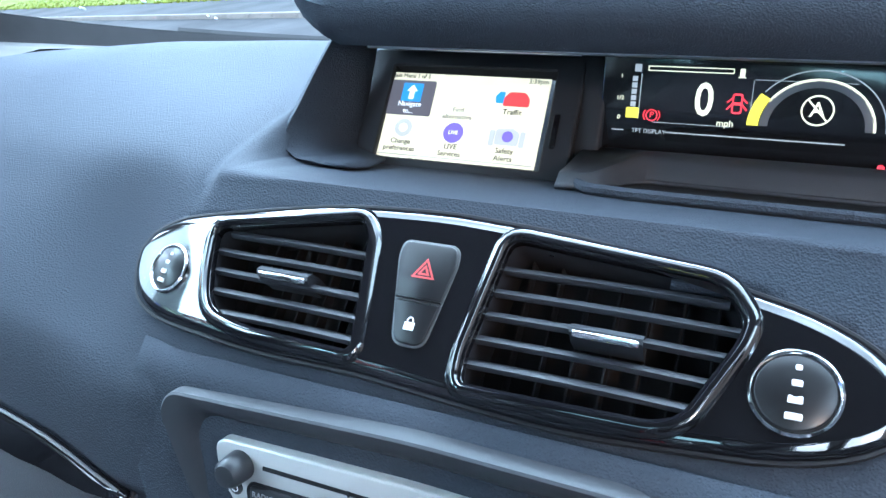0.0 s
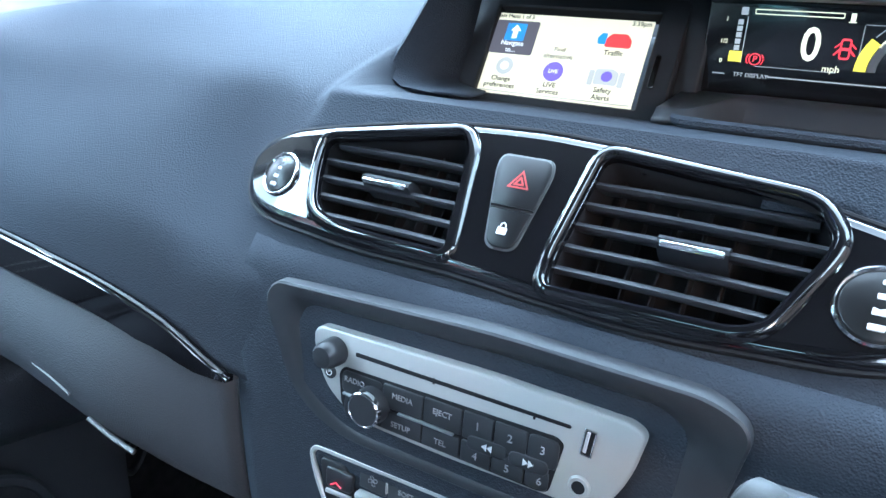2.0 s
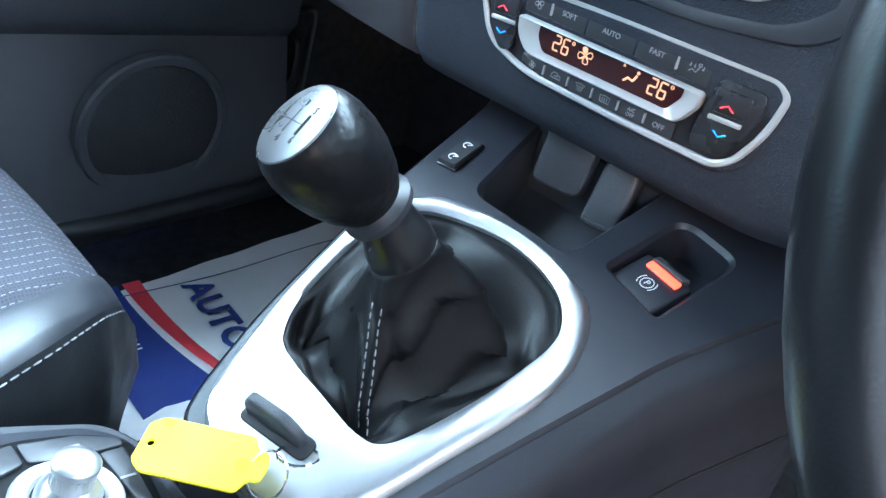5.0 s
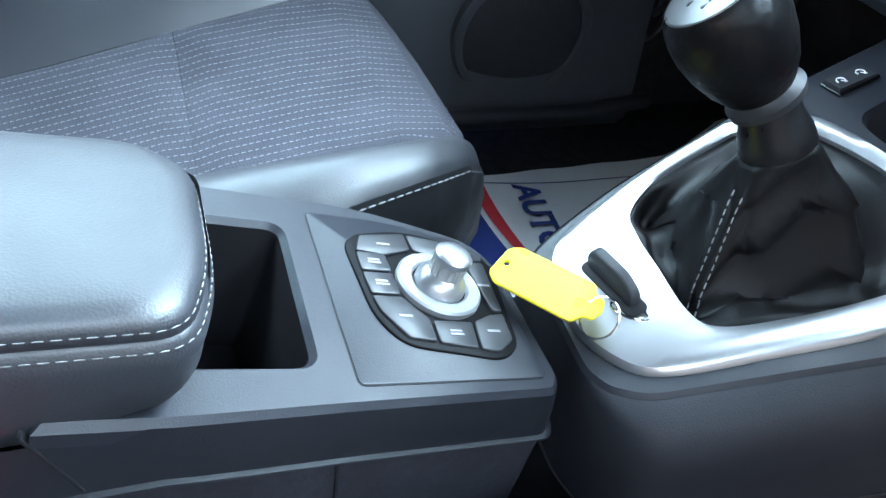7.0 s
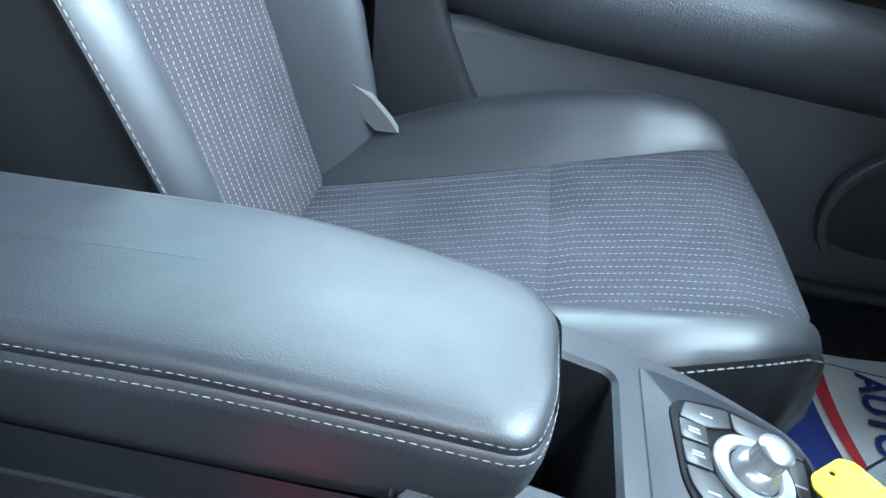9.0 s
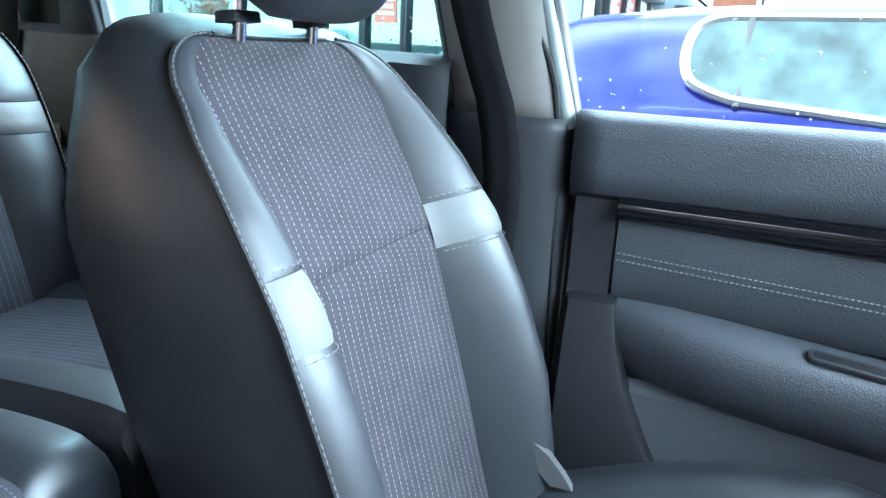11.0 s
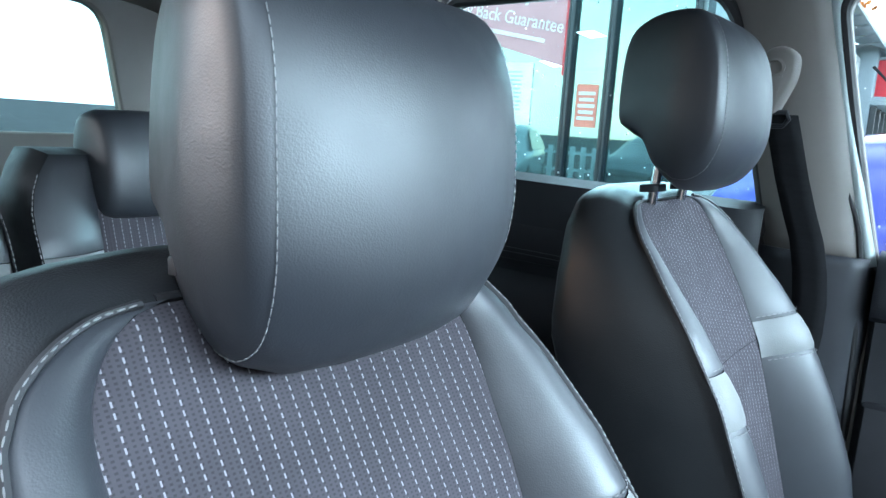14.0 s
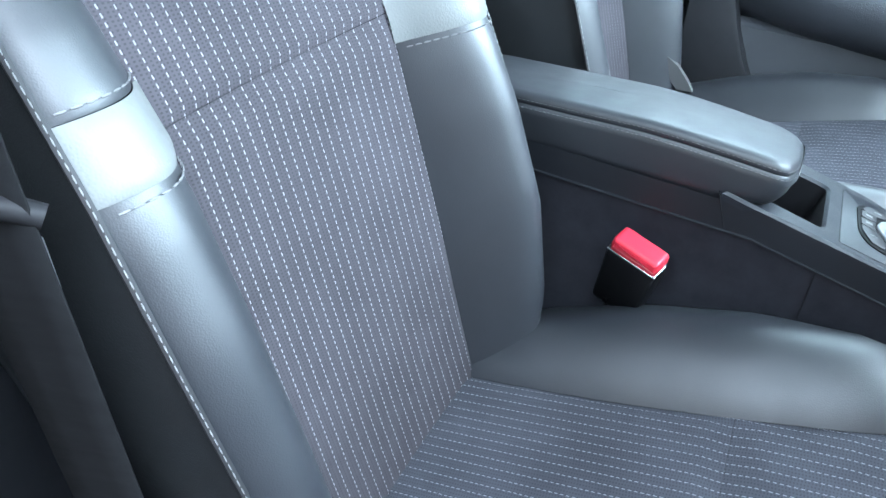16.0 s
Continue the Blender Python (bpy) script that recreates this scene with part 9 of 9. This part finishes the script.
# cars across the car park, mirrored in the shop glass
def hatchback(at, yaw, col, label):
    car = thing("parked_car", label, "car", at)
    m = Matrix.Translation(at) @ Matrix.Rotation(radians(yaw), 4, "Z")
    paint = surf("car_paint", col, 0.25, metal=0.3, var=0.05, coat=0.6)
    pane = surf("dark_car_glass", (0.03, 0.05, 0.05), 0.06, var=0.2)
    bm = bmesh.new()
    loops = []
    for y, top, low, w, rw in ((-2.05, 0.72, 0.40, 0.70, 0.60), (-1.95, 0.98, 0.25, 0.82, 0.62), (-1.6, 1.36, 0.20, 0.86, 0.60), (-0.9, 1.47, 0.20, 0.88, 0.60), (0.0, 1.48, 0.20, 0.88, 0.60), (0.5, 1.30, 0.20, 0.88, 0.62), (1.0, 0.98, 0.20, 0.87, 0.70), (1.7, 0.86, 0.22, 0.84, 0.66), (2.0, 0.62, 0.35, 0.70, 0.56)):
        belt = min(0.92, top * 0.92)
        side = [(w * 0.94, low), (w, low + 0.18), (w, belt - 0.12), (w * 0.96, belt), (rw, top - 0.03), (rw * 0.8, top)]
        loops.append([m @ Vector((x, y, z)) for x, z in side + [(-x, z) for x, z in reversed(side)]])
    rings(bm, loops, cap0=True, cap1=True)
    part("car_body", bm, paint, car)
    for s in (-1, 1):
        bm = bmesh.new()
        o = [(-1.55, 0.97), (0.72, 0.97), (0.42, 1.26), (0.0, 1.40), (-0.9, 1.40), (-1.45, 1.28)]
        bm.faces.new([bm.verts.new(m @ Vector((s * (0.865 - (z - 0.92) * 0.46 + 0.012), y, z))) for y, z in o])
        part("side_window", bm, pane, car)
        bm = bmesh.new()
        slab(bm, rect(0.22, 0.30, 0.05), m @ fr((s * 0.66, -2.0, 0.82), (1, 0, 0), (0, 0.15, 1)), -0.02, 0.05, 0.02)
        part("tail_lamp", bm, RED, car, "red tail lamp")
        for y in (-1.25, 1.25):
            bm = bmesh.new()
            lathe(bm, [(0.30, -0.10), (0.32, -0.07), (0.32, 0.07), (0.30, 0.10), (0.20, 0.10)], m @ fr((s * 0.80, y, 0.32), (0, s, 0), (0, 0, 1)), 18)
            wh = part("wheel", bm, RUBBER, car)
            bm = bmesh.new()
            lathe(bm, [(0.20, 0.09), (0.21, 0.105), (0.05, 0.085), (0.02, 0.09)], m @ fr((s * 0.80, y, 0.32), (0, s, 0), (0, 0, 1)), 12)
            part("rim", bm, BRUSHED, wh)
    bm = bmesh.new()
    slab(bm, rnd([(-0.56, 0.0), (0.56, 0.0), (0.48, 0.34), (-0.48, 0.34)], 0.05), m @ fr((0, -1.955, 1.0), (1, 0, 0), (0, 0.35, 0.38)), 0.0, 0.015, 0.004)
    part("rear_window", bm, pane, car)
    return car


hatchback((3.4, -8.6, GROUND), 70, (0.42, 0.46, 0.48), "silver hatchback parked across the car park")
hatchback((4.6, -13.2, GROUND), 85, (0.45, 0.03, 0.05), "red hatchback parked across the car park")
hatchback((6.8, -6.0, GROUND), 95, (0.06, 0.08, 0.10), "dark blue hatchback parked across the car park")

# autumn trees
def leaves(name, at, r, h, n, col, label):
    t = thing(name, label, "tree", at)
    bm = bmesh.new()
    x, y, z = at
    tube(bm, [(x, y, z), (x + 0.05 * r, y, z + h * 0.35), (x, y + 0.05 * r, z + h * 0.7)], [r * 0.09, r * 0.07, r * 0.03], 8)
    for i in range(7):
        a = i * 2.4
        tube(bm, [(x, y, z + h * (0.30 + 0.05 * i)), (x + r * 0.35 * math.cos(a), y + r * 0.35 * math.sin(a), z + h * (0.45 + 0.05 * i)), (x + r * 0.7 * math.cos(a), y + r * 0.7 * math.sin(a), z + h * (0.55 + 0.05 * i))], [r * 0.03, r * 0.02, r * 0.008], 5)
    part("trunk", bm, surf("bark", (0.09, 0.06, 0.04), 0.9, bump=0.5, bscale=30), t)
    bm = bmesh.new()
    lobes = [(Vector((random.gauss(0, 0.42) * r, random.gauss(0, 0.42) * r, h * random.uniform(0.42, 0.90))), r * random.uniform(0.28, 0.48)) for _ in range(16)]
    for i in range(n):
        c, q = random.choice(lobes)
        d = Vector((random.gauss(0, 1), random.gauss(0, 1), random.gauss(0, 0.8))).normalized() * q * random.uniform(0.6, 1.05)
        p = Vector(at) + c + d
        s = r * random.uniform(0.025, 0.055)
        e = Euler((random.uniform(0, 6), random.uniform(0, 6), random.uniform(0, 6))).to_matrix()
        vs_ = [bm.verts.new(p + e @ Vector(v) * s) for v in ((-1, 0, 0), (0, -0.6, 0.15), (1, 0, 0), (0, 0.6, 0.15))]
        bm.faces.new(vs_)
    m = surf(name + "_leaf", col, 0.8, var=0.35, vscale=1.2)
    tagged(part("crown", bm, m, t, smooth=False), kind="stuff")
    return t


random.seed(11)
leaves("autumn_tree", (-46, -9.0, GROUND), 5.6, 15.5, 7000, (0.70, 0.26, 0.04), "tall autumn tree with orange leaves")
leaves("autumn_tree", (13, -19, GROUND), 1.25, 2.7, 2400, (0.85, 0.20, 0.06), "small autumn tree with red-brown leaves")
leaves("distant_tree", (-60, 6.5, GROUND), 2.6, 4.6, 1600, (0.10, 0.13, 0.04), "distant green tree beyond the shops")

# retail row in the distance
WHITE_S = surf("white_shop_sign", (0.88, 0.89, 0.90), 0.5, var=0.05)
ROOF = surf("pale_metal_roof", (0.42, 0.47, 0.50), 0.5, var=0.1)


def unit(x0, x1, y, top, edge_col, film, label):
    """A shop of the row beyond the parked car, its front towards the car park."""
    s = thing("shop_unit", label, "shop", ((x0 + x1) / 2, y, GROUND))
    w = x0 - x1
    m = fr(((x0 + x1) / 2, y, GROUND), (-1, 0, 0), (0, 0, 1))
    h = top - GROUND
    bm = bmesh.new()
    slab(bm, rect(w, h + 0.5, 0, 0, (h + 0.5) / 2), m, -8, 0, 0.02)
    part("shop_wall", bm, CLADDING, s, "pale blue-grey metal cladding")
    for i in range(9):
        bm = bmesh.new()
        slab(bm, rect(0.05, 1.9, 0, -w / 2 + w * (i + 0.5) / 9, h - 0.55), m, 0.0, 0.03, 0.005)
        part("cladding_rib", bm, CLADDING, s)
    bm = bmesh.new()
    slab(bm, rect(w * 0.86, 1.15, 0.02, w * 0.07, h - 0.60), m, 0.0, 0.30, 0.02)
    board = part("white_sign", bm, WHITE_S, s, "white sign board")
    bm = bmesh.new()
    bars(bm, m @ Matrix.Translation((w * 0.05, h - 0.55, 0.30)), w * 0.5, 0.16, 2, 0.8, 0.01)
    part("sign_writing", bm, PALE_PRINT, board)
    bm = bmesh.new()
    slab(bm, rect(0.42, 1.30, 0.02, -w * 0.36 - 0.21, h - 0.60), m, 0.0, 0.55, 0.02)
    part("sign_edge", bm, surf("sign_edge_paint", edge_col, 0.5), s, "coloured sign edge")
    bm = bmesh.new()
    slab(bm, rect(w * 1.0, 0.28, 0.01, 0, h - 1.38), m, 0.0, 0.45, 0.02)
    part("fascia_beam", bm, CLADDING, s, "grey beam below the signs")
    bm = bmesh.new()
    slab(bm, rect(w * 0.98, 1.2, 0), fr(((x0 + x1) / 2, y + 0.45, top + 0.50), (-1, 0, 0), (0, -1, 0.30)), -0.04, 0.04, 0.01)
    part("canopy_roof", bm, ROOF, s, "sloping metal canopy")
    for i in range(6):
        q = x0 - w * (i + 0.5) / 6
        bm = bmesh.new()
        tube(bm, [(q, y + 0.05, top + 0.10), (q, y + 0.95, top + 0.32)], 0.035, 6)
        part("canopy_strut", bm, ROOF, s)
    for i in range(4):
        bm = bmesh.new()
        slab(bm, rect(w * 0.22, 2.9, 0, -w * 0.37 + w * 0.245 * i, 1.5), m, 0, 0.06, 0.01)
        pane = part("shop_window", bm, film if i in (0, 1) else WHITE_S, s, "shop window covered with printed film")
        bm = bmesh.new()
        bars(bm, m @ Matrix.Translation((-w * 0.37 + w * 0.245 * i, 2.3, 0.06)), w * 0.16, 0.14, 4, 0.8, 0.01)
        part("window_writing", bm, MARK if i in (0, 1) else PALE_PRINT, pane)
    for i in range(5):
        bm = bmesh.new()
        slab(bm, rect(0.16, 3.0, 0.01, -w * 0.49 + w * 0.245 * i, 1.5), m, 0, 0.20, 0.02)
        part("window_post", bm, DARKFRAME, s)
    return s


CLADDING = surf("blue_grey_cladding", (0.36, 0.43, 0.47), 0.5, var=0.06)
PALE_PRINT = surf("pale_sign_print", (0.55, 0.57, 0.58), 0.5)
RED_FILM = surf("red_window_film", (0.55, 0.10, 0.08), 0.4)
unit(-10.4, -19.0, -3.55, 4.15, (0.10, 0.12, 0.14), WHITE_S, "white shop unit beside the parked cars with a plain white sign")
unit(-19.2, -30.0, -3.40, 4.20, (0.85, 0.66, 0.02), RED_FILM, "white shop unit with a yellow edged sign and red window film")
unit(-29.0, -36.5, -2.60, 4.15, (0.70, 0.03, 0.05), WHITE_S, "white shop unit with a red edged sign and sloping canopy")
brick = thing("brick_building", "distant red brick building with a mast", "building", (-60, -1.2, GROUND))
bm = bmesh.new()
slab(bm, rect(3.0, 6.6, 0, 0, 3.3), fr((-60, -1.5, GROUND), (0, 1, 0), (0, 0, 1)), -4, 0, 0.02)
part("brick_wall", bm, surf("red_brick", (0.36, 0.14, 0.08), 0.85, var=0.15, vscale=3, bump=0.4, bscale=14), brick)
bm = bmesh.new()
tube(bm, [(-59.5, 0.4, GROUND), (-59.5, 0.4, 7.0)], 0.14, 6)
part("mast", bm, DARKFRAME, brick)
bm = bmesh.new()
tube(bm, [(-59.5, -0.6, 6.1), (-59.5, 2.0, 6.1)], 0.07, 6)
part("mast_arm", bm, DARKFRAME, brick)
# Unseen wall added to block sky light from the driver's side and warm reflections.
sky_blocker = thing("brick_building", "plain unseen brown wall added beyond the driver's side to block sky", "building", (4.6, 3.5, GROUND))
bm = bmesh.new()
slab(bm, rect(14.0, 5.4, 0, 0, 2.7), fr((4.6, 3.5, GROUND), (0, -1, 0), (0, 0, 1)), -0.3, 0.0, 0.02)
part("brick_wall", bm, surf("blocker_wall_brown", (0.20, 0.155, 0.125), 0.85, var=0.2, vscale=1.5, bump=0.4, bscale=14), sky_blocker)
# pale picket fence across the car park, seen mirrored in the shop glass
fence = thing("picket_fence", "pale picket fence across the car park", "fence", (9, -12, GROUND))
for i in range(44):
    bm = bmesh.new()
    slab(bm, rect(0.16, 1.0, 0.02, 0, 0.5), fr((9.0, -18 + 0.36 * i, GROUND), (0, -1, 0), (0, 0, 1)), -0.02, 0.02, 0.005)
    part("picket", bm, WHITE_S, fence)
for z in (0.3, 0.8):
    bm = bmesh.new()
    slab(bm, rect(16, 0.08, 0, -10.2, z), fr((9.03, 0, GROUND), (0, 1, 0), (0, 0, 1)), -0.02, 0.02, 0)
    part("fence_rail", bm, WHITE_S, fence)
